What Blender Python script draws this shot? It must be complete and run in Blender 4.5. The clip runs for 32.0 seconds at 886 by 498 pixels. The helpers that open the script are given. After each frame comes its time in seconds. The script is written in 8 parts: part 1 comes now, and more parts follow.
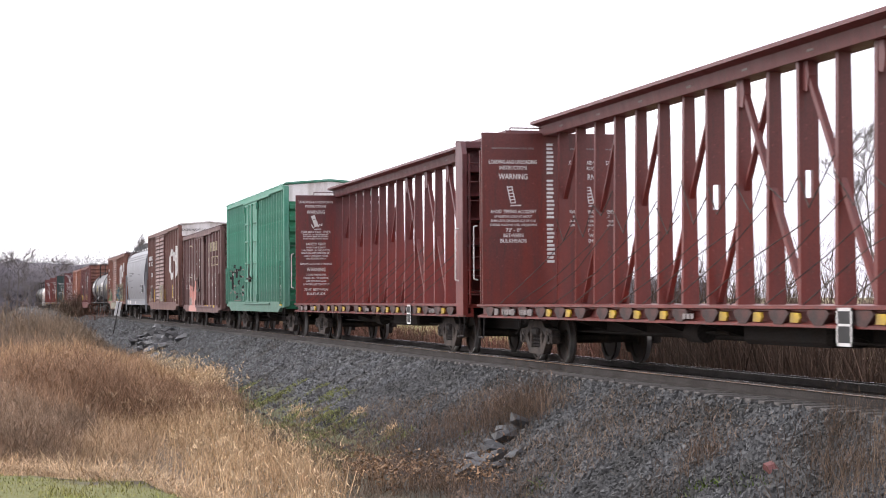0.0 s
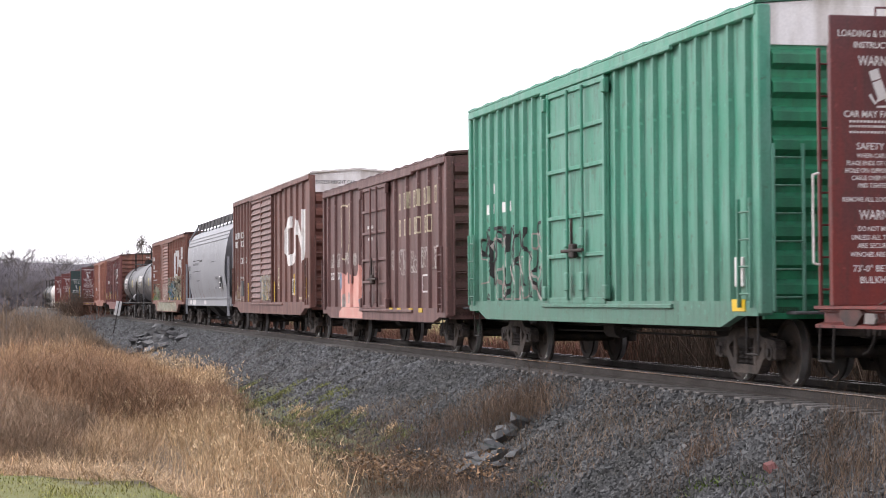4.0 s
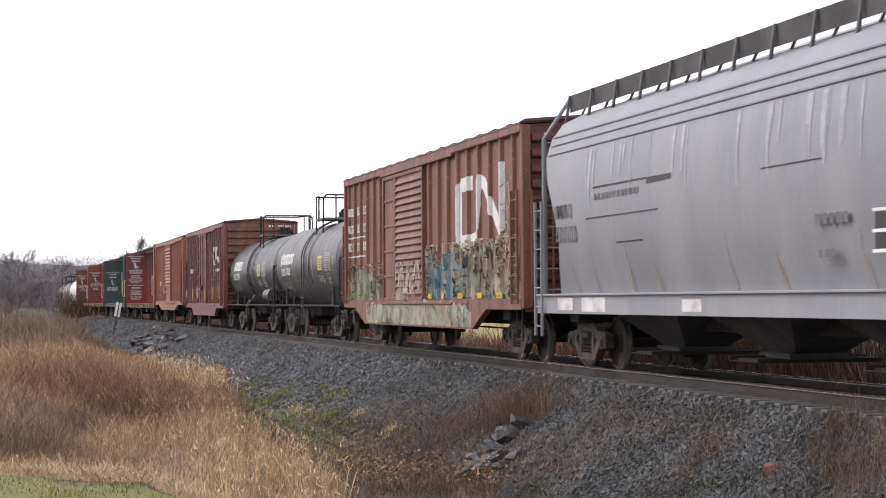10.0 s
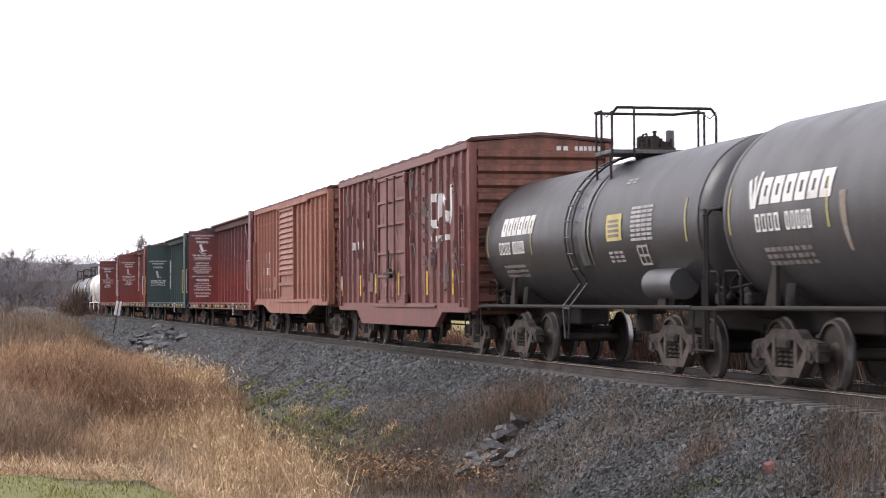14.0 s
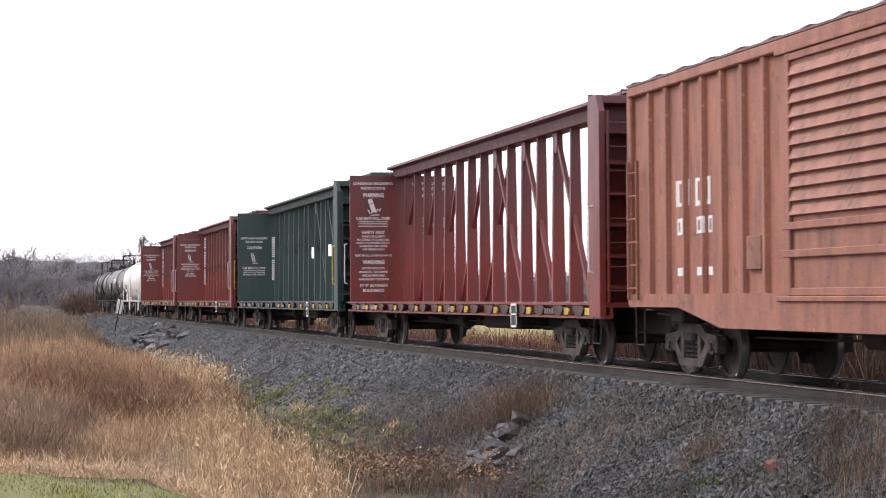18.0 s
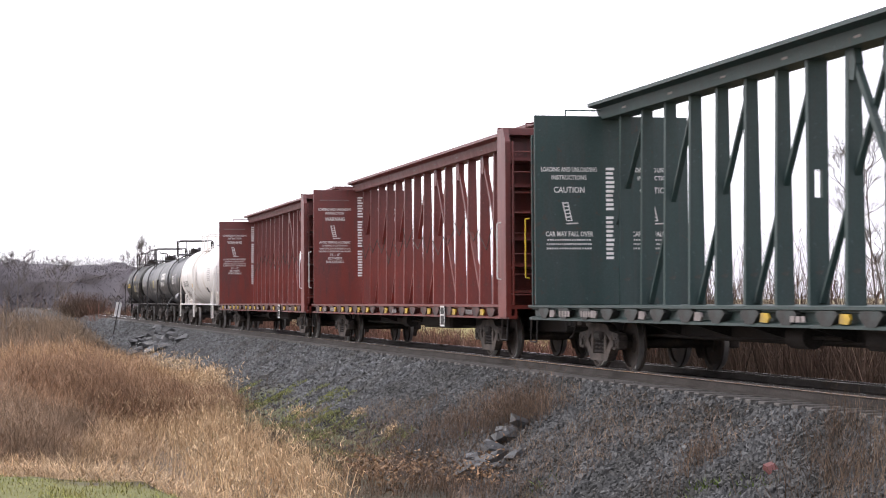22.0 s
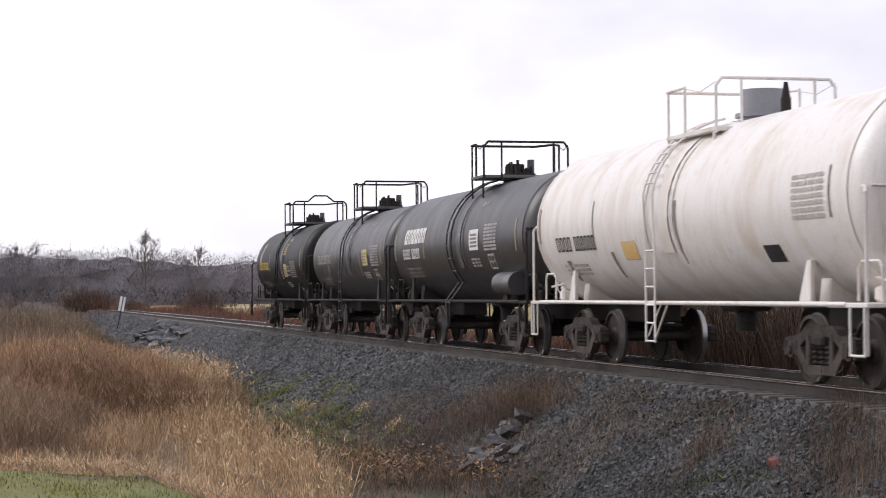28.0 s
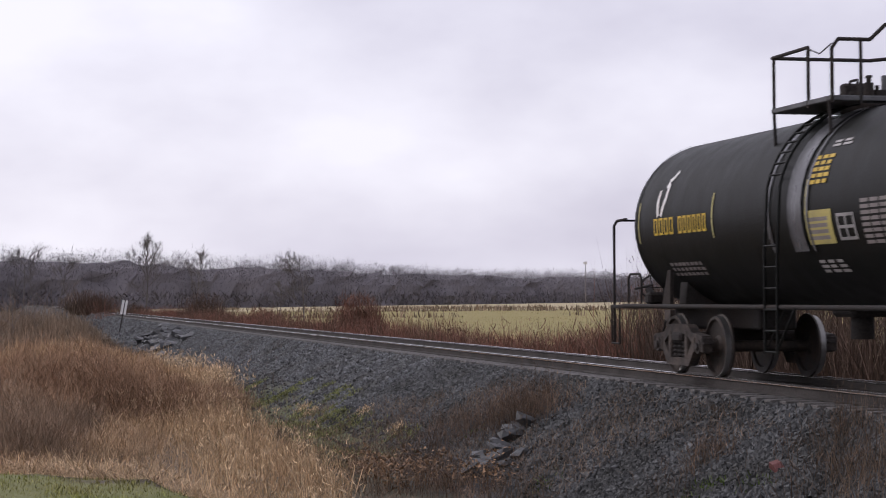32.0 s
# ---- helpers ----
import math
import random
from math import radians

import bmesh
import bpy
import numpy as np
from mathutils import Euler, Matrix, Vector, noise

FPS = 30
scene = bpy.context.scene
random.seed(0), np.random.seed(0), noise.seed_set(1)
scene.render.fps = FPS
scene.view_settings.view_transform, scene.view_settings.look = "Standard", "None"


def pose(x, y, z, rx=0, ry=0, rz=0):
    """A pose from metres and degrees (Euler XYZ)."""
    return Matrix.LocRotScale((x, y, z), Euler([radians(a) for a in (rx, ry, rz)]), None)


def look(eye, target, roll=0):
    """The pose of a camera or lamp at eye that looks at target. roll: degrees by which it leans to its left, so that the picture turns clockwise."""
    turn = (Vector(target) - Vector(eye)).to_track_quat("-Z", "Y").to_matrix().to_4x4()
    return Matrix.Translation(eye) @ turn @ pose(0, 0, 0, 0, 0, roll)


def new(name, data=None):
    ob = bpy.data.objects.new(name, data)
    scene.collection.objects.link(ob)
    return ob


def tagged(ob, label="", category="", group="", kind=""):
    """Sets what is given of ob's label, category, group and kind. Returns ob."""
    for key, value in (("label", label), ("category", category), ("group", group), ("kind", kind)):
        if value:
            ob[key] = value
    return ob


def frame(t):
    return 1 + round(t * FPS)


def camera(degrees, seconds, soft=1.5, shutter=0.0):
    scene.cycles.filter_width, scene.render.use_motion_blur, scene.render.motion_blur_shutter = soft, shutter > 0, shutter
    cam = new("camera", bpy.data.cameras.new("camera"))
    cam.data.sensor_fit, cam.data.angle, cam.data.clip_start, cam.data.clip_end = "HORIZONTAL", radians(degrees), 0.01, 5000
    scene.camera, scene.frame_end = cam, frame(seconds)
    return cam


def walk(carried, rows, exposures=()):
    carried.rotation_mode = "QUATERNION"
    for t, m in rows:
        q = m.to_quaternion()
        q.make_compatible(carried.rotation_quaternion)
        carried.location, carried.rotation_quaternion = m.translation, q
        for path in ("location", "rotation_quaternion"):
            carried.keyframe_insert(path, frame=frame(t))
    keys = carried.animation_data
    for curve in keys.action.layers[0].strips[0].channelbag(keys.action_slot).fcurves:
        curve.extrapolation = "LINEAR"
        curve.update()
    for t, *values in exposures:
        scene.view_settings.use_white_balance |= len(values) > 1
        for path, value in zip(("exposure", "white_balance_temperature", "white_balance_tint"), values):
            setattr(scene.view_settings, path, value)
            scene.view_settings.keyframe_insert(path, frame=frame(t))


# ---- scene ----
# Plan: rail tops at z = 0, track along x at y = 11.487, train runs towards +x.
TRACK_Y = 11.487
FAR, NEAR = -420.0, 60.0

# ---- camera ----
cam = camera(25.573, 32.0, soft=1.0, shutter=0.2)
EYE = (0.0, 0.0, 1.215)


def aim(dx, dy):
    """Camera pose with small turns of dx to the left and dy upwards (units of 1/3457 rad)."""
    yaw, pitch = 0.23288 - dx / 3457, 0.02535 + dy / 3457
    return look(EYE, (-math.cos(yaw) * math.cos(pitch), math.sin(yaw) * math.cos(pitch), EYE[2] + math.sin(pitch)), -0.356)


SWAY = ((0, 0.3, 0.8), (1.5, 2.2, 1.2), (3.2, 0.2, 0.2), (6, 1.4, 0.6), (9, 0.3, 0.4), (10, 0.4, 2.4), (11.5, 1.4, 0.2), (14.5, 0.2, 0.4),
        (17.4, 0.2, 1.3), (18, 3.0, -2.8), (18.5, 1.5, 0.4), (20.6, 0.6, 1.0), (21.3, -0.8, 2.8), (22.4, 0.9, 1.6), (23.2, -1.0, 3.0), (25.5, 0, 1.9),
        (27, 0.6, 0.4), (27.5, 1.8, -1.6), (28, 7.4, -7.7), (28.5, 9.4, -10.5), (29, 10.8, -10.4), (29.5, 12.1, -4.6),
        (30, 12.3, 0.2), (30.5, 12.2, 1.2), (31, 11, 0), (31.5, 10.7, -2.6), (32, 10.8, -1.6))
EXPOSURES = ((0, 0.22, 6450, 13), (4, 0.22, 6450, 13), (7, 0.06, 6450, 13), (12, 0.02, 6450, 13), (16, 0.2, 6450, 13), (22, 0.22, 6450, 13), (24.5, 0.14, 6450, 13), (28, -0.42, 6430, 13), (29, -0.28, 6420, 13), (30, -0.24, 6400, 13), (31.2, -0.54, 6330, 15), (32, -0.78, 6250, 17))
walk(cam, [(t, aim(dx, dy)) for t, dx, dy in SWAY], EXPOSURES)

# ---- overcast daylight ----
world = bpy.data.worlds.new("overcast_sky")
scene.world = world
world.use_nodes = True
wn, wl = world.node_tree.nodes, world.node_tree.links
wn.clear()
w_out, w_bg = wn.new("ShaderNodeOutputWorld"), wn.new("ShaderNodeBackground")
w_sky = wn.new("ShaderNodeTexSky")
w_sky.sky_type, w_sky.sun_disc = "NISHITA", False
w_sky.sun_elevation, w_sky.sun_rotation = radians(36), radians(217)
w_sky.dust_density, w_sky.air_density = 3.0, 1.0
w_tc, w_map, w_n1, w_n2 = wn.new("ShaderNodeTexCoord"), wn.new("ShaderNodeMapping"), wn.new("ShaderNodeTexNoise"), wn.new("ShaderNodeTexNoise")
w_map.inputs["Scale"].default_value = (2.6, 2.6, 5.5)
w_n1.inputs["Scale"].default_value, w_n1.inputs["Detail"].default_value = 2.2, 5.0
w_n2.inputs["Scale"].default_value, w_n2.inputs["Detail"].default_value = 0.9, 2.0
w_add, w_ramp = wn.new("ShaderNodeMath"), wn.new("ShaderNodeValToRGB")
w_add.operation = "ADD"
CLOUD = ((0.36, (0.95, 0.92, 1.05)), (0.48, (1.22, 1.20, 1.30)), (0.62, (1.55, 1.54, 1.60)))
w_ramp.color_ramp.elements[0].position, w_ramp.color_ramp.elements[1].position = CLOUD[0][0], CLOUD[2][0]
w_ramp.color_ramp.elements.new(CLOUD[1][0])
for el, (_, c) in zip(w_ramp.color_ramp.elements, CLOUD):
    el.color = (*c, 1)
w_half = wn.new("ShaderNodeMath")
w_half.operation, w_half.inputs[1].default_value = "MULTIPLY", 0.5
w_mix = wn.new("ShaderNodeMix")
w_mix.data_type, w_mix.blend_type = "RGBA", "ADD"
w_mix.inputs["Factor"].default_value = 0.02
wl.new(w_tc.outputs["Generated"], w_map.inputs["Vector"])
wl.new(w_map.outputs["Vector"], w_n1.inputs["Vector"])
wl.new(w_map.outputs["Vector"], w_n2.inputs["Vector"])
wl.new(w_n1.outputs["Fac"], w_add.inputs[0])
wl.new(w_n2.outputs["Fac"], w_add.inputs[1])
wl.new(w_add.outputs[0], w_half.inputs[0])
wl.new(w_half.outputs[0], w_ramp.inputs["Fac"])
wl.new(w_ramp.outputs["Color"], w_mix.inputs[6])
wl.new(w_sky.outputs["Color"], w_mix.inputs[7])
wl.new(w_mix.outputs[2], w_bg.inputs["Color"])
w_bg.inputs["Strength"].default_value = 1.0
wl.new(w_bg.outputs["Background"], w_out.inputs["Surface"])

sun = new("sun", bpy.data.lights.new("sun", "SUN"))
sun.data.energy, sun.data.angle, sun.data.color = 1.7, radians(28), (1.0, 0.97, 0.93)
sun.matrix_world = look((0, 0, 40), (18, 24, 18))


# ---- materials ----
def mat(name, base, rough=0.7, metal=0.0, var=0.25, scale=1.5, grime=None, amount=0.35, streak=(1, 1, 1), bump=0.15, grain=30.0, island=False, spec=0.5, wear=0.0, wear_tone=(0.045, 0.036, 0.032), muted=None, specks=0.0):
    """Two scales of colour variation, a second tone in patches or streaks, and fine relief."""
    m = bpy.data.materials.new(name)
    m.use_nodes = True
    n, k = m.node_tree.nodes, m.node_tree.links
    b = n["Principled BSDF"]
    b.inputs["Roughness"].default_value, b.inputs["Metallic"].default_value = rough, metal
    b.inputs["Specular IOR Level"].default_value = spec
    tc, mp = n.new("ShaderNodeTexCoord"), n.new("ShaderNodeMapping")
    mp.inputs["Scale"].default_value = streak
    k.new(tc.outputs["Object"], mp.inputs["Vector"])
    big, fine = n.new("ShaderNodeTexNoise"), n.new("ShaderNodeTexNoise")
    big.inputs["Scale"].default_value, big.inputs["Detail"].default_value = scale, 6.0
    fine.inputs["Scale"].default_value, fine.inputs["Detail"].default_value = grain, 4.0
    k.new(mp.outputs["Vector"], big.inputs["Vector"])
    k.new(tc.outputs["Object"], fine.inputs["Vector"])
    vary = n.new("ShaderNodeMapRange")
    vary.inputs["From Min"].default_value, vary.inputs["From Max"].default_value = 0.3, 0.7
    vary.inputs["To Min"].default_value, vary.inputs["To Max"].default_value = 1 - var, 1 + var
    k.new(fine.outputs["Fac"], vary.inputs["Value"])
    mixed = n.new("ShaderNodeMix")
    mixed.data_type = "RGBA"
    mixed.inputs[6].default_value = (*base, 1)
    mixed.inputs[7].default_value = (*(grime or [c * 0.6 for c in base]), 1)
    ramp = n.new("ShaderNodeMapRange")
    ramp.inputs["From Min"].default_value, ramp.inputs["From Max"].default_value = 0.62 - amount * 0.5, 0.86 - amount * 0.5
    k.new(big.outputs["Fac"], ramp.inputs["Value"])
    k.new(ramp.outputs["Result"], mixed.inputs["Factor"])
    # blend to a second tone between two heights, the edge waved by noise
    if muted:
        tone, z0, z1 = muted
        sp, up, z_mix = n.new("ShaderNodeSeparateXYZ"), n.new("ShaderNodeMapRange"), n.new("ShaderNodeMix")
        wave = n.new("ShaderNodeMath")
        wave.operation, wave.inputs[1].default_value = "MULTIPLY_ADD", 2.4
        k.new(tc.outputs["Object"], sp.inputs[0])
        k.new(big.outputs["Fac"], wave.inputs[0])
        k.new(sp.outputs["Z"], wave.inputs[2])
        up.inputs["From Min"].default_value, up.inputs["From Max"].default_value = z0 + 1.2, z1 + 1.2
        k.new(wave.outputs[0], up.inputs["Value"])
        z_mix.data_type = "RGBA"
        k.new(up.outputs["Result"], z_mix.inputs["Factor"])
        k.new(mixed.outputs[2], z_mix.inputs[6])
        z_mix.inputs[7].default_value = (*tone, 1)
        mixed = z_mix
    if wear:
        rub, rm = n.new("ShaderNodeTexNoise"), n.new("ShaderNodeMapping")
        rm.inputs["Scale"].default_value = (7, 7, 0.9)
        rub.inputs["Scale"].default_value, rub.inputs["Detail"].default_value = 1.6, 8.0
        k.new(tc.outputs["Object"], rm.inputs["Vector"])
        k.new(rm.outputs["Vector"], rub.inputs["Vector"])
        rr0 = n.new("ShaderNodeMapRange")
        rr0.inputs["From Min"].default_value, rr0.inputs["From Max"].default_value, rr0.inputs["To Max"].default_value = 0.54, 0.72, wear
        k.new(rub.outputs["Fac"], rr0.inputs["Value"])
        worn = n.new("ShaderNodeMix")
        worn.data_type = "RGBA"
        k.new(rr0.outputs["Result"], worn.inputs["Factor"])
        k.new(mixed.outputs[2], worn.inputs[6])
        worn.inputs[7].default_value = (*wear_tone, 1)
        mixed = worn
    if specks:
        for size, lo, hi, tone in ((5.5, 0.64, 0.70, (0.075, 0.038, 0.026)), (13.0, 0.66, 0.72, [min(c * 1.7 + 0.05, 0.6) for c in base])):
            chip, cr, cm = n.new("ShaderNodeTexNoise"), n.new("ShaderNodeMapRange"), n.new("ShaderNodeMix")
            chip.inputs["Scale"].default_value, chip.inputs["Detail"].default_value = size, 5.0
            k.new(tc.outputs["Object"], chip.inputs["Vector"])
            cr.inputs["From Min"].default_value, cr.inputs["From Max"].default_value, cr.inputs["To Max"].default_value = lo, hi, specks
            k.new(chip.outputs["Fac"], cr.inputs["Value"])
            cm.data_type = "RGBA"
            k.new(cr.outputs["Result"], cm.inputs["Factor"])
            k.new(mixed.outputs[2], cm.inputs[6])
            cm.inputs[7].default_value = (*tone, 1)
            mixed = cm
    scaled = n.new("ShaderNodeVectorMath")
    scaled.operation = "SCALE"
    k.new(mixed.outputs[2], scaled.inputs[0])
    last = vary.outputs["Result"]
    src = n.new("ShaderNodeNewGeometry").outputs["Random Per Island"] if island else n.new("ShaderNodeObjectInfo").outputs["Random"]
    rr = n.new("ShaderNodeMapRange")
    spread = (0.55 if island is True else island) if island else 0.08
    rr.inputs["To Min"].default_value, rr.inputs["To Max"].default_value = 1 - spread, 1 + spread
    k.new(src, rr.inputs["Value"])
    mul = n.new("ShaderNodeMath")
    mul.operation = "MULTIPLY"
    k.new(last, mul.inputs[0])
    k.new(rr.outputs["Result"], mul.inputs[1])
    k.new(mul.outputs[0], scaled.inputs["Scale"])
    k.new(scaled.outputs["Vector"], b.inputs["Base Color"])
    rv = n.new("ShaderNodeMapRange")
    rv.inputs["To Min"].default_value, rv.inputs["To Max"].default_value = max(rough - 0.15, 0.05), min(rough + 0.15, 1)
    k.new(big.outputs["Fac"], rv.inputs["Value"])
    k.new(rv.outputs["Result"], b.inputs["Roughness"])
    if bump:
        bp = n.new("ShaderNodeBump")
        bp.inputs["Strength"].default_value, bp.inputs["Distance"].default_value = bump, 0.02
        k.new(fine.outputs["Fac"], bp.inputs["Height"])
        k.new(bp.outputs["Normal"], b.inputs["Normal"])
    return m


STREAK = (2.2, 2.2, 0.45)
paint_brown = mat("paint_brown", (0.148, 0.070, 0.063), 0.55, var=0.16, grime=(0.105, 0.050, 0.045), amount=0.45, streak=STREAK, wear=0.55, specks=0.6)
paint_rust = mat("paint_rust", (0.225, 0.088, 0.058), 0.6, var=0.16, grime=(0.135, 0.062, 0.047), amount=0.45, streak=STREAK, wear=0.55, specks=0.6)
paint_tall = mat("paint_tall", (0.165, 0.070, 0.053), 0.55, var=0.16, grime=(0.115, 0.052, 0.042), amount=0.45, streak=STREAK, wear=0.5, specks=0.6)
paint_orange = mat("paint_orange", (0.30, 0.115, 0.072), 0.6, var=0.16, grime=(0.21, 0.085, 0.06), amount=0.4, streak=STREAK, wear=0.55, specks=0.6)
paint_maroon = mat("paint_maroon", (0.140, 0.045, 0.042), 0.5, var=0.16, grime=(0.21, 0.075, 0.06), amount=0.4, streak=STREAK, wear=0.55, specks=0.6)
# both beam reds turn to a muted mauve tone above about 2.2 m
paint_beam_red = mat("paint_beam_red", (0.185, 0.029, 0.022), 0.42, var=0.12, grime=(0.115, 0.030, 0.028), amount=0.4, streak=STREAK, wear=0.4, muted=((0.115, 0.037, 0.040), 2.2, 4.6), specks=0.4)
paint_beam_bright = mat("paint_beam_bright", (0.172, 0.031, 0.022), 0.42, var=0.12, grime=(0.125, 0.034, 0.03), amount=0.4, streak=STREAK, wear=0.4, muted=((0.130, 0.038, 0.036), 2.2, 4.6), specks=0.4)
hook_red = mat("hook_red", (0.085, 0.030, 0.024), 0.7, var=0.25, grime=(0.035, 0.024, 0.022), amount=0.5, scale=4)
hook_green = mat("hook_green", (0.032, 0.042, 0.040), 0.7, var=0.25, grime=(0.026, 0.022, 0.020), amount=0.5, scale=4)
paint_end = mat("paint_end", (0.105, 0.040, 0.032), 0.65, var=0.15, grime=(0.16, 0.062, 0.042), amount=0.4, streak=(1, 1, 1.5), wear=0.4)
paint_beam_green = mat("paint_beam_green", (0.022, 0.046, 0.043), 0.55, var=0.12, grime=(0.035, 0.052, 0.05), amount=0.4, streak=STREAK, wear=0.35, specks=0.4)
paint_green = mat("paint_green", (0.055, 0.27, 0.175), 0.5, var=0.08, grime=(0.13, 0.32, 0.24), amount=0.45, streak=STREAK, wear=0.45, muted=((0.085, 0.20, 0.145), 2.3, 0.8), specks=0.4)
paint_green_end = mat("paint_green_end", (0.03, 0.25, 0.125), 0.5, var=0.08, grime=(0.03, 0.16, 0.09), amount=0.45, streak=STREAK, wear=0.35)
paint_white = mat("paint_white", (0.78, 0.76, 0.75), 0.5, var=0.06, grime=(0.52, 0.48, 0.45), amount=0.4, streak=STREAK)
paint_grey = mat("paint_grey", (0.235, 0.24, 0.26), 0.45, var=0.06, grime=(0.29, 0.295, 0.31), amount=0.4, streak=(0.7, 0.7, 0.3), wear=0.22, wear_tone=(0.40, 0.40, 0.42))
chute_grey = mat("chute_grey", (0.055, 0.05, 0.05), 0.7, var=0.2, grime=(0.03, 0.028, 0.028), amount=0.5)
tank_black = mat("tank_black", (0.030, 0.030, 0.032), 0.4, var=0.08, grime=(0.037, 0.036, 0.038), amount=0.35, streak=(1, 1, 0.5))
tank_dark = mat("tank_dark", (0.0060, 0.0065, 0.006), 0.46, var=0.12, grime=(0.012, 0.012, 0.011), amount=0.4, streak=(2, 2, 0.6), spec=0.14)
tank_grey = mat("tank_grey", (0.066, 0.064, 0.068), 0.42, var=0.08, grime=(0.056, 0.054, 0.057), amount=0.4, streak=(1, 1, 0.5))
tank_white = mat("tank_white", (0.80, 0.77, 0.735), 0.4, var=0.04, grime=(0.66, 0.585, 0.50), amount=0.3, streak=(1.2, 1.2, 0.35), wear=0.25, wear_tone=(0.42, 0.32, 0.24))
under_black = mat("under_black", (0.031, 0.028, 0.027), 0.8, var=0.3, grime=(0.038, 0.030, 0.026), amount=0.4, spec=0.2)
truck_steel = mat("truck_steel", (0.070, 0.053, 0.043), 0.85, var=0.3, grime=(0.03, 0.024, 0.022), amount=0.45, scale=4)
wheel_steel = mat("wheel_steel", (0.034, 0.028, 0.025), 0.7, 0.3, var=0.25, grime=(0.065, 0.047, 0.037), amount=0.4, scale=5)
tread_steel = mat("tread_steel", (0.42, 0.41, 0.40), 0.35, 0.9, var=0.1, bump=0.02)
band_grey = mat("band_grey", (0.13, 0.13, 0.14), 0.3, 0.0, var=0.15, grime=(0.07, 0.07, 0.075), amount=0.5, streak=(2, 2, 0.5))
bright_steel = mat("bright_steel", (0.45, 0.44, 0.43), 0.3, 0.9, var=0.1)
rail_side = mat("rail_side", (0.050, 0.043, 0.039), 0.8, var=0.25, grime=(0.035, 0.029, 0.026), spec=0.3)
rail_head = mat("rail_head", (0.86, 0.84, 0.84), 0.22, 1.0, var=0.05, bump=0.02)
rust_stain = mat("rust_stain", (0.24, 0.17, 0.11), 0.8, var=0.2, grime=(0.24, 0.23, 0.22), amount=0.5, scale=5, bump=0)
pale_stain = mat("pale_stain", (0.44, 0.445, 0.465), 0.45, var=0.1, grime=(0.33, 0.335, 0.355), amount=0.6, scale=4, bump=0)
grating = mat("grating", (0.13, 0.13, 0.135), 0.6, 0.3, var=0.2)
letter_white = mat("letter_white", (0.72, 0.71, 0.69), 0.6, var=0.06, grime=(0.52, 0.47, 0.44), amount=0.2, scale=3, bump=0)
letter_cream = mat("letter_cream", (0.62, 0.55, 0.38), 0.6, var=0.08, bump=0)
letter_yellow = mat("letter_yellow", (0.62, 0.42, 0.04), 0.6, var=0.08, bump=0)
placard_yellow = mat("placard_yellow", (0.50, 0.42, 0.13), 0.6, var=0.1, grime=(0.36, 0.30, 0.12), bump=0)
letter_soft = mat("letter_soft", (0.46, 0.43, 0.40), 0.6, var=0.1, bump=0)
placard_orange = mat("placard_orange", (0.66, 0.44, 0.17), 0.6, var=0.1, grime=(0.62, 0.50, 0.30), bump=0)
letter_black = mat("letter_black", (0.02, 0.02, 0.02), 0.6, var=0.1, bump=0)
letter_pale = mat("letter_pale", (0.38, 0.36, 0.35), 0.7, var=0.12, bump=0)
strip_yellow = mat("strip_yellow", (0.46, 0.40, 0.14), 0.6, var=0.1, grime=(0.30, 0.27, 0.14), bump=0)
plate_yellow = mat("plate_yellow", (0.58, 0.38, 0.03), 0.6, var=0.15, grime=(0.30, 0.20, 0.05), amount=0.5, scale=4, bump=0)
letter_faint = mat("letter_faint", (0.15, 0.15, 0.158), 0.7, var=0.12, bump=0)
letter_dull = mat("letter_dull", (0.24, 0.21, 0.20), 0.7, var=0.1, bump=0)
scuff_maroon = mat("scuff_maroon", (0.165, 0.085, 0.082), 0.65, var=0.15, grime=(0.10, 0.04, 0.038), amount=0.5, scale=4, bump=0)
reflect_yellow = mat("reflect_yellow", (0.75, 0.50, 0.02), 0.4, var=0.05, bump=0)
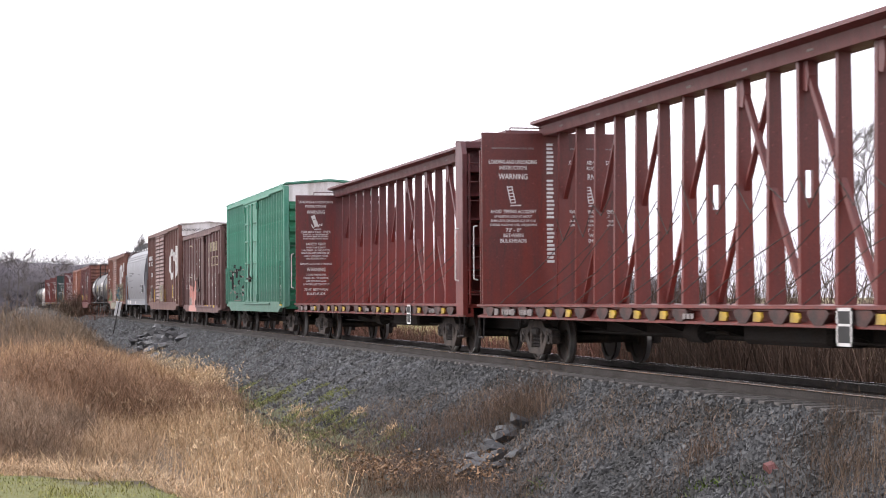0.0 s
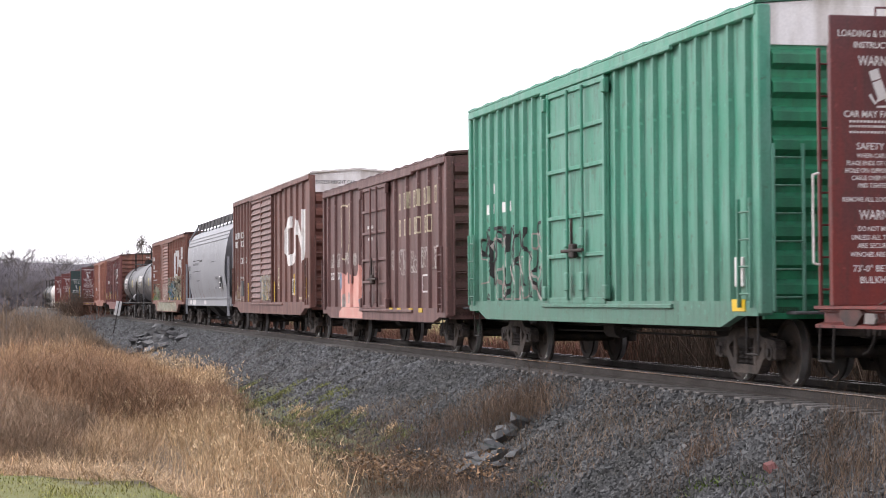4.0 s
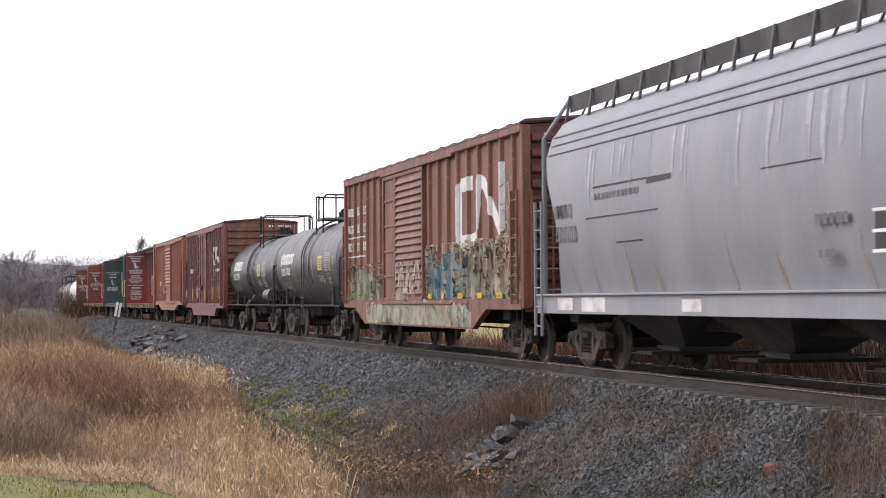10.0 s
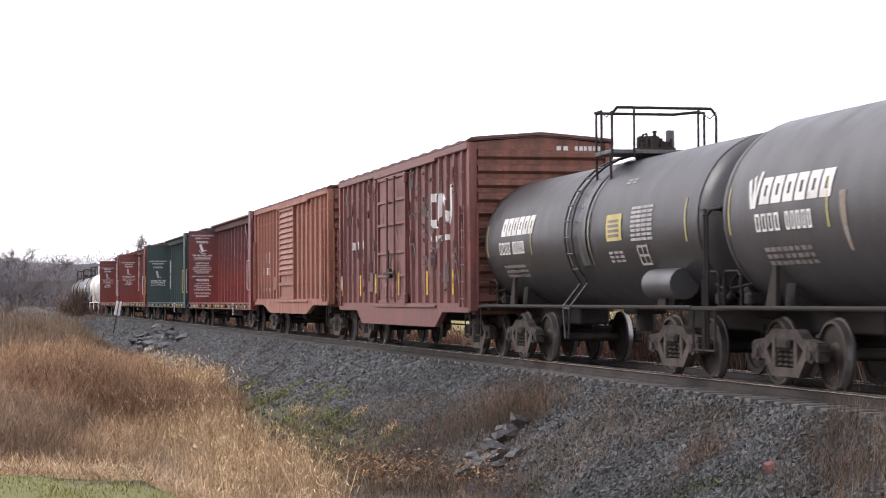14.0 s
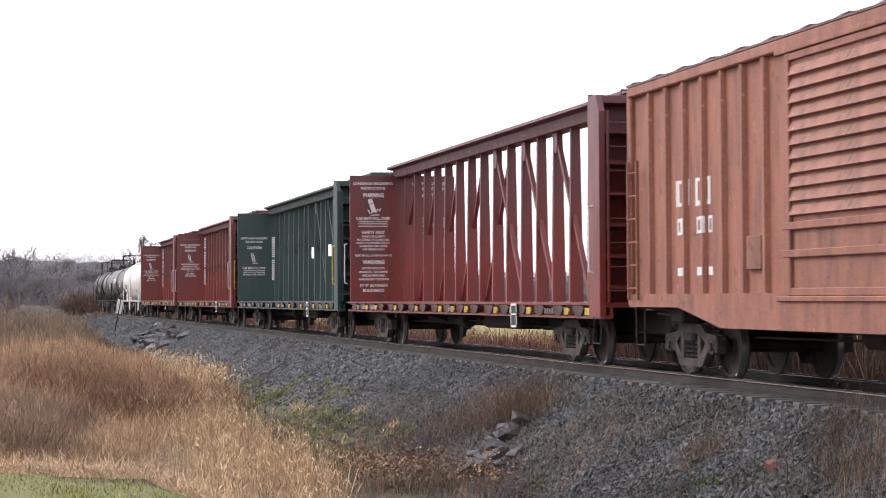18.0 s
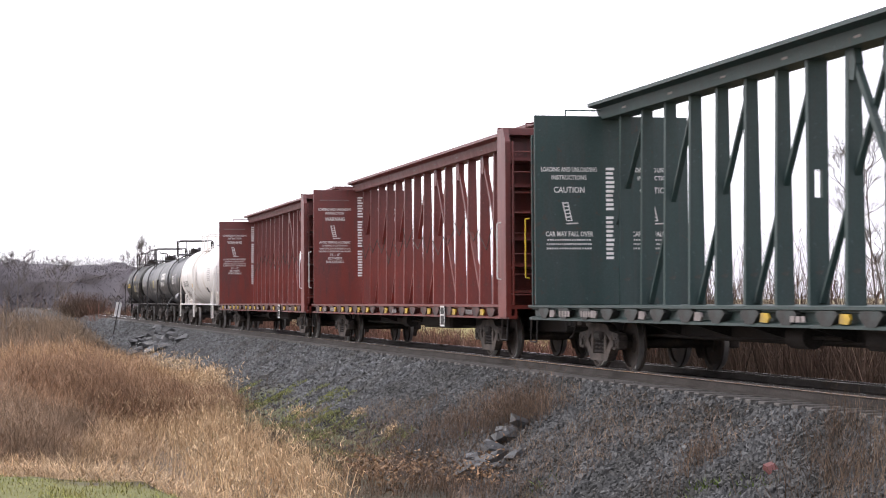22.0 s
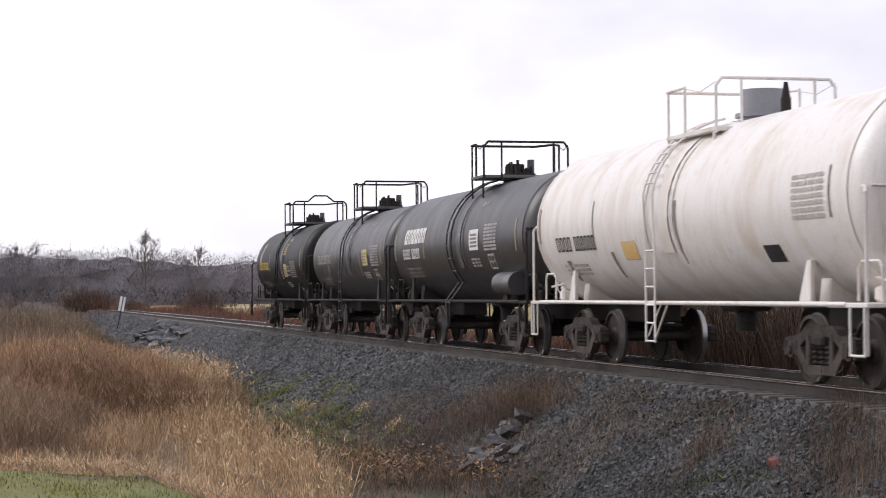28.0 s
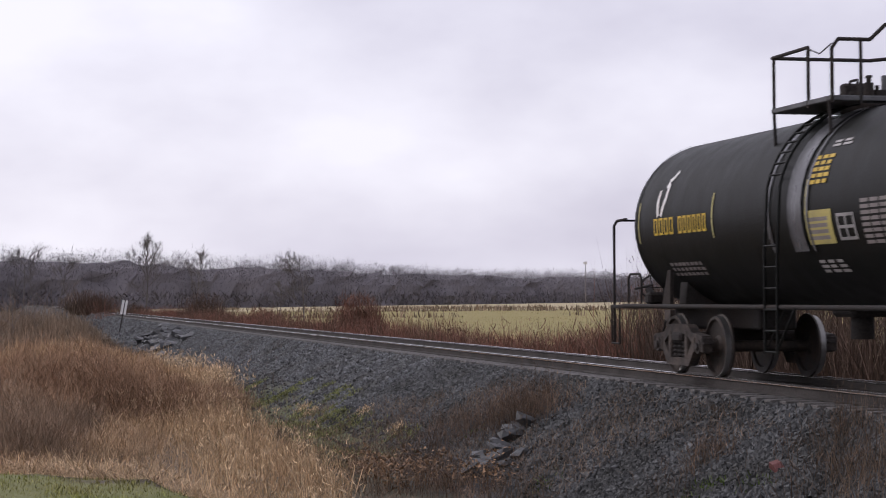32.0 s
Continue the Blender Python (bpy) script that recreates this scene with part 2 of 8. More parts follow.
spray = {
    "pink": mat("spray_pink", (0.62, 0.30, 0.25), 0.6, var=0.06, grime=(0.66, 0.40, 0.34), bump=0),
    "white": mat("spray_white", (0.46, 0.42, 0.39), 0.6, var=0.1, grime=(0.28, 0.22, 0.20), amount=0.4, scale=3, bump=0),
    "blue": mat("spray_blue", (0.16, 0.24, 0.36), 0.6, var=0.1, bump=0),
    "teal": mat("spray_teal", (0.07, 0.19, 0.22), 0.6, var=0.1, bump=0),
    "orange": mat("spray_orange", (0.55, 0.20, 0.06), 0.6, var=0.1, bump=0),
    "yellow": mat("spray_yellow", (0.52, 0.36, 0.08), 0.6, var=0.1, bump=0),
    "green": mat("spray_green", (0.20, 0.30, 0.12), 0.6, var=0.1, bump=0),
    "sand": mat("spray_sand", (0.36, 0.28, 0.20), 0.6, var=0.2, grime=(0.19, 0.105, 0.07), amount=0.62, scale=2.2, bump=0),
    "faint": mat("spray_faint", (0.48, 0.40, 0.34), 0.6, var=0.15, grime=(0.24, 0.15, 0.13), amount=0.42, scale=3, bump=0),
    "paleblue": mat("spray_paleblue", (0.33, 0.38, 0.44), 0.6, var=0.12, grime=(0.21, 0.23, 0.25), amount=0.5, scale=2.5, bump=0),
    "leafgrey": mat("spray_leafgrey", (0.33, 0.34, 0.26), 0.6, var=0.12, grime=(0.20, 0.19, 0.14), amount=0.5, scale=2.5, bump=0),
    "cream": mat("spray_cream", (0.48, 0.42, 0.30), 0.6, var=0.12, grime=(0.32, 0.25, 0.17), amount=0.5, scale=2.5, bump=0),
    "shade": mat("spray_shade", (0.075, 0.07, 0.06), 0.6, var=0.12, bump=0),
    "black": mat("spray_black", (0.025, 0.022, 0.022), 0.6, var=0.1, bump=0),
}


# ---- mesh helpers ----
class Shape:
    """Collects faces of simple solids for one mesh."""

    def __init__(self):
        self.v, self.f, self.s = [], [], []

    def add(self, verts, faces, smooth=False):
        o = len(self.v)
        self.v += [tuple(p) for p in verts]
        self.f += [tuple(i + o for i in f) for f in faces]
        self.s += [smooth] * len(faces)
        return self

    def box(self, x0, x1, y0, y1, z0, z1, c=0.0):
        lo, hi = (min(x0, x1), min(y0, y1), min(z0, z1)), (max(x0, x1), max(y0, y1), max(z0, z1))
        if not c:
            v = [(lo[0] if not i & 1 else hi[0], lo[1] if not i & 2 else hi[1], lo[2] if not i & 4 else hi[2]) for i in range(8)]
            return self.add(v, [(0, 2, 3, 1), (4, 5, 7, 6), (0, 1, 5, 4), (2, 6, 7, 3), (0, 4, 6, 2), (1, 3, 7, 5)])
        c = min(c, *[(h - l) * 0.45 for l, h in zip(lo, hi)])
        v, at = [], {}
        for i in range(8):
            for a in range(3):
                p = []
                for b in range(3):
                    top = i >> b & 1
                    inset = 0 if b == a else c
                    p.append(hi[b] - inset if top else lo[b] + inset)
                at[i, a] = len(v)
                v.append(p)
        faces = []
        for a in range(3):
            b, d = (a + 1) % 3, (a + 2) % 3
            for s in (0, 1):
                q = [at[(s << a) | (m << b) | (n << d), a] for m, n in ((0, 0), (1, 0), (1, 1), (0, 1))]
                faces.append(q if s else q[::-1])
        mid = [(l + h) / 2 for l, h in zip(lo, hi)]

        def turned(q):
            p = [Vector(v[i]) for i in q]
            nrm = (p[1] - p[0]).cross(p[2] - p[0])
            ctr = sum(p, Vector()) / len(p) - Vector(mid)
            return q if nrm.dot(ctr) > 0 else q[::-1]
        for a in range(3):
            b, d = (a + 1) % 3, (a + 2) % 3
            for m in (0, 1):
                for n in (0, 1):
                    i = (m << a) | (n << b)
                    j = i | (1 << d)
                    faces.append(turned([at[i, a], at[j, a], at[j, b], at[i, b]]))
        for i in range(8):
            faces.append(turned([at[i, 0], at[i, 1], at[i, 2]]))
        return self.add(v, faces)

    def rod(self, p, q, r, n=6, r2=None, caps=True, smooth=True):
        p, q = Vector(p), Vector(q)
        d = (q - p).normalized()
        a = d.orthogonal().normalized()
        b = d.cross(a)
        r2 = r if r2 is None else r2
        ring = [(a * math.cos(2 * math.pi * i / n) + b * math.sin(2 * math.pi * i / n)) for i in range(n)]
        v = [p + u * r for u in ring] + [q + u * r2 for u in ring]
        self.add(v, [(i, (i + 1) % n, n + (i + 1) % n, n + i) for i in range(n)], smooth)
        if caps:
            self.add(v[:n], [tuple(range(n))[::-1]])
            self.add(v[n:], [tuple(range(n))])
        return self

    def tube(self, pts, r, n=6):
        for p, q in zip(pts[:-1], pts[1:]):
            self.rod(p, q, r, n)
        return self

    def prism(self, poly, a, b, axis="y", smooth=False):
        """Extrudes a polygon of (u, z) or (y, z) pairs between a and b along an axis."""
        def at(u, w, t):
            return {"y": (u, t, w), "x": (t, u, w), "z": (u, w, t)}[axis]
        n = len(poly)
        v = [at(u, w, a) for u, w in poly] + [at(u, w, b) for u, w in poly]
        area = sum(poly[i][0] * poly[(i + 1) % n][1] - poly[(i + 1) % n][0] * poly[i][1] for i in range(n))
        flip = (area > 0) == (axis == "y")
        side = [(i, (i + 1) % n, n + (i + 1) % n, n + i) for i in range(n)]
        caps = [tuple(range(n))[::-1], tuple(range(n, 2 * n))]
        if (b < a) != flip:
            side, caps = [f[::-1] for f in side], [f[::-1] for f in caps]
        return self.add(v, side, smooth).add(v, caps)

    def mesh(self, name):
        me = bpy.data.meshes.new(name)
        me.from_pydata(self.v, [], self.f)
        me.polygons.foreach_set("use_smooth", self.s)
        me.update()
        return me


def part(name, shape, material, parent, label="", m=None):
    """One mesh object under a thing or a part. shape: a Shape or a mesh that other pieces share."""
    me = shape.mesh(name) if isinstance(shape, Shape) else shape
    if not me.materials:
        me.materials.append(material)
    ob = new(name, me)
    ob.parent = parent
    if m is not None:
        ob.matrix_basis = m
    return tagged(ob, label, "", "", "stuff" if name in FINE else "")


# marks too small or too tangled to pick apart
FINE = {"rust_stain", "pale_stain", "scrape", "small_print", "stencil", "graffiti", "scuff", "data_panel", "plate_border", "data_box", "hinge_bolts", "sill_patch", "door_stencil", "test_panel", "placard_print"}
FONT_MESH = {}


def words(text, width, height):
    """A flat mesh of text, centred, scaled to width x height."""
    key = (text, width, height)
    if key not in FONT_MESH:
        cu = bpy.data.curves.new("words", "FONT")
        cu.body, cu.align_x, cu.resolution_u, cu.offset = text, "CENTER", 2, 0.016
        ob = new("words", cu)
        bpy.context.view_layer.update()
        me = bpy.data.meshes.new_from_object(ob.evaluated_get(bpy.context.evaluated_depsgraph_get()))
        bpy.data.objects.remove(ob)
        co = np.empty(len(me.vertices) * 3)
        me.vertices.foreach_get("co", co)
        co = co.reshape(-1, 3)
        lo, hi = co.min(0), co.max(0)
        co[:, 0] = (co[:, 0] - (lo[0] + hi[0]) / 2) * width / (hi[0] - lo[0])
        co[:, 1] = (co[:, 1] - (lo[1] + hi[1]) / 2) * height / (hi[1] - lo[1])
        co[:, 2] = 0
        me.vertices.foreach_set("co", co.ravel())
        me.update()
        FONT_MESH[key] = me
    return FONT_MESH[key].copy()


def flat(shape, quads):
    """Adds flat polygons in the local (u, v) plane."""
    for q in quads:
        shape.add([(u, v, 0) for u, v in q], [tuple(range(len(q)))])
    return shape


def bars(rows, rng, fill=(0.62, 0.86)):
    """Plain bars in place of writing: rows of (u0, u1, v0, v1, count)."""
    s = Shape()
    for u0, u1, v0, v1, n in rows:
        step = (u1 - u0) / n
        for i in range(n):
            w = step * rng.uniform(*fill)
            flat(s, [[(u0 + i * step, v0), (u0 + i * step + w, v0), (u0 + i * step + w, v1), (u0 + i * step, v1)]])
    return s


def block(u0, u1, v0, v1, t, slant=0.0):
    """Four quads of a plain hollow block with strokes t wide, in place of one letter."""
    def q(a, b, c, d):
        return [(a + slant * (c - v0), c), (b + slant * (c - v0), c), (b + slant * (d - v0), d), (a + slant * (d - v0), d)]
    return [q(u0, u0 + t, v0, v1), q(u1 - t, u1, v0, v1), q(u0 + t, u1 - t, v0, v0 + t * 0.85), q(u0 + t, u1 - t, v1 - t * 0.85, v1)]


def letters(car, rows, material, m, rng, name="letter_bar", fill=(0.62, 0.78), label=""):
    """Letter-sized hollow blocks or thin bars, each a piece of its own."""
    s = bars(rows, rng, fill)
    for f in s.f:
        (u0, v0, _), (u1, v1, _) = s.v[f[0]], s.v[f[2]]
        q = Shape()
        if v1 - v0 > 0.15 and u1 - u0 > 0.13:
            flat(q, block(u0, u1, v0, v1, min(0.055, 0.3 * (u1 - u0))))
        else:
            flat(q, [box_quad(u0, u1, v0, v1)])
        if m in (-1, 1):
            painted(car, name, q, material, m, 0.008, label)
        else:
            part(name, q, material, car, label, m)


def clip(poly, u0, u1):
    """The part of a flat polygon between two u values."""
    for limit, keep in ((u0, 1), (u1, -1)):
        out = []
        for i, p in enumerate(poly):
            q = poly[(i + 1) % len(poly)]
            a, b = keep * (p[0] - limit), keep * (q[0] - limit)
            if a >= 0:
                out.append(p)
            if (a < 0) != (b < 0):
                t = a / (a - b)
                out.append((p[0] + (q[0] - p[0]) * t, p[1] + (q[1] - p[1]) * t))
        poly = out
        if len(poly) < 3:
            return []
    return poly


def painted(car, name, shape, material, side, lift=0.006, label=""):
    """Paint that runs over a boxcar's wall and over the faces of its side posts. u is along the car."""
    posts, w = car_posts[car.name]
    s = Shape()
    for f in shape.f:
        poly = [(shape.v[i][0], shape.v[i][1]) for i in f]
        w0 = shape.v[f[0]][2]
        s.add([(u, v, w0) for u, v in poly], [tuple(range(len(poly)))])
        for x in posts:
            c = clip(poly, x - w / 2, x + w / 2)
            if c:
                s.add([(u, v, 0.073 + w0) for u, v in c], [tuple(range(len(c)))])
            for e, d in ((x + w / 2, 1), (x - w / 2 - 0.025, -1)):
                c = clip(poly, e, e + 0.025)
                if c:
                    s.add([(u, v, 0.073 * (1 - (u - e) / 0.025 if d > 0 else (u - e) / 0.025) + 0.003 + w0) for u, v in c], [tuple(range(len(c)))])
    return part(name, s, material, car, label, pose(0, -1.5 - lift, 0, 90, 0, 0) if side < 0 else pose(0, 1.5 + lift, 0, 90, 0, 180))


car_posts = {}


def ribbon(shape, pts, w, lift=0.0):
    """A flat stroke of width w through (u, v) points."""
    P = [Vector((*p, lift)) for p in pts]
    L = []
    for i, p in enumerate(P):
        d = (P[min(i + 1, len(P) - 1)] - P[max(i - 1, 0)]).normalized()
        nrm = Vector((-d.y, d.x, 0))
        L.append((p + nrm * w / 2, p - nrm * w / 2))
    for (a, b), (c, d) in zip(L[:-1], L[1:]):
        shape.add([a, b, d, c], [(0, 1, 2, 3)])
    return shape


def side_pose(side, x, z, y):
    """The plane on a car's side: side -1 faces the road, +1 the field."""
    return pose(x, side * y, z, 90, 0, 0) if side < 0 else pose(x, y, z, 90, 0, 180)


# ---- running gear ----
def lathe(profile, n=28, smooth=True):
    """Turns (radius, y) pairs round the y axis."""
    s = Shape()
    ang = [2 * math.pi * i / n for i in range(n)]
    v = [(r * math.cos(a), y, r * math.sin(a)) for r, y in profile for a in ang]
    f = [(k * n + i, k * n + (i + 1) % n, (k + 1) * n + (i + 1) % n, (k + 1) * n + i) for k in range(len(profile) - 1) for i in range(n)]
    return s.add(v, f, smooth)


def wheelset_shape():
    s = Shape().rod((0, -0.95, 0), (0, 0.95, 0), 0.085, 12)
    for side in (-1, 1):
        prof = [(0.09, 0.66), (0.12, 0.66), (0.16, 0.70), (0.38, 0.705), (0.40, 0.675), (0.485, 0.67), (0.488, 0.70), (0.457, 0.715), (0.452, 0.80), (0.405, 0.81),
                (0.395, 0.765), (0.17, 0.745), (0.13, 0.79), (0.09, 0.79)]
        w = lathe([(r, side * y) for r, y in prof])
        s.add(w.v, w.f, False)
    return s


def polish(me):
    """The tread and the rim's edge of each wheel are worn bright."""
    me.materials.append(wheel_steel)
    me.materials.append(tread_steel)
    for f in me.polygons:
        r = [math.hypot(me.vertices[i].co.x, me.vertices[i].co.z) for i in f.vertices]
        if min(r) > 0.44 and max(r) < 0.48:
            f.material_index = 1
    return me


def side_frame_shape():
    s = Shape()
    top = [(-1.12, 0.50), (-1.05, 0.62), (-0.62, 0.66), (-0.42, 0.78), (0.42, 0.78), (0.62, 0.66), (1.05, 0.62), (1.12, 0.50), (0.95, 0.47), (0.62, 0.50), (0.36, 0.64),
           (-0.36, 0.64), (-0.62, 0.50), (-0.95, 0.47)]
    low = [(-0.80, 0.50), (-0.62, 0.52), (-0.36, 0.27), (0.36, 0.27), (0.62, 0.52), (0.80, 0.50), (0.46, 0.15), (-0.46, 0.15)]
    s.prism(top, -0.075, 0.075).prism(low, -0.075, 0.075)
    for x in (-0.36, 0.36):
        s.box(x - 0.06, x + 0.06, -0.08, 0.08, 0.25, 0.70, 0.015)
    for x in (-0.889, 0.889):
        s.box(x - 0.20, x - 0.12, -0.09, 0.09, 0.36, 0.60, 0.02).box(x + 0.12, x + 0.20, -0.09, 0.09, 0.36, 0.60, 0.02)
    return s


WHEELSET, SIDE_FRAME = polish(wheelset_shape().mesh("wheelset")), side_frame_shape().mesh("side_frame")
coil = [(0.02, 0.275)] + [(r, 0.275 + 0.2625 * i / 16) for i, r in enumerate([0.06, 0.085, 0.085, 0.06] * 4 + [0.06])] + [(0.02, 0.54)]
SPRING = Shape()
SPRING.add([(r * math.cos(math.pi * i / 4), r * math.sin(math.pi * i / 4), z) for r, z in coil for i in range(8)], [(a * 8 + i, a * 8 + (i + 1) % 8, a * 8 + 8 + (i + 1) % 8, a * 8 + 8 + i) for a in range(len(coil) - 1) for i in range(8)])
SPRING = SPRING.mesh("spring")
BOLSTER = Shape().box(-0.2, 0.2, -1.12, 1.12, 0.50, 0.66, 0.04).box(-0.28, 0.28, -0.35, 0.35, 0.60, 0.80, 0.04)
for bx in (-0.5, 0.5):
    BOLSTER.box(bx - 0.05, bx + 0.05, -0.9, 0.9, 0.36, 0.46, 0.02)
BOLSTER = BOLSTER.mesh("truck")
BEARING = Shape().rod((0, -0.09, 0), (0, 0.10, 0), 0.11, 14).rod((0, -0.12, 0), (0, -0.09, 0), 0.06, 10).mesh("bearing")
COUPLER = Shape().box(-0.55, 0.25, -0.07, 0.07, 0.76, 0.90, 0.02).prism([(0.18, -0.16), (0.42, -0.18), (0.50, -0.04), (0.44, 0.16), (0.2, 0.14)], 0.70, 0.98, "z")
COUPLER.box(-0.75, -0.45, -0.22, 0.22, 0.66, 1.0, 0.03).rod((0.1, -0.1, 0.80), (0.0, -0.75, 0.92), 0.015)
COUPLER = COUPLER.mesh("coupler")
HOSE = Shape().tube([(0, 0, 0.8), (0.12, 0, 0.62), (0.26, 0, 0.5), (0.42, 0, 0.46)], 0.022).mesh("air_hose")
WHEELSETS = []


def truck(car, x):
    b = part("truck", BOLSTER, under_black, car, "", pose(x, 0, 0))
    for side in (-1, 1):
        part("side_frame", SIDE_FRAME, truck_steel, b, "rusty cast steel side frame", pose(0, side * 1.0, 0))
        for sx in (-0.2, 0.0, 0.2):
            part("spring", SPRING, under_black, b, "", pose(sx, side * 1.0, 0))
        for wx in (-0.889, 0.889):
            part("bearing", BEARING, truck_steel, b, "", pose(wx, side * 1.0, 0.457, 0, 0, 0 if side < 0 else 180))
    for wx in (-0.889, 0.889):
        WHEELSETS.append((part("wheelset", WHEELSET, wheel_steel, b, "worn steel wheels on an axle", pose(wx, 0, 0.457)), wx))


def ladder(car, x, y, z0, z1, w, material, rungs, along="x", out=-1, name="ladder"):
    """A ladder of two stiles; its rungs are pieces of their own."""
    s = Shape()
    if along == "x":
        for u in (x - w / 2, x + w / 2):
            s.box(u - 0.02, u + 0.02, y - 0.025, y + 0.025, z0, z1, 0.006)
        ld = part(name, s, material, car)
        rung = Shape().rod((-w / 2, 0, 0), (w / 2, 0, 0), 0.014).mesh("rung")
    else:
        for u in (y - w / 2, y + w / 2):
            s.box(x - 0.025, x + 0.025, u - 0.02, u + 0.02, z0, z1, 0.006)
        ld = part(name, s, material, car)
        rung = Shape().rod((0, -w / 2, 0), (0, w / 2, 0), 0.014).mesh("rung")
    for i in range(rungs):
        part("rung", rung, material, ld, "", pose(x, y, z0 + (i + 0.5) * (z1 - z0) / rungs))
    return ld


def underframe(car, L, trucks, sill_z=0.95, gear=True, reach=0.0):
    """Centre sill, draft gear, couplers, brake gear and two trucks."""
    s = Shape().box(-L / 2 - reach, L / 2 + reach, -0.26, 0.26, 0.68, sill_z + 0.05, 0.02)
    for x in (-trucks, trucks):
        s.box(x - 0.25, x + 0.25, -1.3, 1.3, 0.80, sill_z + 0.05, 0.03)
    part("centre_sill", s, under_black, car, "grimy black steel centre sill")
    if gear:
        part("brake_cylinder", Shape().rod((-0.9, -0.75, 0.68), (-0.3, -0.75, 0.68), 0.16, 14).rod((-0.3, -0.75, 0.68), (0.5, -0.7, 0.68), 0.025), under_black, car)
        part("air_reservoir", Shape().rod((0.6, 0.8, 0.66), (1.7, 0.8, 0.66), 0.2, 14), under_black, car)
        part("brake_rod", Shape().tube([(-trucks + 1.2, -0.55, 0.6), (-0.9, -0.6, 0.62), (0.6, -0.6, 0.62), (trucks - 1.2, -0.55, 0.6)], 0.02), under_black, car)
    for side, rz in ((1, 0), (-1, 180)):
        part("coupler", COUPLER, truck_steel, car, "rusty knuckle coupler", pose(side * (L / 2 + reach + 0.5), 0, 0, 0, 0, rz))
        part("air_hose", HOSE, under_black, car, "", pose(side * (L / 2 + reach + 0.35), side * 0.35, 0, 0, 0, rz))
        truck(car, side * trucks)


CARS = []


def rail_car(name, s_mid, label, category):
    """The empty at a car's base. s_mid: how far behind the eye its middle is at 16 s."""
    car = tagged(new(name), label, category, "freight train")
    CARS.append((car, s_mid))
    return car


def box_quad(u0, u1, v0, v1):
    return [(u0, v0), (u1, v0), (u1, v1), (u0, v1)]


# ---- boxcars ----
def noodle(w, h, t):
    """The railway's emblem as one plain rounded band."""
    s = Shape()
    a = w * 0.33
    ribbon(s, [(a, h - t / 2), (t * 0.9, h - t / 2), (t * 0.55, h - t * 0.75), (t / 2, h - t * 1.3), (t / 2, t * 1.3), (t * 0.6, t * 0.75), (t, t / 2), (a * 0.9, t / 2), (a * 1.25, t * 0.7), (a * 1.4, t * 1.4),
               (a * 1.42, h - t * 1.2), (a * 1.55, h - t * 0.5), (a * 1.75, h - t * 0.75), (w - t * 1.4, t * 1.2), (w - t, t * 0.6), (w - t * 0.6, t * 1.2), (w - t / 2, h + 0.12)], t)
    return s


def scrawl(rng, x0, x1, z0, z1, n, w=(0.03, 0.07)):
    s = Shape()
    for order in range(n):
        u, v = rng.uniform(x0, x1), rng.uniform(z0, z1)
        pts = [(u, v)]
        a = rng.uniform(0, 6.28)
        for _ in range(rng.randint(3, 7)):
            a += rng.uniform(-1.6, 1.6)
            d = rng.uniform(0.08, 0.28)
            u = min(max(u + math.cos(a) * d * 0.7, x0), x1)
            v = min(max(v + math.sin(a) * d * 1.3, z0), z1)
            if (Vector(pts[-1]) - Vector((u, v))).length > 0.02:
                pts.append((u, v))
        if len(pts) > 1:
            ribbon(s, pts, rng.uniform(*w), order * 0.00025)
    return s


def blobs(rng, x0, x1, z0, z1, n, size):
    """Irregular filled patches of spray paint."""
    s = Shape()
    for order in range(n):
        cx, cz, r = rng.uniform(x0, x1), rng.uniform(z0, z1), rng.uniform(*size)
        k = rng.randint(11, 17)
        ring = []
        for i in range(k):
            a, q = 2 * math.pi * i / k, r * rng.uniform(0.55, 1.2)
            ring.append((min(max(cx + math.cos(a) * q * 0.8, x0), x1), min(max(cz + math.sin(a) * q * 1.3, z0), z1)))
        s.add([(cx, cz, order * 0.00025)] + [(u, v, order * 0.00025) for u, v in ring], [(0, i + 1, (i + 1) % k + 1) for i in range(k)])
    return s


def swathe(rng, x0, x1, z0, z1, ragged=0.3, step=0.12):
    """One broad patch of spray paint with an uneven upper edge."""
    s = Shape()
    n = max(2, int((x1 - x0) / step))
    tops, h = [], z1 - z0
    k = rng.uniform(0, 99)
    for i in range(n + 1):
        u = x0 + (x1 - x0) * i / n
        edge = min(1.0, 0.55 + 3.0 * min(i, n - i) / n)
        tops.append((u, z0 + h * edge * (1 - ragged * (0.5 + 0.8 * noise.noise(Vector((u * 1.1, k, 0))) + 0.5 * noise.noise(Vector((u * 4.0, k, 5)))))))
    for (a, za), (b, zb) in zip(tops[:-1], tops[1:]):
        s.add([(a, z0, 0), (b, z0, 0), (b, zb, 0), (a, za, 0)], [(0, 1, 2, 3)])
    return s


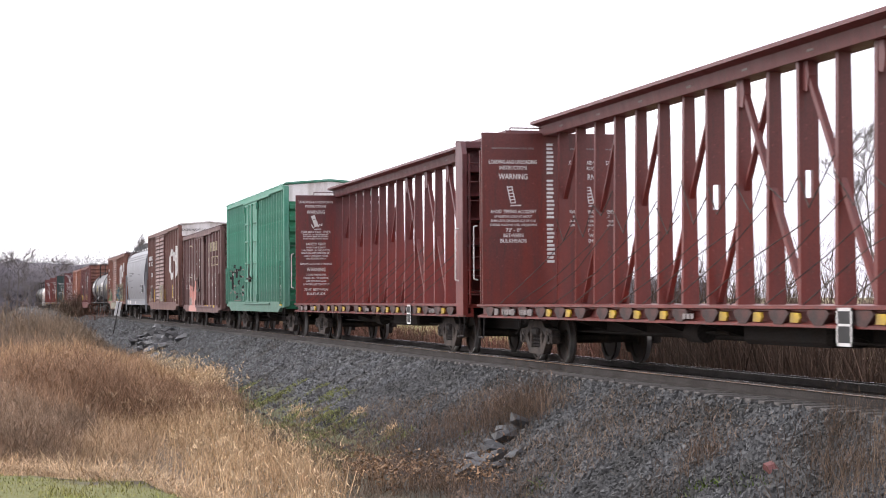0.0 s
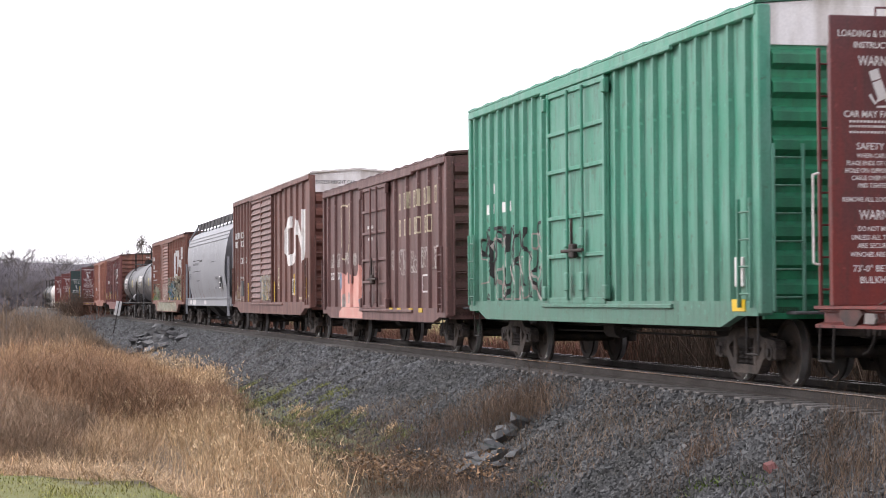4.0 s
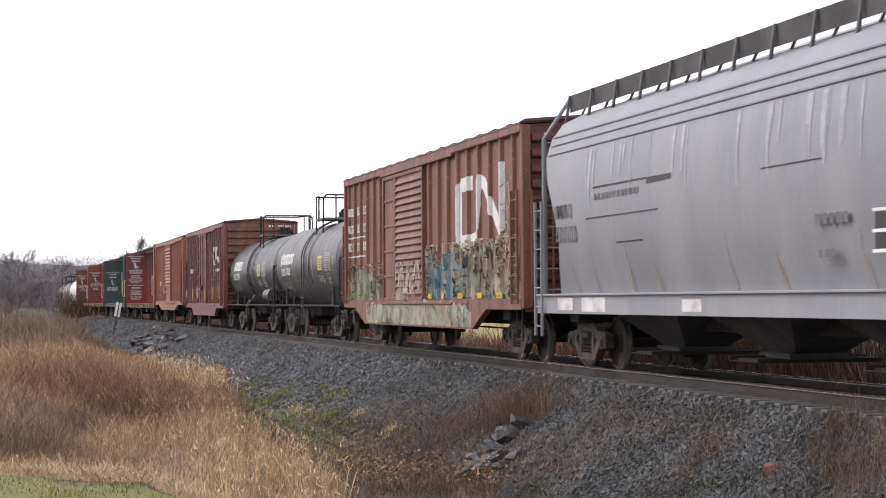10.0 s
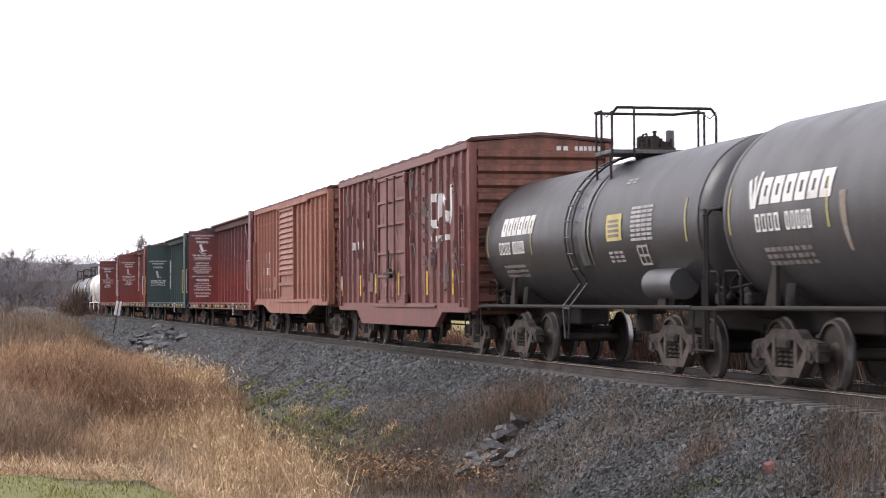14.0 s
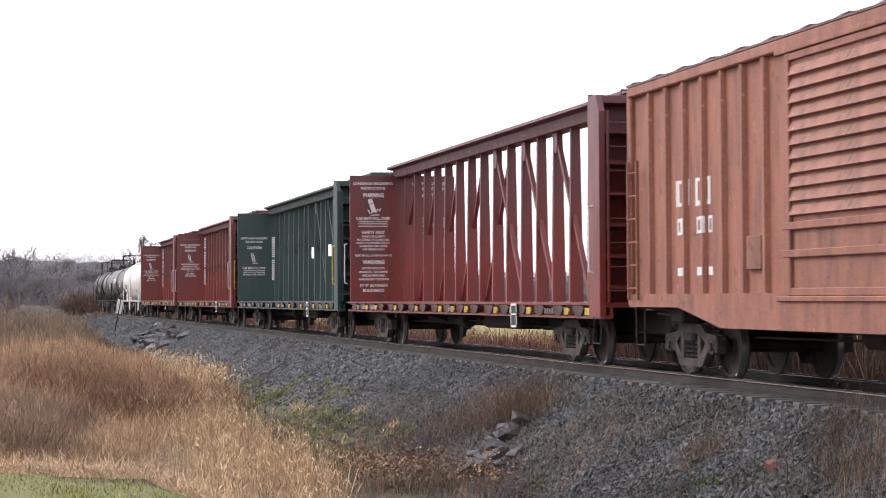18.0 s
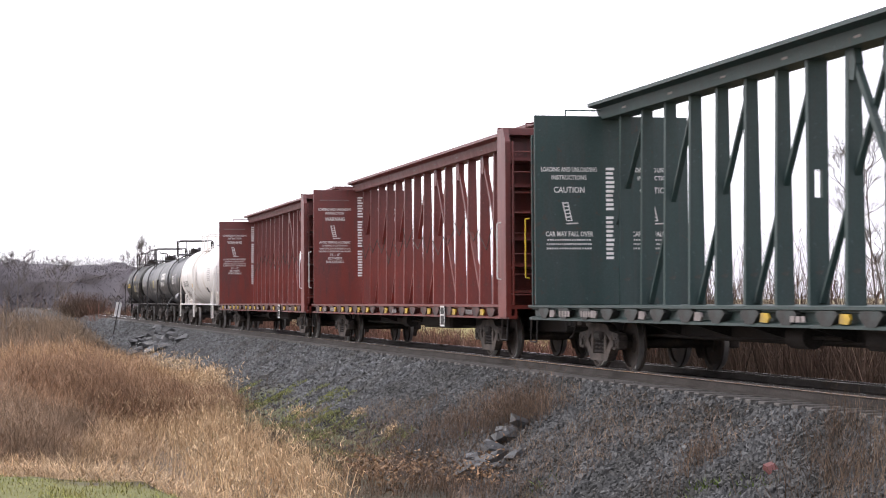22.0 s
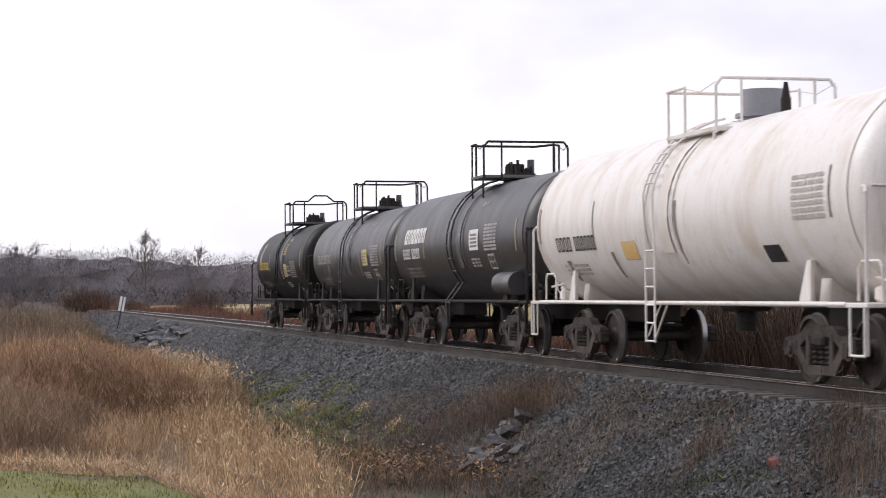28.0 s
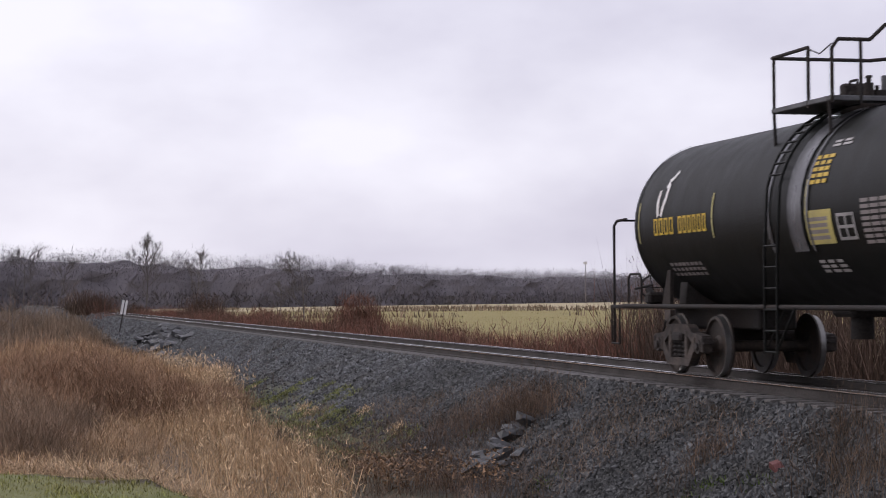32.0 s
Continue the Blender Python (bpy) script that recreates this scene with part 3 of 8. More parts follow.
def boxcar(s0, s1, label, paint, end_paint, top, sill, trucks, doors, posts, belly, roof_paint, end_ribs, band=0.0, peak=0.12, post_w=0.10, ladders=4, louvre=0):
    """doors: list of (x0, x1, kind); posts: x of the side posts; belly: (x0, x1, x2, x3, z) of the deep side sill."""
    L = s1 - s0
    car = rail_car("boxcar", (s0 + s1) / 2, label, "boxcar")
    h = L / 2
    wall = 1.50
    car_posts[car.name] = (posts, post_w)
    for side in (-1, 1):
        part("side_wall", Shape().box(-h, h, side * (wall - 0.05), side * wall, sill, top - 0.16, 0.004), paint, car)
        part("side_plate", Shape().box(-h, h, side * (wall - 0.06), side * 1.60, top - 0.16, top, 0.02), paint, car)
        x0, x1, x2, x3, zb = belly
        part("side_sill", Shape().prism([(-h, sill - 0.06), (x0, sill - 0.06), (x1, zb), (x2, zb), (x3, sill - 0.06), (h, sill - 0.06), (h, sill + 0.14), (-h, sill + 0.14)], side * (wall - 0.04), side * 1.585), paint, car)
        post = Shape().prism([(-post_w / 2 - 0.025, 0), (-post_w / 2, 0.075), (post_w / 2, 0.075), (post_w / 2 + 0.025, 0)], sill + 0.14, top - 0.16, "z").mesh("side_post")
        for x in posts:
            part("side_post", post, paint, car, "", pose(x, side * (wall - 0.002), 0, 0, 0, 180 if side < 0 else 0))
        for x in (-h, h):
            part("corner_post", Shape().box(x - 0.09, x + 0.09, side * (wall - 0.1), side * 1.58, sill - 0.04, top - 0.02, 0.02), paint, car)
    for x in (-h, h):
        d = 1 if x > 0 else -1
        e = part("end_wall", Shape().box(x - d * 0.05, x, -wall, wall, sill - 0.1, top - 0.02, 0.004).prism([(-wall, top - 0.02), (wall, top - 0.02), (0, top + peak)], x - d * 0.05, x, "x"), end_paint, car)
        z_hi = top - (band or 0.12)
        step = (z_hi - sill - 0.1) / end_ribs
        rib = Shape().prism([(0, -step * 0.36), (0.10, -step * 0.16), (0.10, step * 0.16), (0, step * 0.36)], -wall + 0.12, wall - 0.12).mesh("end_rib")
        for i in range(end_ribs):
            part("end_rib", rib, end_paint, e, "", pose(x, 0, sill + 0.1 + (i + 0.5) * step, 0, 0, 0 if d > 0 else 180))
        if band:
            part("end_band", Shape().box(x, x + d * 0.025, -wall - 0.05, wall + 0.05, top - band, top - 0.01, 0.004).prism([(-wall, top - 0.01), (wall, top - 0.01), (0, top + peak)], x, x + d * 0.025, "x"), paint_white, car,
                 "white painted band for excess height")
        part("end_platform", Shape().box(x + d * 0.02, x + d * 0.35, -1.2, 1.2, 0.98, 1.02, 0.01), grating, car)
        ladder(car, x + d * 0.14, -1.2, sill, sill + 2.2, 0.42, paint, 6, "y")
        ladder(car, x + d * 0.14, 1.2, sill, sill + 2.2, 0.42, paint, 6, "y")
        part("step", Shape().tube([(x - d * 0.15, -1.52, sill), (x - d * 0.15, -1.52, 0.45), (x - d * 0.55, -1.52, 0.45), (x - d * 0.55, -1.52, sill)], 0.016), under_black, car)
        part("step", Shape().tube([(x - d * 0.15, 1.52, sill), (x - d * 0.15, 1.52, 0.45), (x - d * 0.55, 1.52, 0.45), (x - d * 0.55, 1.52, sill)], 0.016), under_black, car)
        for side in (-1, 1):
            ladder(car, x - d * 0.33, side * 1.63, sill + 0.05, sill + (2.2 if ladders > 4 else 1.5), 0.42, paint, ladders, "x")
    part("brake_wheel", Shape().rod((h + 0.22, 0.55, 2.4), (h + 0.25, 0.55, 2.4), 0.28, 16).box(h, h + 0.24, 0.45, 0.65, 2.25, 2.55, 0.03), under_black, car)
    roof = part("roof", Shape().prism([(-1.60, top), (-1.60, top + 0.03), (0, top + peak + 0.03), (1.60, top + 0.03), (1.60, top), (0, top + peak)], -h - 0.04, h + 0.04, "x"), roof_paint, car)
    seam = Shape().prism([(-1.60, top + 0.03), (-1.5, top + 0.09), (0, top + peak + 0.09), (1.5, top + 0.09), (1.60, top + 0.03), (0, top + peak + 0.03)], -0.09, 0.09, "x").mesh("roof_rib")
    n = round(L / 1.15)
    for i in range(n + 1):
        part("roof_rib", seam, roof_paint, roof, "", pose(-h + i * L / n, 0, 0))
    part("floor", Shape().box(-h, h, -wall + 0.05, wall - 0.05, sill - 0.02, sill + 0.06), under_black, car)
    for side in (-1, 1):
        for x0, x1, kind in doors:
            d = door(car, side, x0, x1, kind, sill + 0.1, top - 0.22, paint)
    underframe(car, L, trucks, sill - 0.05, reach=0.35)
    return car


def door(car, side, x0, x1, kind, z0, z1, paint):
    """kind: louvred, plug or plain sliding door, standing proud of the wall."""
    y0, y1 = side * 1.50, side * 1.555
    d = part("door", Shape().box(x0, x1, y0, y1, z0, z1, 0.012), paint, car)
    edge = Shape()
    for u in (x0 + 0.05, x1 - 0.05):
        edge.box(u - 0.05, u + 0.05, y1, y1 + side * 0.05, z0, z1, 0.01)
    edge.box(x0, x1, y1, y1 + side * 0.04, z0, z0 + 0.10, 0.01).box(x0, x1, y1, y1 + side * 0.04, z1 - 0.10, z1, 0.01)
    part("door_frame", edge, paint, d)
    w = x1 - x0
    if kind == "louvred":
        n = 17
        step = (z1 - z0 - 0.3) / n
        slat = Shape().prism([(0, -step * 0.42), (side * 0.065, -step * 0.30), (side * 0.01, step * 0.42)], x0 + 0.12, x1 - 0.12, "x").mesh("slat")
        for i in range(n):
            part("slat", slat, paint, d, "", pose(0, y1, z0 + 0.15 + (i + 0.5) * step))
    elif kind == "half":
        n = 11
        zl = z0 + (z1 - z0) * 0.32
        step = (z1 - zl - 0.15) / n
        slat = Shape().prism([(0, -step * 0.42), (side * 0.065, -step * 0.30), (side * 0.01, step * 0.42)], x0 + 0.12, x1 - 0.12, "x").mesh("slat")
        for i in range(n):
            part("slat", slat, paint, d, "", pose(0, y1, zl + (i + 0.5) * step))
        for z in (zl - 0.1, zl - 0.45):
            part("door_bar", Shape().box(x0 - 0.1, x1 - 0.02, y1, y1 + side * 0.06, z - 0.05, z + 0.05, 0.01), paint, d)
    elif kind == "plug":
        for i, z in enumerate((0.22, 0.40, 0.62, 0.80)):
            zz = z0 + (z1 - z0) * z
            part("door_bar", Shape().box(x0 + 0.08, x1 - 0.08, y1, y1 + side * 0.05, zz - 0.035, zz + 0.035, 0.008), paint, d)
        for u in (0.40, 0.66):
            uu = x0 + w * u
            part("lock_rod", Shape().rod((uu, y1 + side * 0.07, z0 + 0.05), (uu, y1 + side * 0.07, z1 - 0.05), 0.028, 8), paint, d)
        for u, z in ((0.40, 0.30), (0.66, 0.30), (0.40, 0.1), (0.66, 0.1)):
            part("lock_lever", Shape().box(x0 + w * u - 0.09, x0 + w * u + 0.09, y1 + side * 0.06, y1 + side * 0.12, z0 + (z1 - z0) * z - 0.16, z0 + (z1 - z0) * z + 0.16, 0.02), paint, d)
        gear = z0 + (z1 - z0) * 0.24
        part("operating_lever", Shape().rod((x0 + w * 0.36, y1 + side * 0.13, gear), (x0 + w * 0.72, y1 + side * 0.13, gear), 0.03, 8).rod((x0 + w * 0.53, y1 + side * 0.13, gear), (x0 + w * 0.53, y1 + side * 0.13, gear + 0.55), 0.025, 8)
             .box(x0 + w * 0.49, x0 + w * 0.57, y1 + side * 0.06, y1 + side * 0.15, gear - 0.12, gear + 0.12, 0.02), truck_steel, d, "grimy steel operating lever")
        for z in (0.05, 0.95):
            zz = z0 + (z1 - z0) * z
            part("door_roller", Shape().box(x0 - 0.16, x0 + 0.02, y1, y1 + side * 0.10, zz - 0.12, zz + 0.12, 0.02).box(x1 - 0.02, x1 + 0.16, y1, y1 + side * 0.10, zz - 0.12, zz + 0.12, 0.02), paint, d)
    else:
        for i in range(4):
            zz = z0 + (z1 - z0) * (i + 1) / 5
            part("door_bar", Shape().box(x0 + 0.06, x1 - 0.06, y1, y1 + side * 0.03, zz - 0.03, zz + 0.03, 0.008), paint, d)
    part("door_track", Shape().box(x0 - w * 0.1, min(x1 + w * 0.95, 8.2), side * 1.56, side * 1.63, z0 - 0.07, z0 - 0.005, 0.01), paint, car)
    part("door_rail", Shape().box(x0 - w * 0.1, min(x1 + w * 0.95, 8.2), side * 1.55, side * 1.62, z1 + 0.005, z1 + 0.075, 0.01), paint, car)
    return d


def spaced(a, b, n, skip=()):
    xs = [a + (b - a) * i / (n - 1) for i in range(n)]
    return [x for x in xs if not any(p - 0.06 < x < q + 0.06 for p, q in skip)]


# ---- centre-beam flat cars ----
def centre_beam(s_rear, label, paint, style, slots=False, marks="yellow", cables=False):
    h = 11.60
    car = rail_car("centre_beam_flat_car", s_rear - 10.98, label, "flat car")
    rng = random.Random(int(s_rear * 10) + 5000)
    hook_paint = hook_green if paint == paint_beam_green else hook_red
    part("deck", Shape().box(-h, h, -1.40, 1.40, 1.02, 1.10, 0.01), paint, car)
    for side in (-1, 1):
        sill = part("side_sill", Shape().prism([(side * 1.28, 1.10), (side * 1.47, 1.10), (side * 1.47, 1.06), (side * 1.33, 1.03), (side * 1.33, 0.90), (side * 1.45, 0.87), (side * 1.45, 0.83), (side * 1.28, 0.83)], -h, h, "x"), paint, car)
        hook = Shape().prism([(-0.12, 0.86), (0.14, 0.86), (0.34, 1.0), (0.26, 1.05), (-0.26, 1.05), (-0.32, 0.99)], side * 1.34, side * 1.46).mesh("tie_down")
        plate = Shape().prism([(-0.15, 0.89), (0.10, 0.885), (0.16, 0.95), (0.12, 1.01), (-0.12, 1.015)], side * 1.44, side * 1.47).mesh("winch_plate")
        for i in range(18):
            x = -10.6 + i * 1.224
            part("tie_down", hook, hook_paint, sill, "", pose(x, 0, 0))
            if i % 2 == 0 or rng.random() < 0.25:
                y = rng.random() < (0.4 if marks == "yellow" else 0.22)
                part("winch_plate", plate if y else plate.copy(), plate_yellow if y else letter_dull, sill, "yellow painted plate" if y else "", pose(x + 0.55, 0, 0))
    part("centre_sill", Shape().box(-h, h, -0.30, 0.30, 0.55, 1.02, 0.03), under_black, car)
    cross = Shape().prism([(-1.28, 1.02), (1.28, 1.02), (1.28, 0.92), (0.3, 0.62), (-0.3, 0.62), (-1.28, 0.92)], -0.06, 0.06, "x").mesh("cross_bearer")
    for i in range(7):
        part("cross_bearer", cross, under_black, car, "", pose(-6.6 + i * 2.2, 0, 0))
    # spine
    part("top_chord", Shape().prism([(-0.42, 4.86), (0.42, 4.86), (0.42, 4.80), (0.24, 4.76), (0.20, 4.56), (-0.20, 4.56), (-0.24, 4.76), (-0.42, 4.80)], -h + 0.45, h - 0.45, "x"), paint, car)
    bolt = Shape().box(-0.11, 0.11, -0.225, -0.205, 4.64, 4.68, 0.005).mesh("chord_slot")
    for i in range(9):
        part("chord_slot", bolt, letter_dull, car, "", pose(-9.6 + i * 2.4, 0, 0))
    post = Shape()
    n4 = [(-0.05, -0.14), (0.05, -0.14), (0.05, 0.14), (-0.05, 0.14)]
    for zz, k, z2, k2 in ((1.10, 1.0, 2.4, 0.88), (2.4, 0.88, 4.60, 0.66)):
        v = [(x, y * k, zz) for x, y in n4] + [(x, y * k2, z2) for x, y in n4]
        post.add(v, [(0, 1, 5, 4), (1, 2, 6, 5), (2, 3, 7, 6), (3, 0, 4, 7), (4, 5, 6, 7), (3, 2, 1, 0)])
    post = post.mesh("spine_post")
    xs = [(k + 0.5) * 1.2 for k in range(-9, 9)]
    for i, x in enumerate(xs):
        if slots and i in (7, 10):
            q = Shape()
            for y0, y1 in ((-0.15, -0.06), (0.06, 0.15)):
                q.box(-0.05, 0.05, y0, y1, 1.10, 4.60)
            q.box(-0.05, 0.05, -0.06, 0.06, 1.10, 2.62).box(-0.05, 0.05, -0.06, 0.06, 3.02, 4.60)
            part("spine_post", q, paint, car, "post with an oblong slot", pose(x, 0, 0))
        else:
            part("spine_post", post, paint, car, "", pose(x, 0, 0))
    # flat braces lean out from the middle, each past one post to the foot of the next
    for i, d in ((8, 1), (10, 1), (12, 1), (14, 1), (16, 1), (9, -1), (7, -1), (5, -1), (3, -1), (1, -1)):
        x = xs[i]
        x0, x1, y = x + d * 0.08, min(max(x + d * 2.34, xs[0] - 0.5), xs[-1] + 0.5), -0.03 * d
        p, q = Vector((x0, y, 4.5)), Vector((x1, y, 1.12 if abs(x1 - x0) > 2 else 2.6))
        w, t = Vector((0.045, 0, 0.02)), Vector((0, 0.045, 0))
        v = [p - w - t, p + w - t, p + w + t, p - w + t, q - w - t, q + w - t, q + w + t, q - w + t]
        b = part("brace", Shape().add(v, [(0, 1, 5, 4), (1, 2, 6, 5), (2, 3, 7, 6), (3, 0, 4, 7), (4, 5, 6, 7), (3, 2, 1, 0)]), paint, car)
        part("gusset", Shape().prism([(x0 - 0.14 * d, 4.58), (x0 + 0.12 * d, 4.58), (x0 + 0.18 * d, 4.36), (x0 + 0.12 * d, 4.12), (x0 - 0.04 * d, 4.16)], y - 0.06, y + 0.06), paint, b)
    # bulkheads
    for x in (-h, h):
        d = 1 if x > 0 else -1
        xi = x - d * 0.62
        bk = part("bulkhead", Shape().box(xi, xi + d * 0.06, -1.50, 1.50, 1.10, 4.62, 0.01), paint, car)
        for side in (-1, 1):
            y0, y1 = (1.40, 1.505) if d > 0 else (1.16, 1.26)
            part("bulkhead_post", Shape().prism([(xi + d * 0.012, 4.58), (x - d * 0.16, 4.58), (x, 4.30), (x, 0.86), (xi + d * 0.012, 0.86)], side * y0, side * y1), paint, bk)
        for i in range(7):
            z = 1.35 + i * 0.52
            part("bulkhead_rib", Shape().prism([(xi + d * 0.06, z - 0.05), (x - d * (0.05 if i < 6 else 0.18), z - 0.02), (x - d * (0.05 if i < 6 else 0.18), z + 0.04), (xi + d * 0.06, z + 0.05)], -1.40 if d > 0 else -1.16, 1.40 if d > 0 else 1.16), paint, bk)
        for y in (-0.55, 0.55):
            part("bulkhead_web", Shape().box(xi + d * 0.06, x - d * 0.2, y - 0.04, y + 0.04, 1.10, 4.5, 0.01), paint, bk)
        part("grab_iron", Shape().tube([(xi, -0.9, 4.62), (xi, -0.9, 4.72), (xi, -0.2, 4.72), (xi, -0.2, 4.62)], 0.014), paint, bk)
        part("grab_iron", Shape().tube([(x - d * 0.3, -1.52, 1.6), (x - d * 0.3, -1.60, 1.62), (x - d * 0.3, -1.60, 2.7), (x - d * 0.3, -1.52, 2.72)], 0.016), letter_white if style != "caution" else reflect_yellow, bk)
        part("step", Shape().tube([(x - d * 0.12, -1.44, 0.86), (x - d * 0.12, -1.46, 0.42), (x - d * 0.52, -1.46, 0.42), (x - d * 0.52, -1.44, 0.86)], 0.016), under_black, car)
        ladder(car, x + d * 0.03, -1.15, 1.1, 4.3, 0.42, paint, 8, "y")
        # a column of small stencilled lines down the middle of the sheet
        if style in ("short", "caution"):
            part("small_print", bars([(-0.085, 0.085, z, z + 0.05, 1) for z in [1.95 + 0.083 * r for r in range(30 if style == "short" else 22) if r % 11 != 10]], rng, (0.75, 1.0)), letter_white, bk, "", pose(xi - d * 0.004, -0.04, 0, 90, 0, -90 * d))
        # instructions on the face towards the load, once on each side of the spine
        for ym in (-0.84, 0.84):
            def put(text, w, hh, z, material=letter_white, nm="lettering"):
                me = words(text, w, hh)
                part(nm, me, material, bk, "", pose(xi - d * 0.004, ym, z, 90, 0, -90 * d))
            def lines(rows, material=letter_white):
                part("small_print", bars([(-w / 2, w / 2, z - hh * 0.36, z + hh * 0.36, c * 3) for w, hh, z, c in rows], rng, (0.5, 0.75)), material, bk, "", pose(xi - d * 0.004, ym, 0, 90, 0, -90 * d))
            if style == "caution":
                put("LOADING AND UNLOADING", 1.08, 0.09, 3.62)
                put("INSTRUCTIONS", 0.68, 0.085, 3.47)
                put("CAUTION", 0.60, 0.115, 3.24)
                put("CAR MAY FALL OVER", 0.92, 0.095, 2.42)
                lines([(0.85, 0.045, 2.31, 6), (0.88, 0.045, 2.23, 7), (0.88, 0.045, 2.15, 6)])
                fz = 2.82
            elif style == "short":
                lines([(0.9, 0.05, 4.30, 9)], letter_dull)
                put("LOADING AND UNLOADING", 1.02, 0.085, 4.02)
                put("INSTRUCTION", 0.58, 0.08, 3.90)
                put("WARNING", 0.62, 0.12, 3.72)
                put("AVOID TIPPING ACCIDENT", 0.98, 0.075, 3.00)
                for text, w, z in (("BY KEEPING LOAD AT ABOUT", 0.80, 2.90), ("SAME LEVEL ON EACH SIDE OF CAR", 0.96, 2.81), ("DURING LOADING AND UNLOADING", 1.0, 2.725)):
                    put(text, w, 0.052, z, nm="small_print")
                put("73' - 0\"", 0.32, 0.08, 2.62)
                put("BETWEEN", 0.42, 0.075, 2.51)
                put("BULKHEADS", 0.56, 0.08, 2.40)
                fz = 3.33
            else:
                put("LOADING & UNLOADING", 1.12, 0.085, 4.40)
                put("INSTRUCTIONS", 0.70, 0.08, 4.26)
                put("WARNING", 0.60, 0.125, 4.07)
                put("CAR MAY FALL OVER", 0.98, 0.085, 3.42)
                lines([(0.84, 0.04, 3.33, 6), (0.84, 0.04, 3.27, 7), (0.84, 0.04, 3.20, 6)])
                put("SAFETY FIRST", 0.66, 0.085, 3.03)
                for text, w, z in (("WHEN CAR IS EMPTY", 0.66, 2.915), ("PLACE ENDS OF CHAINS OVER", 0.92, 2.825), ("HOLE ON OPPOSITE SIDE SILL", 0.96, 2.735), ("CABLE OVER POST HOOK", 0.80, 2.645), ("AND TIGHTEN WINCH", 0.64, 2.555), ("REMOVE ALL LOOSE DUNNAGE", 1.04, 2.385)):
                    put(text, w, 0.058, z, nm="small_print")
                put("WARNING", 0.62, 0.12, 2.20)
                for text, w, z in (("DO NOT MOVE CAR", 0.64, 2.03), ("UNLESS ALL TIE DOWNS", 0.82, 1.925), ("ARE SECURED AND", 0.66, 1.825), ("WINCHES ARE TIGHTENED", 0.86, 1.72)):
                    put(text, w, 0.062, z, nm="small_print")
                put("73'-0\" BETWEEN", 0.78, 0.085, 1.55)
                put("BULKHEADS", 0.60, 0.085, 1.41)
                fz = 3.72
            fig = Shape()
            if style in ("short", "caution"):
                for o in (-0.05, 0.05):
                    ribbon(fig, [(-0.08 + o, fz + 0.19), (0.0 + o, fz - 0.16)], 0.022)
                for i in range(6):
                    ribbon(fig, [(-0.12 + 0.016 * i, fz + 0.17 - 0.065 * i), (-0.02 + 0.016 * i, fz + 0.18 - 0.065 * i)], 0.022, 0.0006)
            else:
                ribbon(fig, [(-0.10, fz + 0.24), (-0.06, fz + 0.12)], 0.13)
                ribbon(fig, [(-0.055, fz + 0.105), (0.03, fz - 0.12)], 0.13)
                ribbon(fig, [(-0.15, fz - 0.06), (-0.08, fz - 0.17), (-0.02, fz - 0.10)], 0.035, 0.0006)
                ribbon(fig, [(0.06, fz - 0.14), (0.13, fz - 0.04), (0.19, fz - 0.10), (0.2, fz - 0.02)], 0.035, 0.0009)
            ribbon(fig, [(-0.06, fz - 0.21), (0.17, fz - 0.20)], 0.025, 0.0012)
            part("warning_picture", fig, letter_white, bk, "white sketch of a tipping load", pose(xi - d * 0.004, ym, 0, 90, 0, -90 * d))
    # plates and lettering on the sill
    part("data_plate", Shape().box(5.95, 6.38, -1.50, -1.48, 0.62, 1.08, 0.005), letter_black, car, "black data plate with a white border")
    plate = Shape()
    for u0, u1, v0, v1 in ((5.95, 6.38, 1.04, 1.08), (5.95, 6.38, 0.62, 0.66), (5.95, 5.99, 0.62, 1.08), (6.34, 6.38, 0.62, 1.08), (5.95, 6.38, 0.86, 0.89)):
        flat(plate, [box_quad(u0, u1, v0, v1)])
    part("plate_border", plate, letter_white, car, "", side_pose(-1, 0, 0, 1.504))
    part("stencil", bars([(-9.6, -8.9, 0.90, 1.0, 4), (-8.3, -7.6, 0.90, 1.0, 5), (0.6, 1.1, 0.9, 0.98, 3), (8.2, 8.8, 0.9, 1.0, 4)], rng), letter_dull, car, "", side_pose(-1, 0, 0, 1.476))
    if style == "short":
        for a, b in zip(xs[:-1], xs[1:]):
            za, zb, dip = 2.95 + rng.uniform(-0.25, 0.25), 2.95 + rng.uniform(-0.25, 0.25), rng.uniform(0.2, 0.5)
            part("tie_down_chain", Shape().tube([(a, -0.15, za), ((a + b) / 2 + rng.uniform(-0.2, 0.2), -0.17, min(za, zb) - dip), (b, -0.15, zb)], 0.010, 4), truck_steel, car, "slack thin tie-down chain")
    if cables:
        for i in range(14):
            x = -9.9 + i * 1.224
            part("tie_down_cable", Shape().tube([(x, -1.42, 1.11), (x + 0.5, -0.75, 1.75 + rng.uniform(-0.1, 0.1)), (x + 0.9 + rng.uniform(-0.2, 0.2), -0.17, 2.5 + rng.uniform(-0.3, 0.2))], 0.009, 5), truck_steel, car, "slack steel tie-down cable")
    # trucks and brake gear
    underframe(car, 2 * h, 8.55, 0.95, reach=0.2)
    part("underfloor_tank", Shape().box(1.5, 4.4, -0.9, -0.3, 0.55, 0.92, 0.06), under_black, car)
    return car


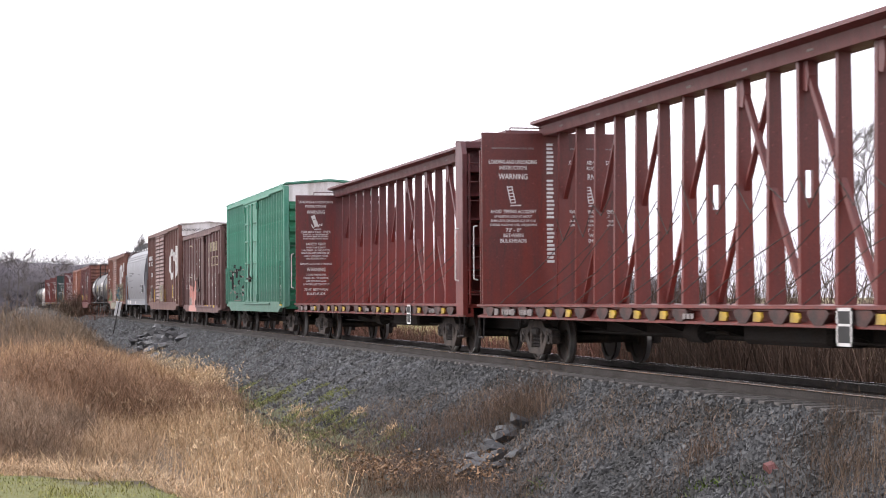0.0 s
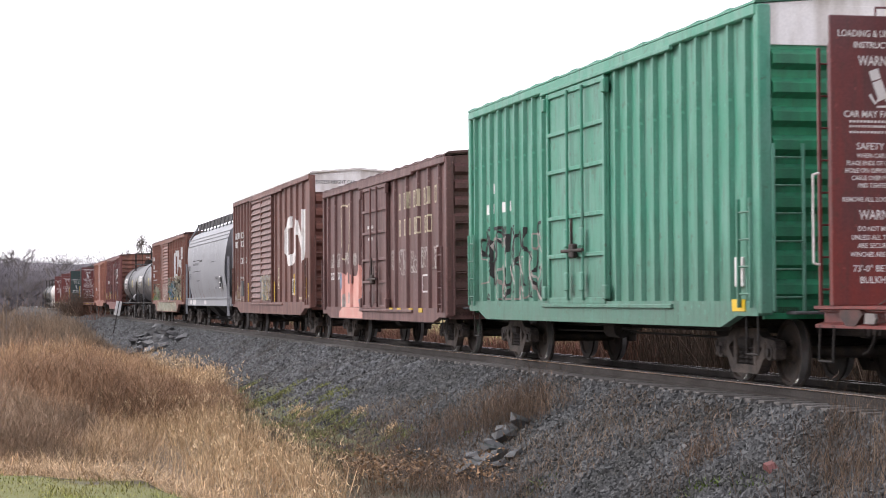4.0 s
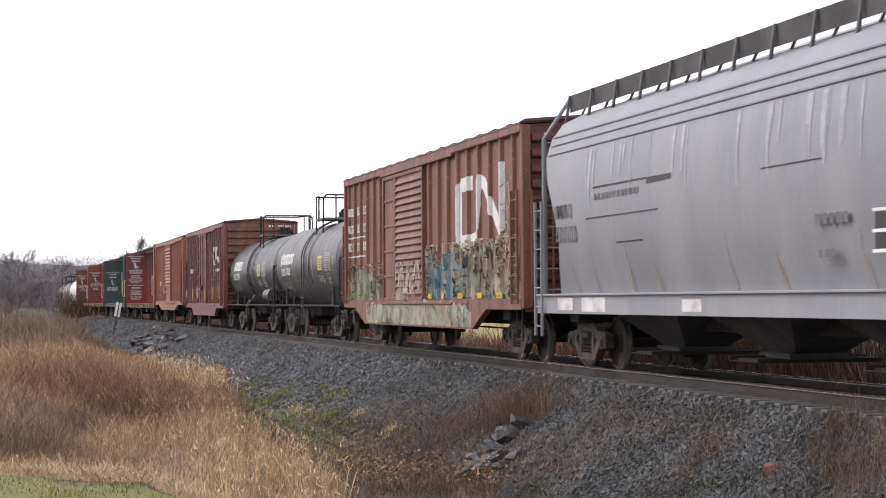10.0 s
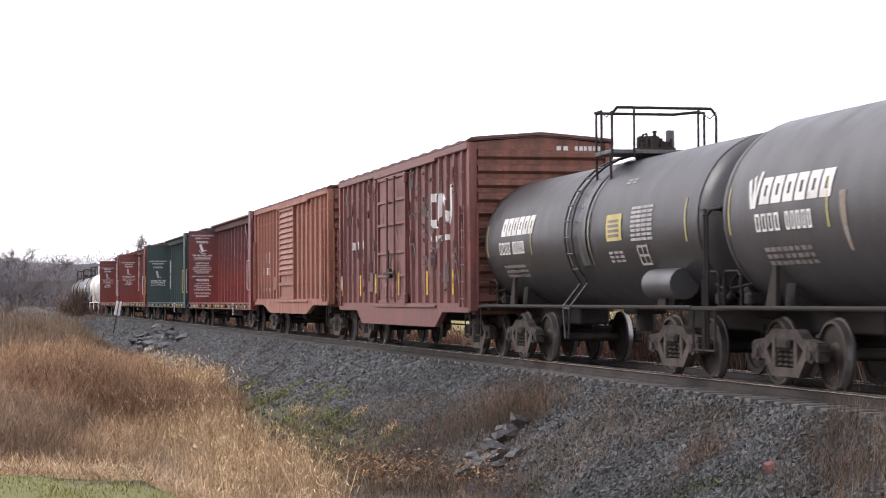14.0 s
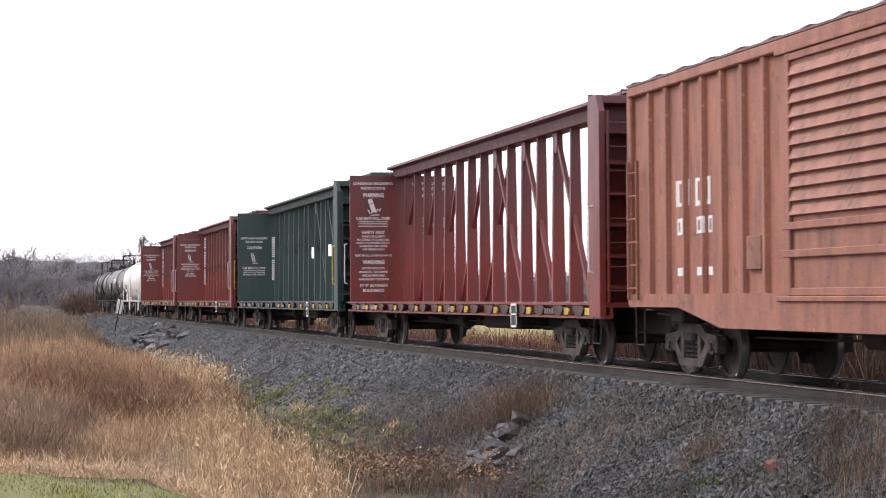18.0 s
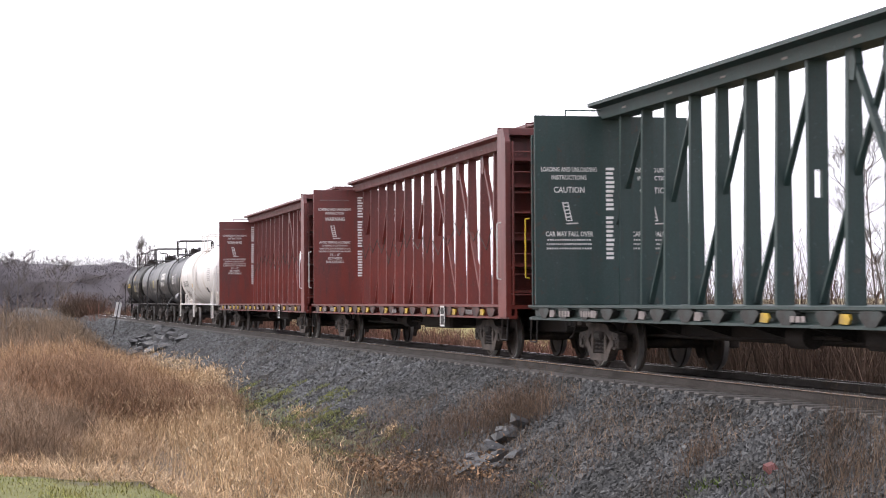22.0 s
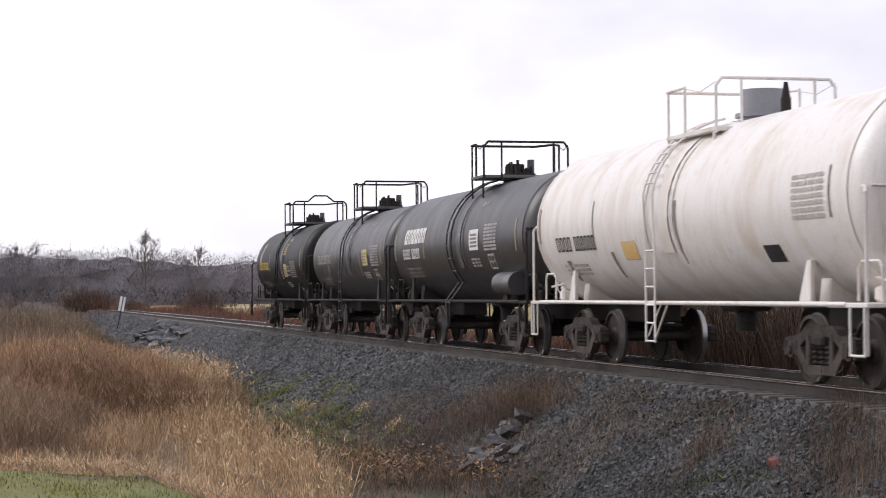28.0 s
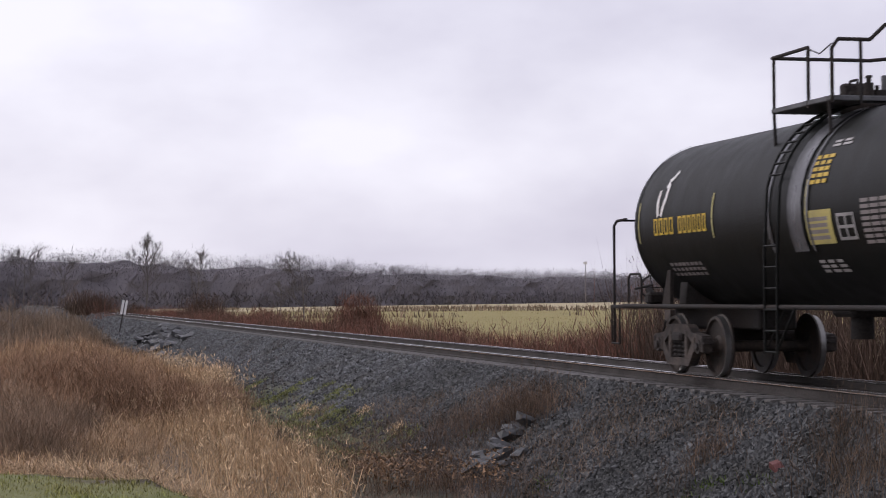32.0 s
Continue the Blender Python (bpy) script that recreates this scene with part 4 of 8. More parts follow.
# ---- covered hopper ----
def hopper(s_front, s_rear):
    L = s_rear - s_front
    h = L / 2
    car = rail_car("covered_hopper_car", (s_front + s_rear) / 2, "grey steel covered hopper with rounded sides and end ladders", "hopper car")
    rng = random.Random(31)
    # cross-section of the shell from the sill over the roof, half width y and height z
    prof = [(1.36, 1.28), (1.49, 1.75), (1.56, 2.3), (1.585, 2.8), (1.575, 3.3), (1.52, 3.75), (1.41, 4.10), (1.20, 4.38), (0.80, 4.58), (0.38, 4.66), (0, 4.68)]
    ring = prof + [(-y, z) for y, z in prof[-2::-1]]

    def reach(z):
        """How far the side sheet runs towards the end at height z: full at the top, drawn in above the sill."""
        pts = [(1.28, 0.35), (1.75, 0.68), (2.3, 0.85), (2.8, 0.62), (3.1, 0.30), (3.35, 0.22), (3.7, 0.0), (4.8, 0.0)]
        for (a, u), (b, v) in zip(pts[:-1], pts[1:]):
            if a <= z <= b:
                return h - 0.72 - (u + (v - u) * (z - a) / (b - a))
        return h - 0.72
    s = Shape()
    n = len(ring)
    stations = [-1, -0.8, -0.4, 0, 0.4, 0.8, 1]
    v = [(k * reach(z), -y, z) for k in stations for y, z in ring]
    f = [(a * n + i, a * n + i + 1, (a + 1) * n + i + 1, (a + 1) * n + i) for a in range(len(stations) - 1) for i in range(n - 1)]
    shell = part("shell", s.add(v, f, True), paint_grey, car)
    for d in (-1, 1):
        # the end sheet slopes inwards below the eaves
        e = Shape()
        z_in = [(4.66, 0.02), (4.58, 0.02), (4.38, 0.02), (4.10, 0.025), (3.75, 0.03), (3.5, 0.04), (3.2, 0.30), (2.2, 1.2), (1.3, 2.2)]
        rows = []
        for z, back in z_in:
            w = 0.2
            for (ya, za), (yb, zb) in zip(prof[:-1], prof[1:]):
                if za <= z <= zb:
                    w = ya + (yb - ya) * (z - za) / (zb - za)
            rows.append([(d * (h - 0.74 - back), w * t, z) for t in (-1, -0.5, 0, 0.5, 1)])
        vv = [p for r in rows for p in r]
        e.add(vv, [(a * 5 + i, a * 5 + i + 1, (a + 1) * 5 + i + 1, (a + 1) * 5 + i) for a in range(len(z_in) - 1) for i in range(4)], True)
        part("end_sheet", e, paint_grey, car)
        part("end_seal", Shape().rod((d * (h - 0.76), -0.85, 4.22), (d * (h - 0.71), -0.85, 4.22), 0.09, 12), paint_grey, car)
        for y in (-1.38, 1.38):
            part("end_post", Shape().tube([(d * (h - 0.06), y, 1.3), (d * (h - 0.06), y, 4.15), (d * (h - 0.35), y * 0.70, 4.86)], 0.04), paint_grey, car)
            ladder(car, d * (h - 0.02), y * 0.62, 1.2, 4.3, 0.95, paint_grey, 8, "y")
            ladder(car, d * (h - 0.30), math.copysign(1.56, y), 0.55, 3.0, 0.42, paint_grey, 7, "x")
        part("end_platform", Shape().box(d * (h - 1.6), d * h, -1.40, 1.40, 1.12, 1.18, 0.01), paint_grey, car)
        part("end_brace", Shape().prism([(d * (h - 0.2), 1.2), (d * (h - 0.35), 1.2), (d * (h - 1.25), 3.3), (d * (h - 1.1), 3.3)], -0.08, 0.08), paint_grey, car)
        part("end_web", Shape().prism([(d * (h - 0.2), 1.18), (d * (h - 2.2), 1.18), (d * (h - 1.1), 3.0)], -0.62, -0.58), paint_grey, car)
        part("brake_gear", Shape().box(d * (h - 0.75), d * (h - 0.35), 0.3, 0.75, 1.25, 1.75, 0.05).rod((d * (h - 0.3), 0.5, 1.6), (d * (h - 0.26), 0.5, 1.6), 0.26, 14), under_black, car)
    for side in (-1, 1):
        part("side_sill", Shape().prism([(-h, 0.96), (h, 0.96), (h, 1.28), (-h, 1.28)], side * 1.40, side * 1.50), paint_grey, car)
        part("sill_flange", Shape().box(-h, h, side * 1.36, side * 1.56, 1.27, 1.31, 0.008), paint_grey, car)
        for z, y in ((3.80, 1.51), (3.97, 1.455), (4.12, 1.405)):
            part("roof_bead", Shape().box(-h + 0.86, h - 0.86, side * (y - 0.03), side * (y + 0.025), z - 0.02, z + 0.025, 0.01), paint_grey, car)
    walkway = part("running_board", Shape().box(-h + 0.45, h - 0.45, -0.98, -0.62, 4.82, 4.86, 0.006).box(-h + 0.45, h - 0.45, 0.62, 0.98, 4.82, 4.86, 0.006), grating, car, "steel grating roof walkway")
    bracket = Shape().prism([(-0.98, 4.93), (-1.02, 4.93), (-1.10, 4.42), (-1.05, 4.42)], -0.025, 0.025, "x").prism([(-0.64, 4.82), (-0.68, 4.82), (-0.80, 4.56), (-0.76, 4.56)], -0.02, 0.02, "x").mesh("walkway_bracket")
    n = 13
    for i in range(n):
        for rz in (0, 180):
            part("walkway_bracket", bracket, grating, walkway, "", pose(-h + 0.5 + i * (L - 1.0) / (n - 1), 0, 0, 0, 0, rz))
    toe = Shape().box(-h + 0.45, h - 0.45, -0.985, -0.972, 4.62, 4.93).box(-h + 0.45, h - 0.45, 0.972, 0.985, 4.62, 4.93)
    part("toe_board", toe, chute_grey, walkway, "dark steel edging of the walkway")
    part("hatch", Shape().box(-h + 1.5, h - 1.5, -0.3, 0.3, 4.64, 4.78, 0.05), paint_grey, car, "long grey loading hatch")
    for x in (-4.4, 0.0, 4.4):
        hp = Shape()
        for d in (-1, 1):
            hp.add([(x - 2.1, d * 1.2, 1.25), (x + 2.1, d * 1.2, 1.25), (x + 0.45, d * 0.35, 0.42), (x - 0.45, d * 0.35, 0.42)], [(0, 1, 2, 3)])
            hp.add([(x + d * 2.1, -1.2, 1.25), (x + d * 2.1, 1.2, 1.25), (x + d * 0.45, 0.35, 0.42), (x + d * 0.45, -0.35, 0.42)], [(0, 1, 2, 3)])
        hp.box(x - 0.55, x + 0.55, -0.5, 0.5, 0.34, 0.44, 0.02)
        # chutes are coloured much darker than the grey shell above
        part("outlet_chute", hp, chute_grey, car, "dark grey sloping outlet chute")
        part("outlet_gate", Shape().box(x - 0.5, x + 0.5, -0.95, 0.95, 0.30, 0.36, 0.01).rod((x - 0.3, -1.05, 0.36), (x - 0.3, 1.05, 0.36), 0.03), under_black, car)
    for side in (-1, 1):
        part("stencil", bars([(-4.9, -2.6, 0, 0.10, 12), (3.9, 4.9, -0.75, -0.62, 5), (4.0, 4.5, -1.15, -1.05, 3), (-7.2, -6.4, -0.2, 0.0, 5)], rng), letter_faint, car, "", pose(0, side * 1.592, 2.85, 90, 0, 0 if side < 0 else 180))
        part("sill_patch", flat(Shape(), [box_quad(-5.9, -4.6, 1.0, 1.24), box_quad(-7.3, -6.4, 1.02, 1.24), box_quad(-1.0, -0.2, 1.02, 1.2)]), paint_white, car, "pale primer patches", side_pose(side, 0, 0, 1.506))
        part("data_plate", Shape().box(5.55, 5.95, side * 1.57, side * 1.60, 1.75, 2.2, 0.005), letter_black, car, "black data plate")
        part("plate_border", flat(Shape(), [box_quad(5.5, 6.0, 2.19, 2.23), box_quad(5.5, 6.0, 1.95, 1.99), box_quad(5.5, 6.0, 1.72, 1.76)]), letter_white, car, "", side_pose(side, 0, 0, 1.605))
        letters(car, [(-7.1, -6.1, 2.62, 2.86, 4), (-7.1, -5.9, 2.22, 2.48, 5)], letter_faint, pose(0, side * 1.592, 0, 90, 0, 0 if side < 0 else 180), rng)
    def laid(name, quads, material, side, lbl):
        """Flat stains that follow the bulge of the side sheet."""
        def out(z):
            for (ya, za), (yb, zb) in zip(prof[:-1], prof[1:]):
                if za <= z <= zb:
                    return ya + (yb - ya) * (z - za) / (zb - za) + 0.006
            return 1.59
        q = Shape()
        for a, b, c, d in quads:
            for i in range(4):
                rows = []
                for t in (i / 4, (i + 1) / 4):
                    for p0, p1 in ((a, d), (b, c)):
                        u, z = p0[0] + (p1[0] - p0[0]) * t, p0[1] + (p1[1] - p0[1]) * t
                        rows.append((u if side < 0 else -u, side * out(z), z))
                q.add(rows, [(0, 1, 3, 2)])
        part(name, q, material, car, lbl)
    for side in (-1, 1):
        rust, pale, dark = [], [], []
        for u in (-6.3, -5.2, -3.4, -2.1, 0.9, 2.6, 5.1):
            w, z1 = rng.uniform(0.05, 0.12), rng.uniform(1.7, 2.15)
            rust.append([(u - w, 1.32), (u + w, 1.32), (u + w * 0.25 - 0.1, z1), (u - w * 0.25 - 0.1, z1)])
        for _ in range(26):
            u, w, z0 = rng.uniform(-6.9, 6.6), rng.uniform(0.02, 0.09), rng.uniform(2.7, 3.4)
            pale.append([(u - w * 0.4, z0), (u + w * 0.4, z0), (u + w, 3.74), (u - w, 3.74)])
        for u0, u1, z, w in ((-5.0, -2.3, 3.06, 0.018), (-2.3, -1.2, 3.02, 0.05), (-5.4, -1.8, 2.56, 0.014), (-3.9, -2.6, 2.12, 0.016), (2.2, 4.1, 2.9, 0.012)):
            dark.append([(u0, z - w), (u1, z - w * 0.6), (u1, z + w), (u0, z + w)])
        laid("rust_stain", rust, rust_stain, side, "orange-brown rust streaks")
        laid("pale_stain", pale, pale_stain, side, "pale washed streaks below the eaves")
        laid("scrape", dark, chute_grey, side, "long dark scrapes")
    underframe(car, L, 7.0, 1.0, gear=False)
    return car


# ---- tank cars ----
def tank_car(s_mid, L, paint, label, R=1.30, zc=2.40, trucks=4.3, logo=None, mark=letter_white, yellow=True, ladder_x=0.0, pl=1.8, pz=2.15, dome="black", frame_paint=None, arch=False, cut=0.55, loops=False, seed=1, stand=None):
    h = L / 2
    car = rail_car("tank_car", s_mid, label, "tank car")
    rng = random.Random(seed)
    fp = frame_paint or under_black
    cyl = h - cut
    n = 44

    def ring(x, r):
        return [(x, r * math.cos(2 * math.pi * i / n), zc + r * math.sin(2 * math.pi * i / n)) for i in range(n)]
    s = Shape()
    st = [-cyl, -cyl * 0.5, 0, cyl * 0.5, cyl]
    s.add([p for x in st for p in ring(x, R)], [(a * n + i, a * n + (i + 1) % n, (a + 1) * n + (i + 1) % n, (a + 1) * n + i) for a in range(len(st) - 1) for i in range(n)], True)
    part("shell", s, paint, car)
    for d in (-1, 1):
        e = Shape()
        st = [(0, 1.0), (0.16, 0.985), (0.32, 0.92), (0.45, 0.80), (0.55, 0.60), (0.62, 0.35), (0.65, 0.0)]
        e.add([p for u, k in st for p in ring(d * (cyl + u), R * k)], [(a * n + i, a * n + (i + 1) % n, (a + 1) * n + (i + 1) % n, (a + 1) * n + i) for a in range(len(st) - 1) for i in range(n)], True)
        part("tank_head", e, paint, car)
        b = Shape()
        b.add(ring(d * (cyl - 0.03), R + 0.012) + ring(d * (cyl + 0.03), R + 0.012), [(i, (i + 1) % n, n + (i + 1) % n, n + i) for i in range(n)], True)
        part("weld_seam", b, paint, car)
        # saddle, platform and handrails over the truck
        x = d * trucks
        part("saddle", Shape().prism([(-1.0, 1.02), (1.0, 1.02), (0.95, 1.5), (0.5, 1.25), (-0.5, 1.25), (-0.95, 1.5)], x - 0.15, x + 0.15, "x"), fp, car)
        for y in (-1.2, 1.2):
            part("saddle_brace", Shape().prism([(x - 0.28, 1.05), (x + 0.10, 1.05), (x + 0.12, 1.62), (x, 1.62)], y - 0.03, y + 0.03), fp, car)
        part("end_platform", Shape().box(d * (h - 1.15), d * h, -1.42, 1.42, 1.02, 1.08, 0.01), fp, car)
        for y in (-1.38, 1.38):
            xx = d * (h - 0.1)
            part("handrail", Shape().tube([(xx, y, 0.45), (xx, y, 2.38), (xx - d * 0.08, y * 0.98, 2.46), (xx - d * 0.35, y * 0.93, 2.48)], 0.024, 8).rod((xx, y * 0.95, 2.47), (xx, -y * 0.95, 2.47), 0.018), fp, car)
        part("step", Shape().tube([(d * (h - 0.08), -1.42, 1.02), (d * (h - 0.08), -1.42, 0.45), (d * (h - 0.48), -1.42, 0.45), (d * (h - 0.48), -1.42, 1.02)], 0.018), fp, car)
        part("brake_rigging", Shape().box(d * (h - 0.72), d * (h - 0.50), -1.0, -0.72, 1.08, 1.28, 0.04).tube([(d * (h - 0.15), -1.15, 1.1), (d * (h - 0.15), -1.15, 1.50), (d * (h - 0.22), -1.15, 1.58), (d * (h - 0.7), -1.15, 1.58), (d * (h - 0.8), -1.15, 1.50), (d * (h - 0.8), -1.15, 1.1)], 0.02)
             .rod((d * (h - 0.46), -0.85, 1.2), (d * (h - 0.28), -0.85, 1.32), 0.06, 8).rod((d * (h - 0.75), -0.95, 1.40), (d * (h - 0.2), -1.05, 1.34), 0.02), fp, car)
        wheel = [(d * (h - 0.2), -0.75 + 0.2 * math.cos(k * math.pi / 7), 1.36 + 0.2 * math.sin(k * math.pi / 7)) for k in range(15)]
        part("brake_wheel", Shape().tube(wheel, 0.016, 5).rod(wheel[0], wheel[7], 0.012, 4).rod(wheel[4], wheel[11], 0.012, 4), fp, car)
    for y in (-1.40, 1.40):
        part("side_rail", Shape().rod((-h + 0.6, y, 1.06), (h - 0.6, y, 1.06), 0.035, 8), fp, car)
    for d in (-1, 1):
        part("stub_sill", Shape().box(d * h, d * (trucks - 1.4), -0.3, 0.3, 0.70, 1.08, 0.03), under_black, car)
    part("bottom_outlet", Shape().rod((0, 0, 1.12), (0, 0, 0.62), 0.16, 12).box(-0.35, 0.35, -0.3, 0.3, 0.92, 1.12, 0.05), under_black, car)
    part("air_reservoir", Shape().rod((0.8, 0.75, 0.80), (2.1, 0.75, 0.80), 0.2, 14), under_black, car)
    if loops:
        part("reservoir", Shape().rod((trucks - 0.55, -1.15, 1.42), (trucks + 0.75, -1.15, 1.42), 0.24, 14), tank_grey, car, "dark grey cylindrical reservoir")
    # jacket bands under the walkway and by the ladder
    for x, bw in ((ladder_x - 0.33, 0.05), (ladder_x + 0.55, 0.22), (ladder_x + 0.95, 0.03)):
        b = Shape()
        m = 26
        a0, a1 = radians(-25), radians(205)
        arc = [a0 + (a1 - a0) * i / (m - 1) for i in range(m)]
        b.add([(x - bw, (R + 0.02) * math.cos(a), zc + (R + 0.02) * math.sin(a)) for a in arc] + [(x + bw, (R + 0.02) * math.cos(a), zc + (R + 0.02) * math.sin(a)) for a in arc],
              [(i, i + 1, m + i + 1, m + i) for i in range(m - 1)], True)
        # on the black tanks the bands are a lighter, glossier grey than the shell
        part("jacket_band", b, band_grey if dome == "black" else paint, car, "lighter grey band" if dome == "black" else "")
    # ladder that follows the shell
    for side in (-1, 1):
        ls = Shape()
        short_ladder = logo == "bold" and seed != 11
        a_low = -38 if short_ladder else 12
        arc = [radians(a_low + (80 - a_low) * i / 10) for i in range(11)]
        def on(a, x, k=0.09):
            return (x, side * (R + k) * math.cos(a), zc + (R + k) * math.sin(a))
        for dx in (-0.21, 0.21):
            foot = [(ladder_x + dx * 0.4, side * 1.44, 0.5), (ladder_x + dx, side * 1.44, 1.06)] if short_ladder else [(ladder_x + dx, side * 1.44, 0.45), (ladder_x + dx, side * 1.44, 1.75)]
            ls.tube(foot + [on(a, ladder_x + dx) for a in arc], 0.022, 6)
        if not short_ladder:
            ls.rod((ladder_x + 0.21, side * 1.44, 0.5), (ladder_x + 0.75, side * 1.42, 1.06), 0.018, 6).rod((ladder_x - 0.1, side * 1.44, 0.55), (ladder_x + 0.45, side * 1.42, 1.06), 0.014, 6)
        ladder_paint = tank_white if dome == "white" else paint
        ld = part("ladder", ls, ladder_paint, car)
        rung = Shape().rod((-0.21, 0, 0), (0.21, 0, 0), 0.016).mesh("rung")
        for z in (1.03,) if short_ladder else (0.47, 0.75, 1.03, 1.31, 1.59, 1.87):
            part("rung", rung, ladder_paint, ld, "", pose(ladder_x, side * 1.44, z))
        for a in arc[1:]:
            part("rung", rung, ladder_paint, ld, "", pose(*on(a, ladder_x)))
    # top platform with railing and valves
    dm = tank_white if dome == "white" else fp
    t = zc + R
    px0, px1 = (ladder_x - 1.05, ladder_x + 0.9) if arch else stand or (ladder_x - 0.32, ladder_x + 1.0)
    if dome == "white":
        px0, px1, t = ladder_x - 0.52, ladder_x + 1.6, t - 0.27
    mx = (px0 + px1) / 2
    deck = Shape()
    for x0, x1, y0, y1 in ((px0, px1, -0.97, -0.40), (px0, px1, 0.40, 0.97), (px0, px0 + 0.3, -0.40, 0.40), (px1 - 0.3, px1, -0.40, 0.40)):
        deck.box(x0, x1, y0, y1, t + 0.03, t + 0.10, 0.01)
    pf = part("top_platform", deck, grating if dome == "black" else paint, car)
    top = t + 0.82
    hump = [(-0.42, top), (-0.2, top + 0.2), (0.25, top + 0.2), (0.5, top)] if arch else []
    part("railing", Shape().tube([(px1, -0.95, t), (px1, -0.95, top - 0.12), (px1, -0.86, top)] + [(px1, y, z) for y, z in hump] + [(px1, 0.86, top), (px1, 0.95, top - 0.12), (px1, 0.95, t)], 0.026, 8)
         .rod((px1, -0.55, t), (px1, -0.55, top), 0.024).rod((px1, 0.62, t), (px1, 0.62, top), 0.024), dm, pf)
    back = px0 + (px1 - px0) * (0.62 if arch else 0.38)
    low = top - 0.02
    part("railing", Shape().tube([(back, -0.95, t), (back, -0.95, low), (px0, -0.95, low), (px0, 0.5, low), (px0, 0.95, low + 0.05), (back, 0.95, low), (back, 0.95, t)], 0.026, 8)
         .rod((px0 + 0.06, -0.95, t), (px0 + 0.06, -0.95, low), 0.024).rod((px0 + 0.06, 0.95, t), (px0 + 0.06, 0.95, low), 0.024), dm, pf)
    for y in (-0.95, 0.95):
        part("safety_chain", Shape().tube([(back, y, low - 0.02), (back + (px1 - back) * 0.5, y, low - 0.13), (px1, y, low - 0.04)], 0.010, 5), dm, pf)
    for lx0, ly in ((px0 + 0.05, -0.95), (px0 + 0.05, 0.95), (px1 - 0.1, -0.95), (px1 - 0.1, 0.95)):
        part("platform_leg", Shape().rod((lx0, ly, t + 0.08), (lx0 + 0.05, ly, t - 0.42), 0.025), dm, pf)
    if dome == "white":
        part("manway", Shape().rod((ladder_x + 1.08, 0, t + 0.1), (ladder_x + 1.08, 0, t + 0.70), 0.34, 24).rod((ladder_x + 1.08, 0, t + 0.28), (ladder_x + 1.08, 0, t + 0.34), 0.42, 24), paint_grey, car, "grey valve bonnet")
        part("relief_valve", Shape().rod((ladder_x + 2.2, -0.1, t + 0.1), (ladder_x + 2.2, -0.1, t + 0.47), 0.08, 10).rod((ladder_x + 2.2, -0.1, t + 0.47), (ladder_x + 2.2, -0.1, t + 0.7), 0.07, 10, 0.03), under_black, car)
    else:
        part("manway", Shape().rod((mx, 0, t - 0.05), (mx, 0, t + 0.16), 0.36, 20).rod((mx - 0.05, 0.05, t + 0.16), (mx - 0.05, 0.05, t + 0.26), 0.30, 18).box(mx - 0.46, mx - 0.28, -0.2, 0.2, t, t + 0.40, 0.03), under_black, car, "black dome with hinged cover")
        part("valve", Shape().rod((mx + 0.30, -0.12, t), (mx + 0.30, -0.12, t + 0.34), 0.07, 10).rod((mx + 0.30, -0.12, t + 0.34), (mx + 0.30, -0.12, t + 0.44), 0.035, 8).rod((mx + 0.22, -0.12, t + 0.42), (mx + 0.38, -0.12, t + 0.42), 0.02, 6), under_black, car)
        part("relief_valve", Shape().rod((mx + 0.14, 0.22, t), (mx + 0.14, 0.22, t + 0.46), 0.08, 10), band_grey, car)
        bolts = Shape()
        for i in range(8):
            a = i * math.pi / 4
            bolts.rod((mx + 0.3 * math.cos(a), 0.3 * math.sin(a), t + 0.14), (mx + 0.3 * math.cos(a), 0.3 * math.sin(a), t + 0.31), 0.03, 5)
        part("hinge_bolts", bolts.tube([(mx - 0.15, -0.2, t + 0.24), (mx - 0.1, -0.2, t + 0.40), (mx + 0.12, -0.2, t + 0.40), (mx + 0.17, -0.2, t + 0.24)], 0.018), under_black, car)
    # writing wrapped on the shell
    def wrap(name, shape, material, x, z, lbl=""):
        """Lays a flat (u, v) shape round the shell, v measured along the arc from height z."""
        a_mid = math.asin(min(max((z - zc) / R, -0.95), 0.95))
        for side in (-1, 1):
            w = Shape()
            for f in shape.f:
                a, b, c, d = [Vector(shape.v[i]) for i in f]
                rows = [(a.lerp(d, i / 4), b.lerp(c, i / 4)) for i in range(5)]
                flatv = [p for r in rows for p in r]
                w.add([(x + (p.x if side < 0 else -p.x), side * (R + 0.008) * math.cos(a_mid + p.y / R), zc + (R + 0.008) * math.sin(a_mid + p.y / R)) for p in flatv], [(2 * i, 2 * i + 1, 2 * i + 3, 2 * i + 2) for i in range(4)], True)
                if name == "letter_bar" and len(w.f) == 16:
                    part(name, w, material, car, lbl)
                    w = Shape()
            if w.f:
                part(name, w, material, car, lbl)
    def rows_of(u0, u1, v0, v1, k, cnt):
        return [(u0, u1, v0 + (v1 - v0) * i / k, v0 + (v1 - v0) * (i + 0.62) / k, cnt) for i in range(k)]
    def marks_of(u0, u1, k, hh):
        q = Shape()
        for i in range(k):
            a = u0 + (u1 - u0) * i / k
            flat(q, block(a, a + (u1 - u0) / k * 0.72, 0, hh, 0.04))
        return q
    # marks high on the leading head
    def on_head(y, z):
        r = min(math.hypot(y, z - zc) / R, 1.0)
        heads = [(0, 1.0), (0.16, 0.985), (0.32, 0.92), (0.45, 0.80), (0.55, 0.60), (0.62, 0.35), (0.65, 0.0)]
        for (ua, ka), (ub, kb) in zip(heads[:-1], heads[1:]):
            if kb <= r <= ka:
                return (cyl + ua + (ub - ua) * (ka - r) / max(ka - kb, 1e-6) + 0.012, y, z)
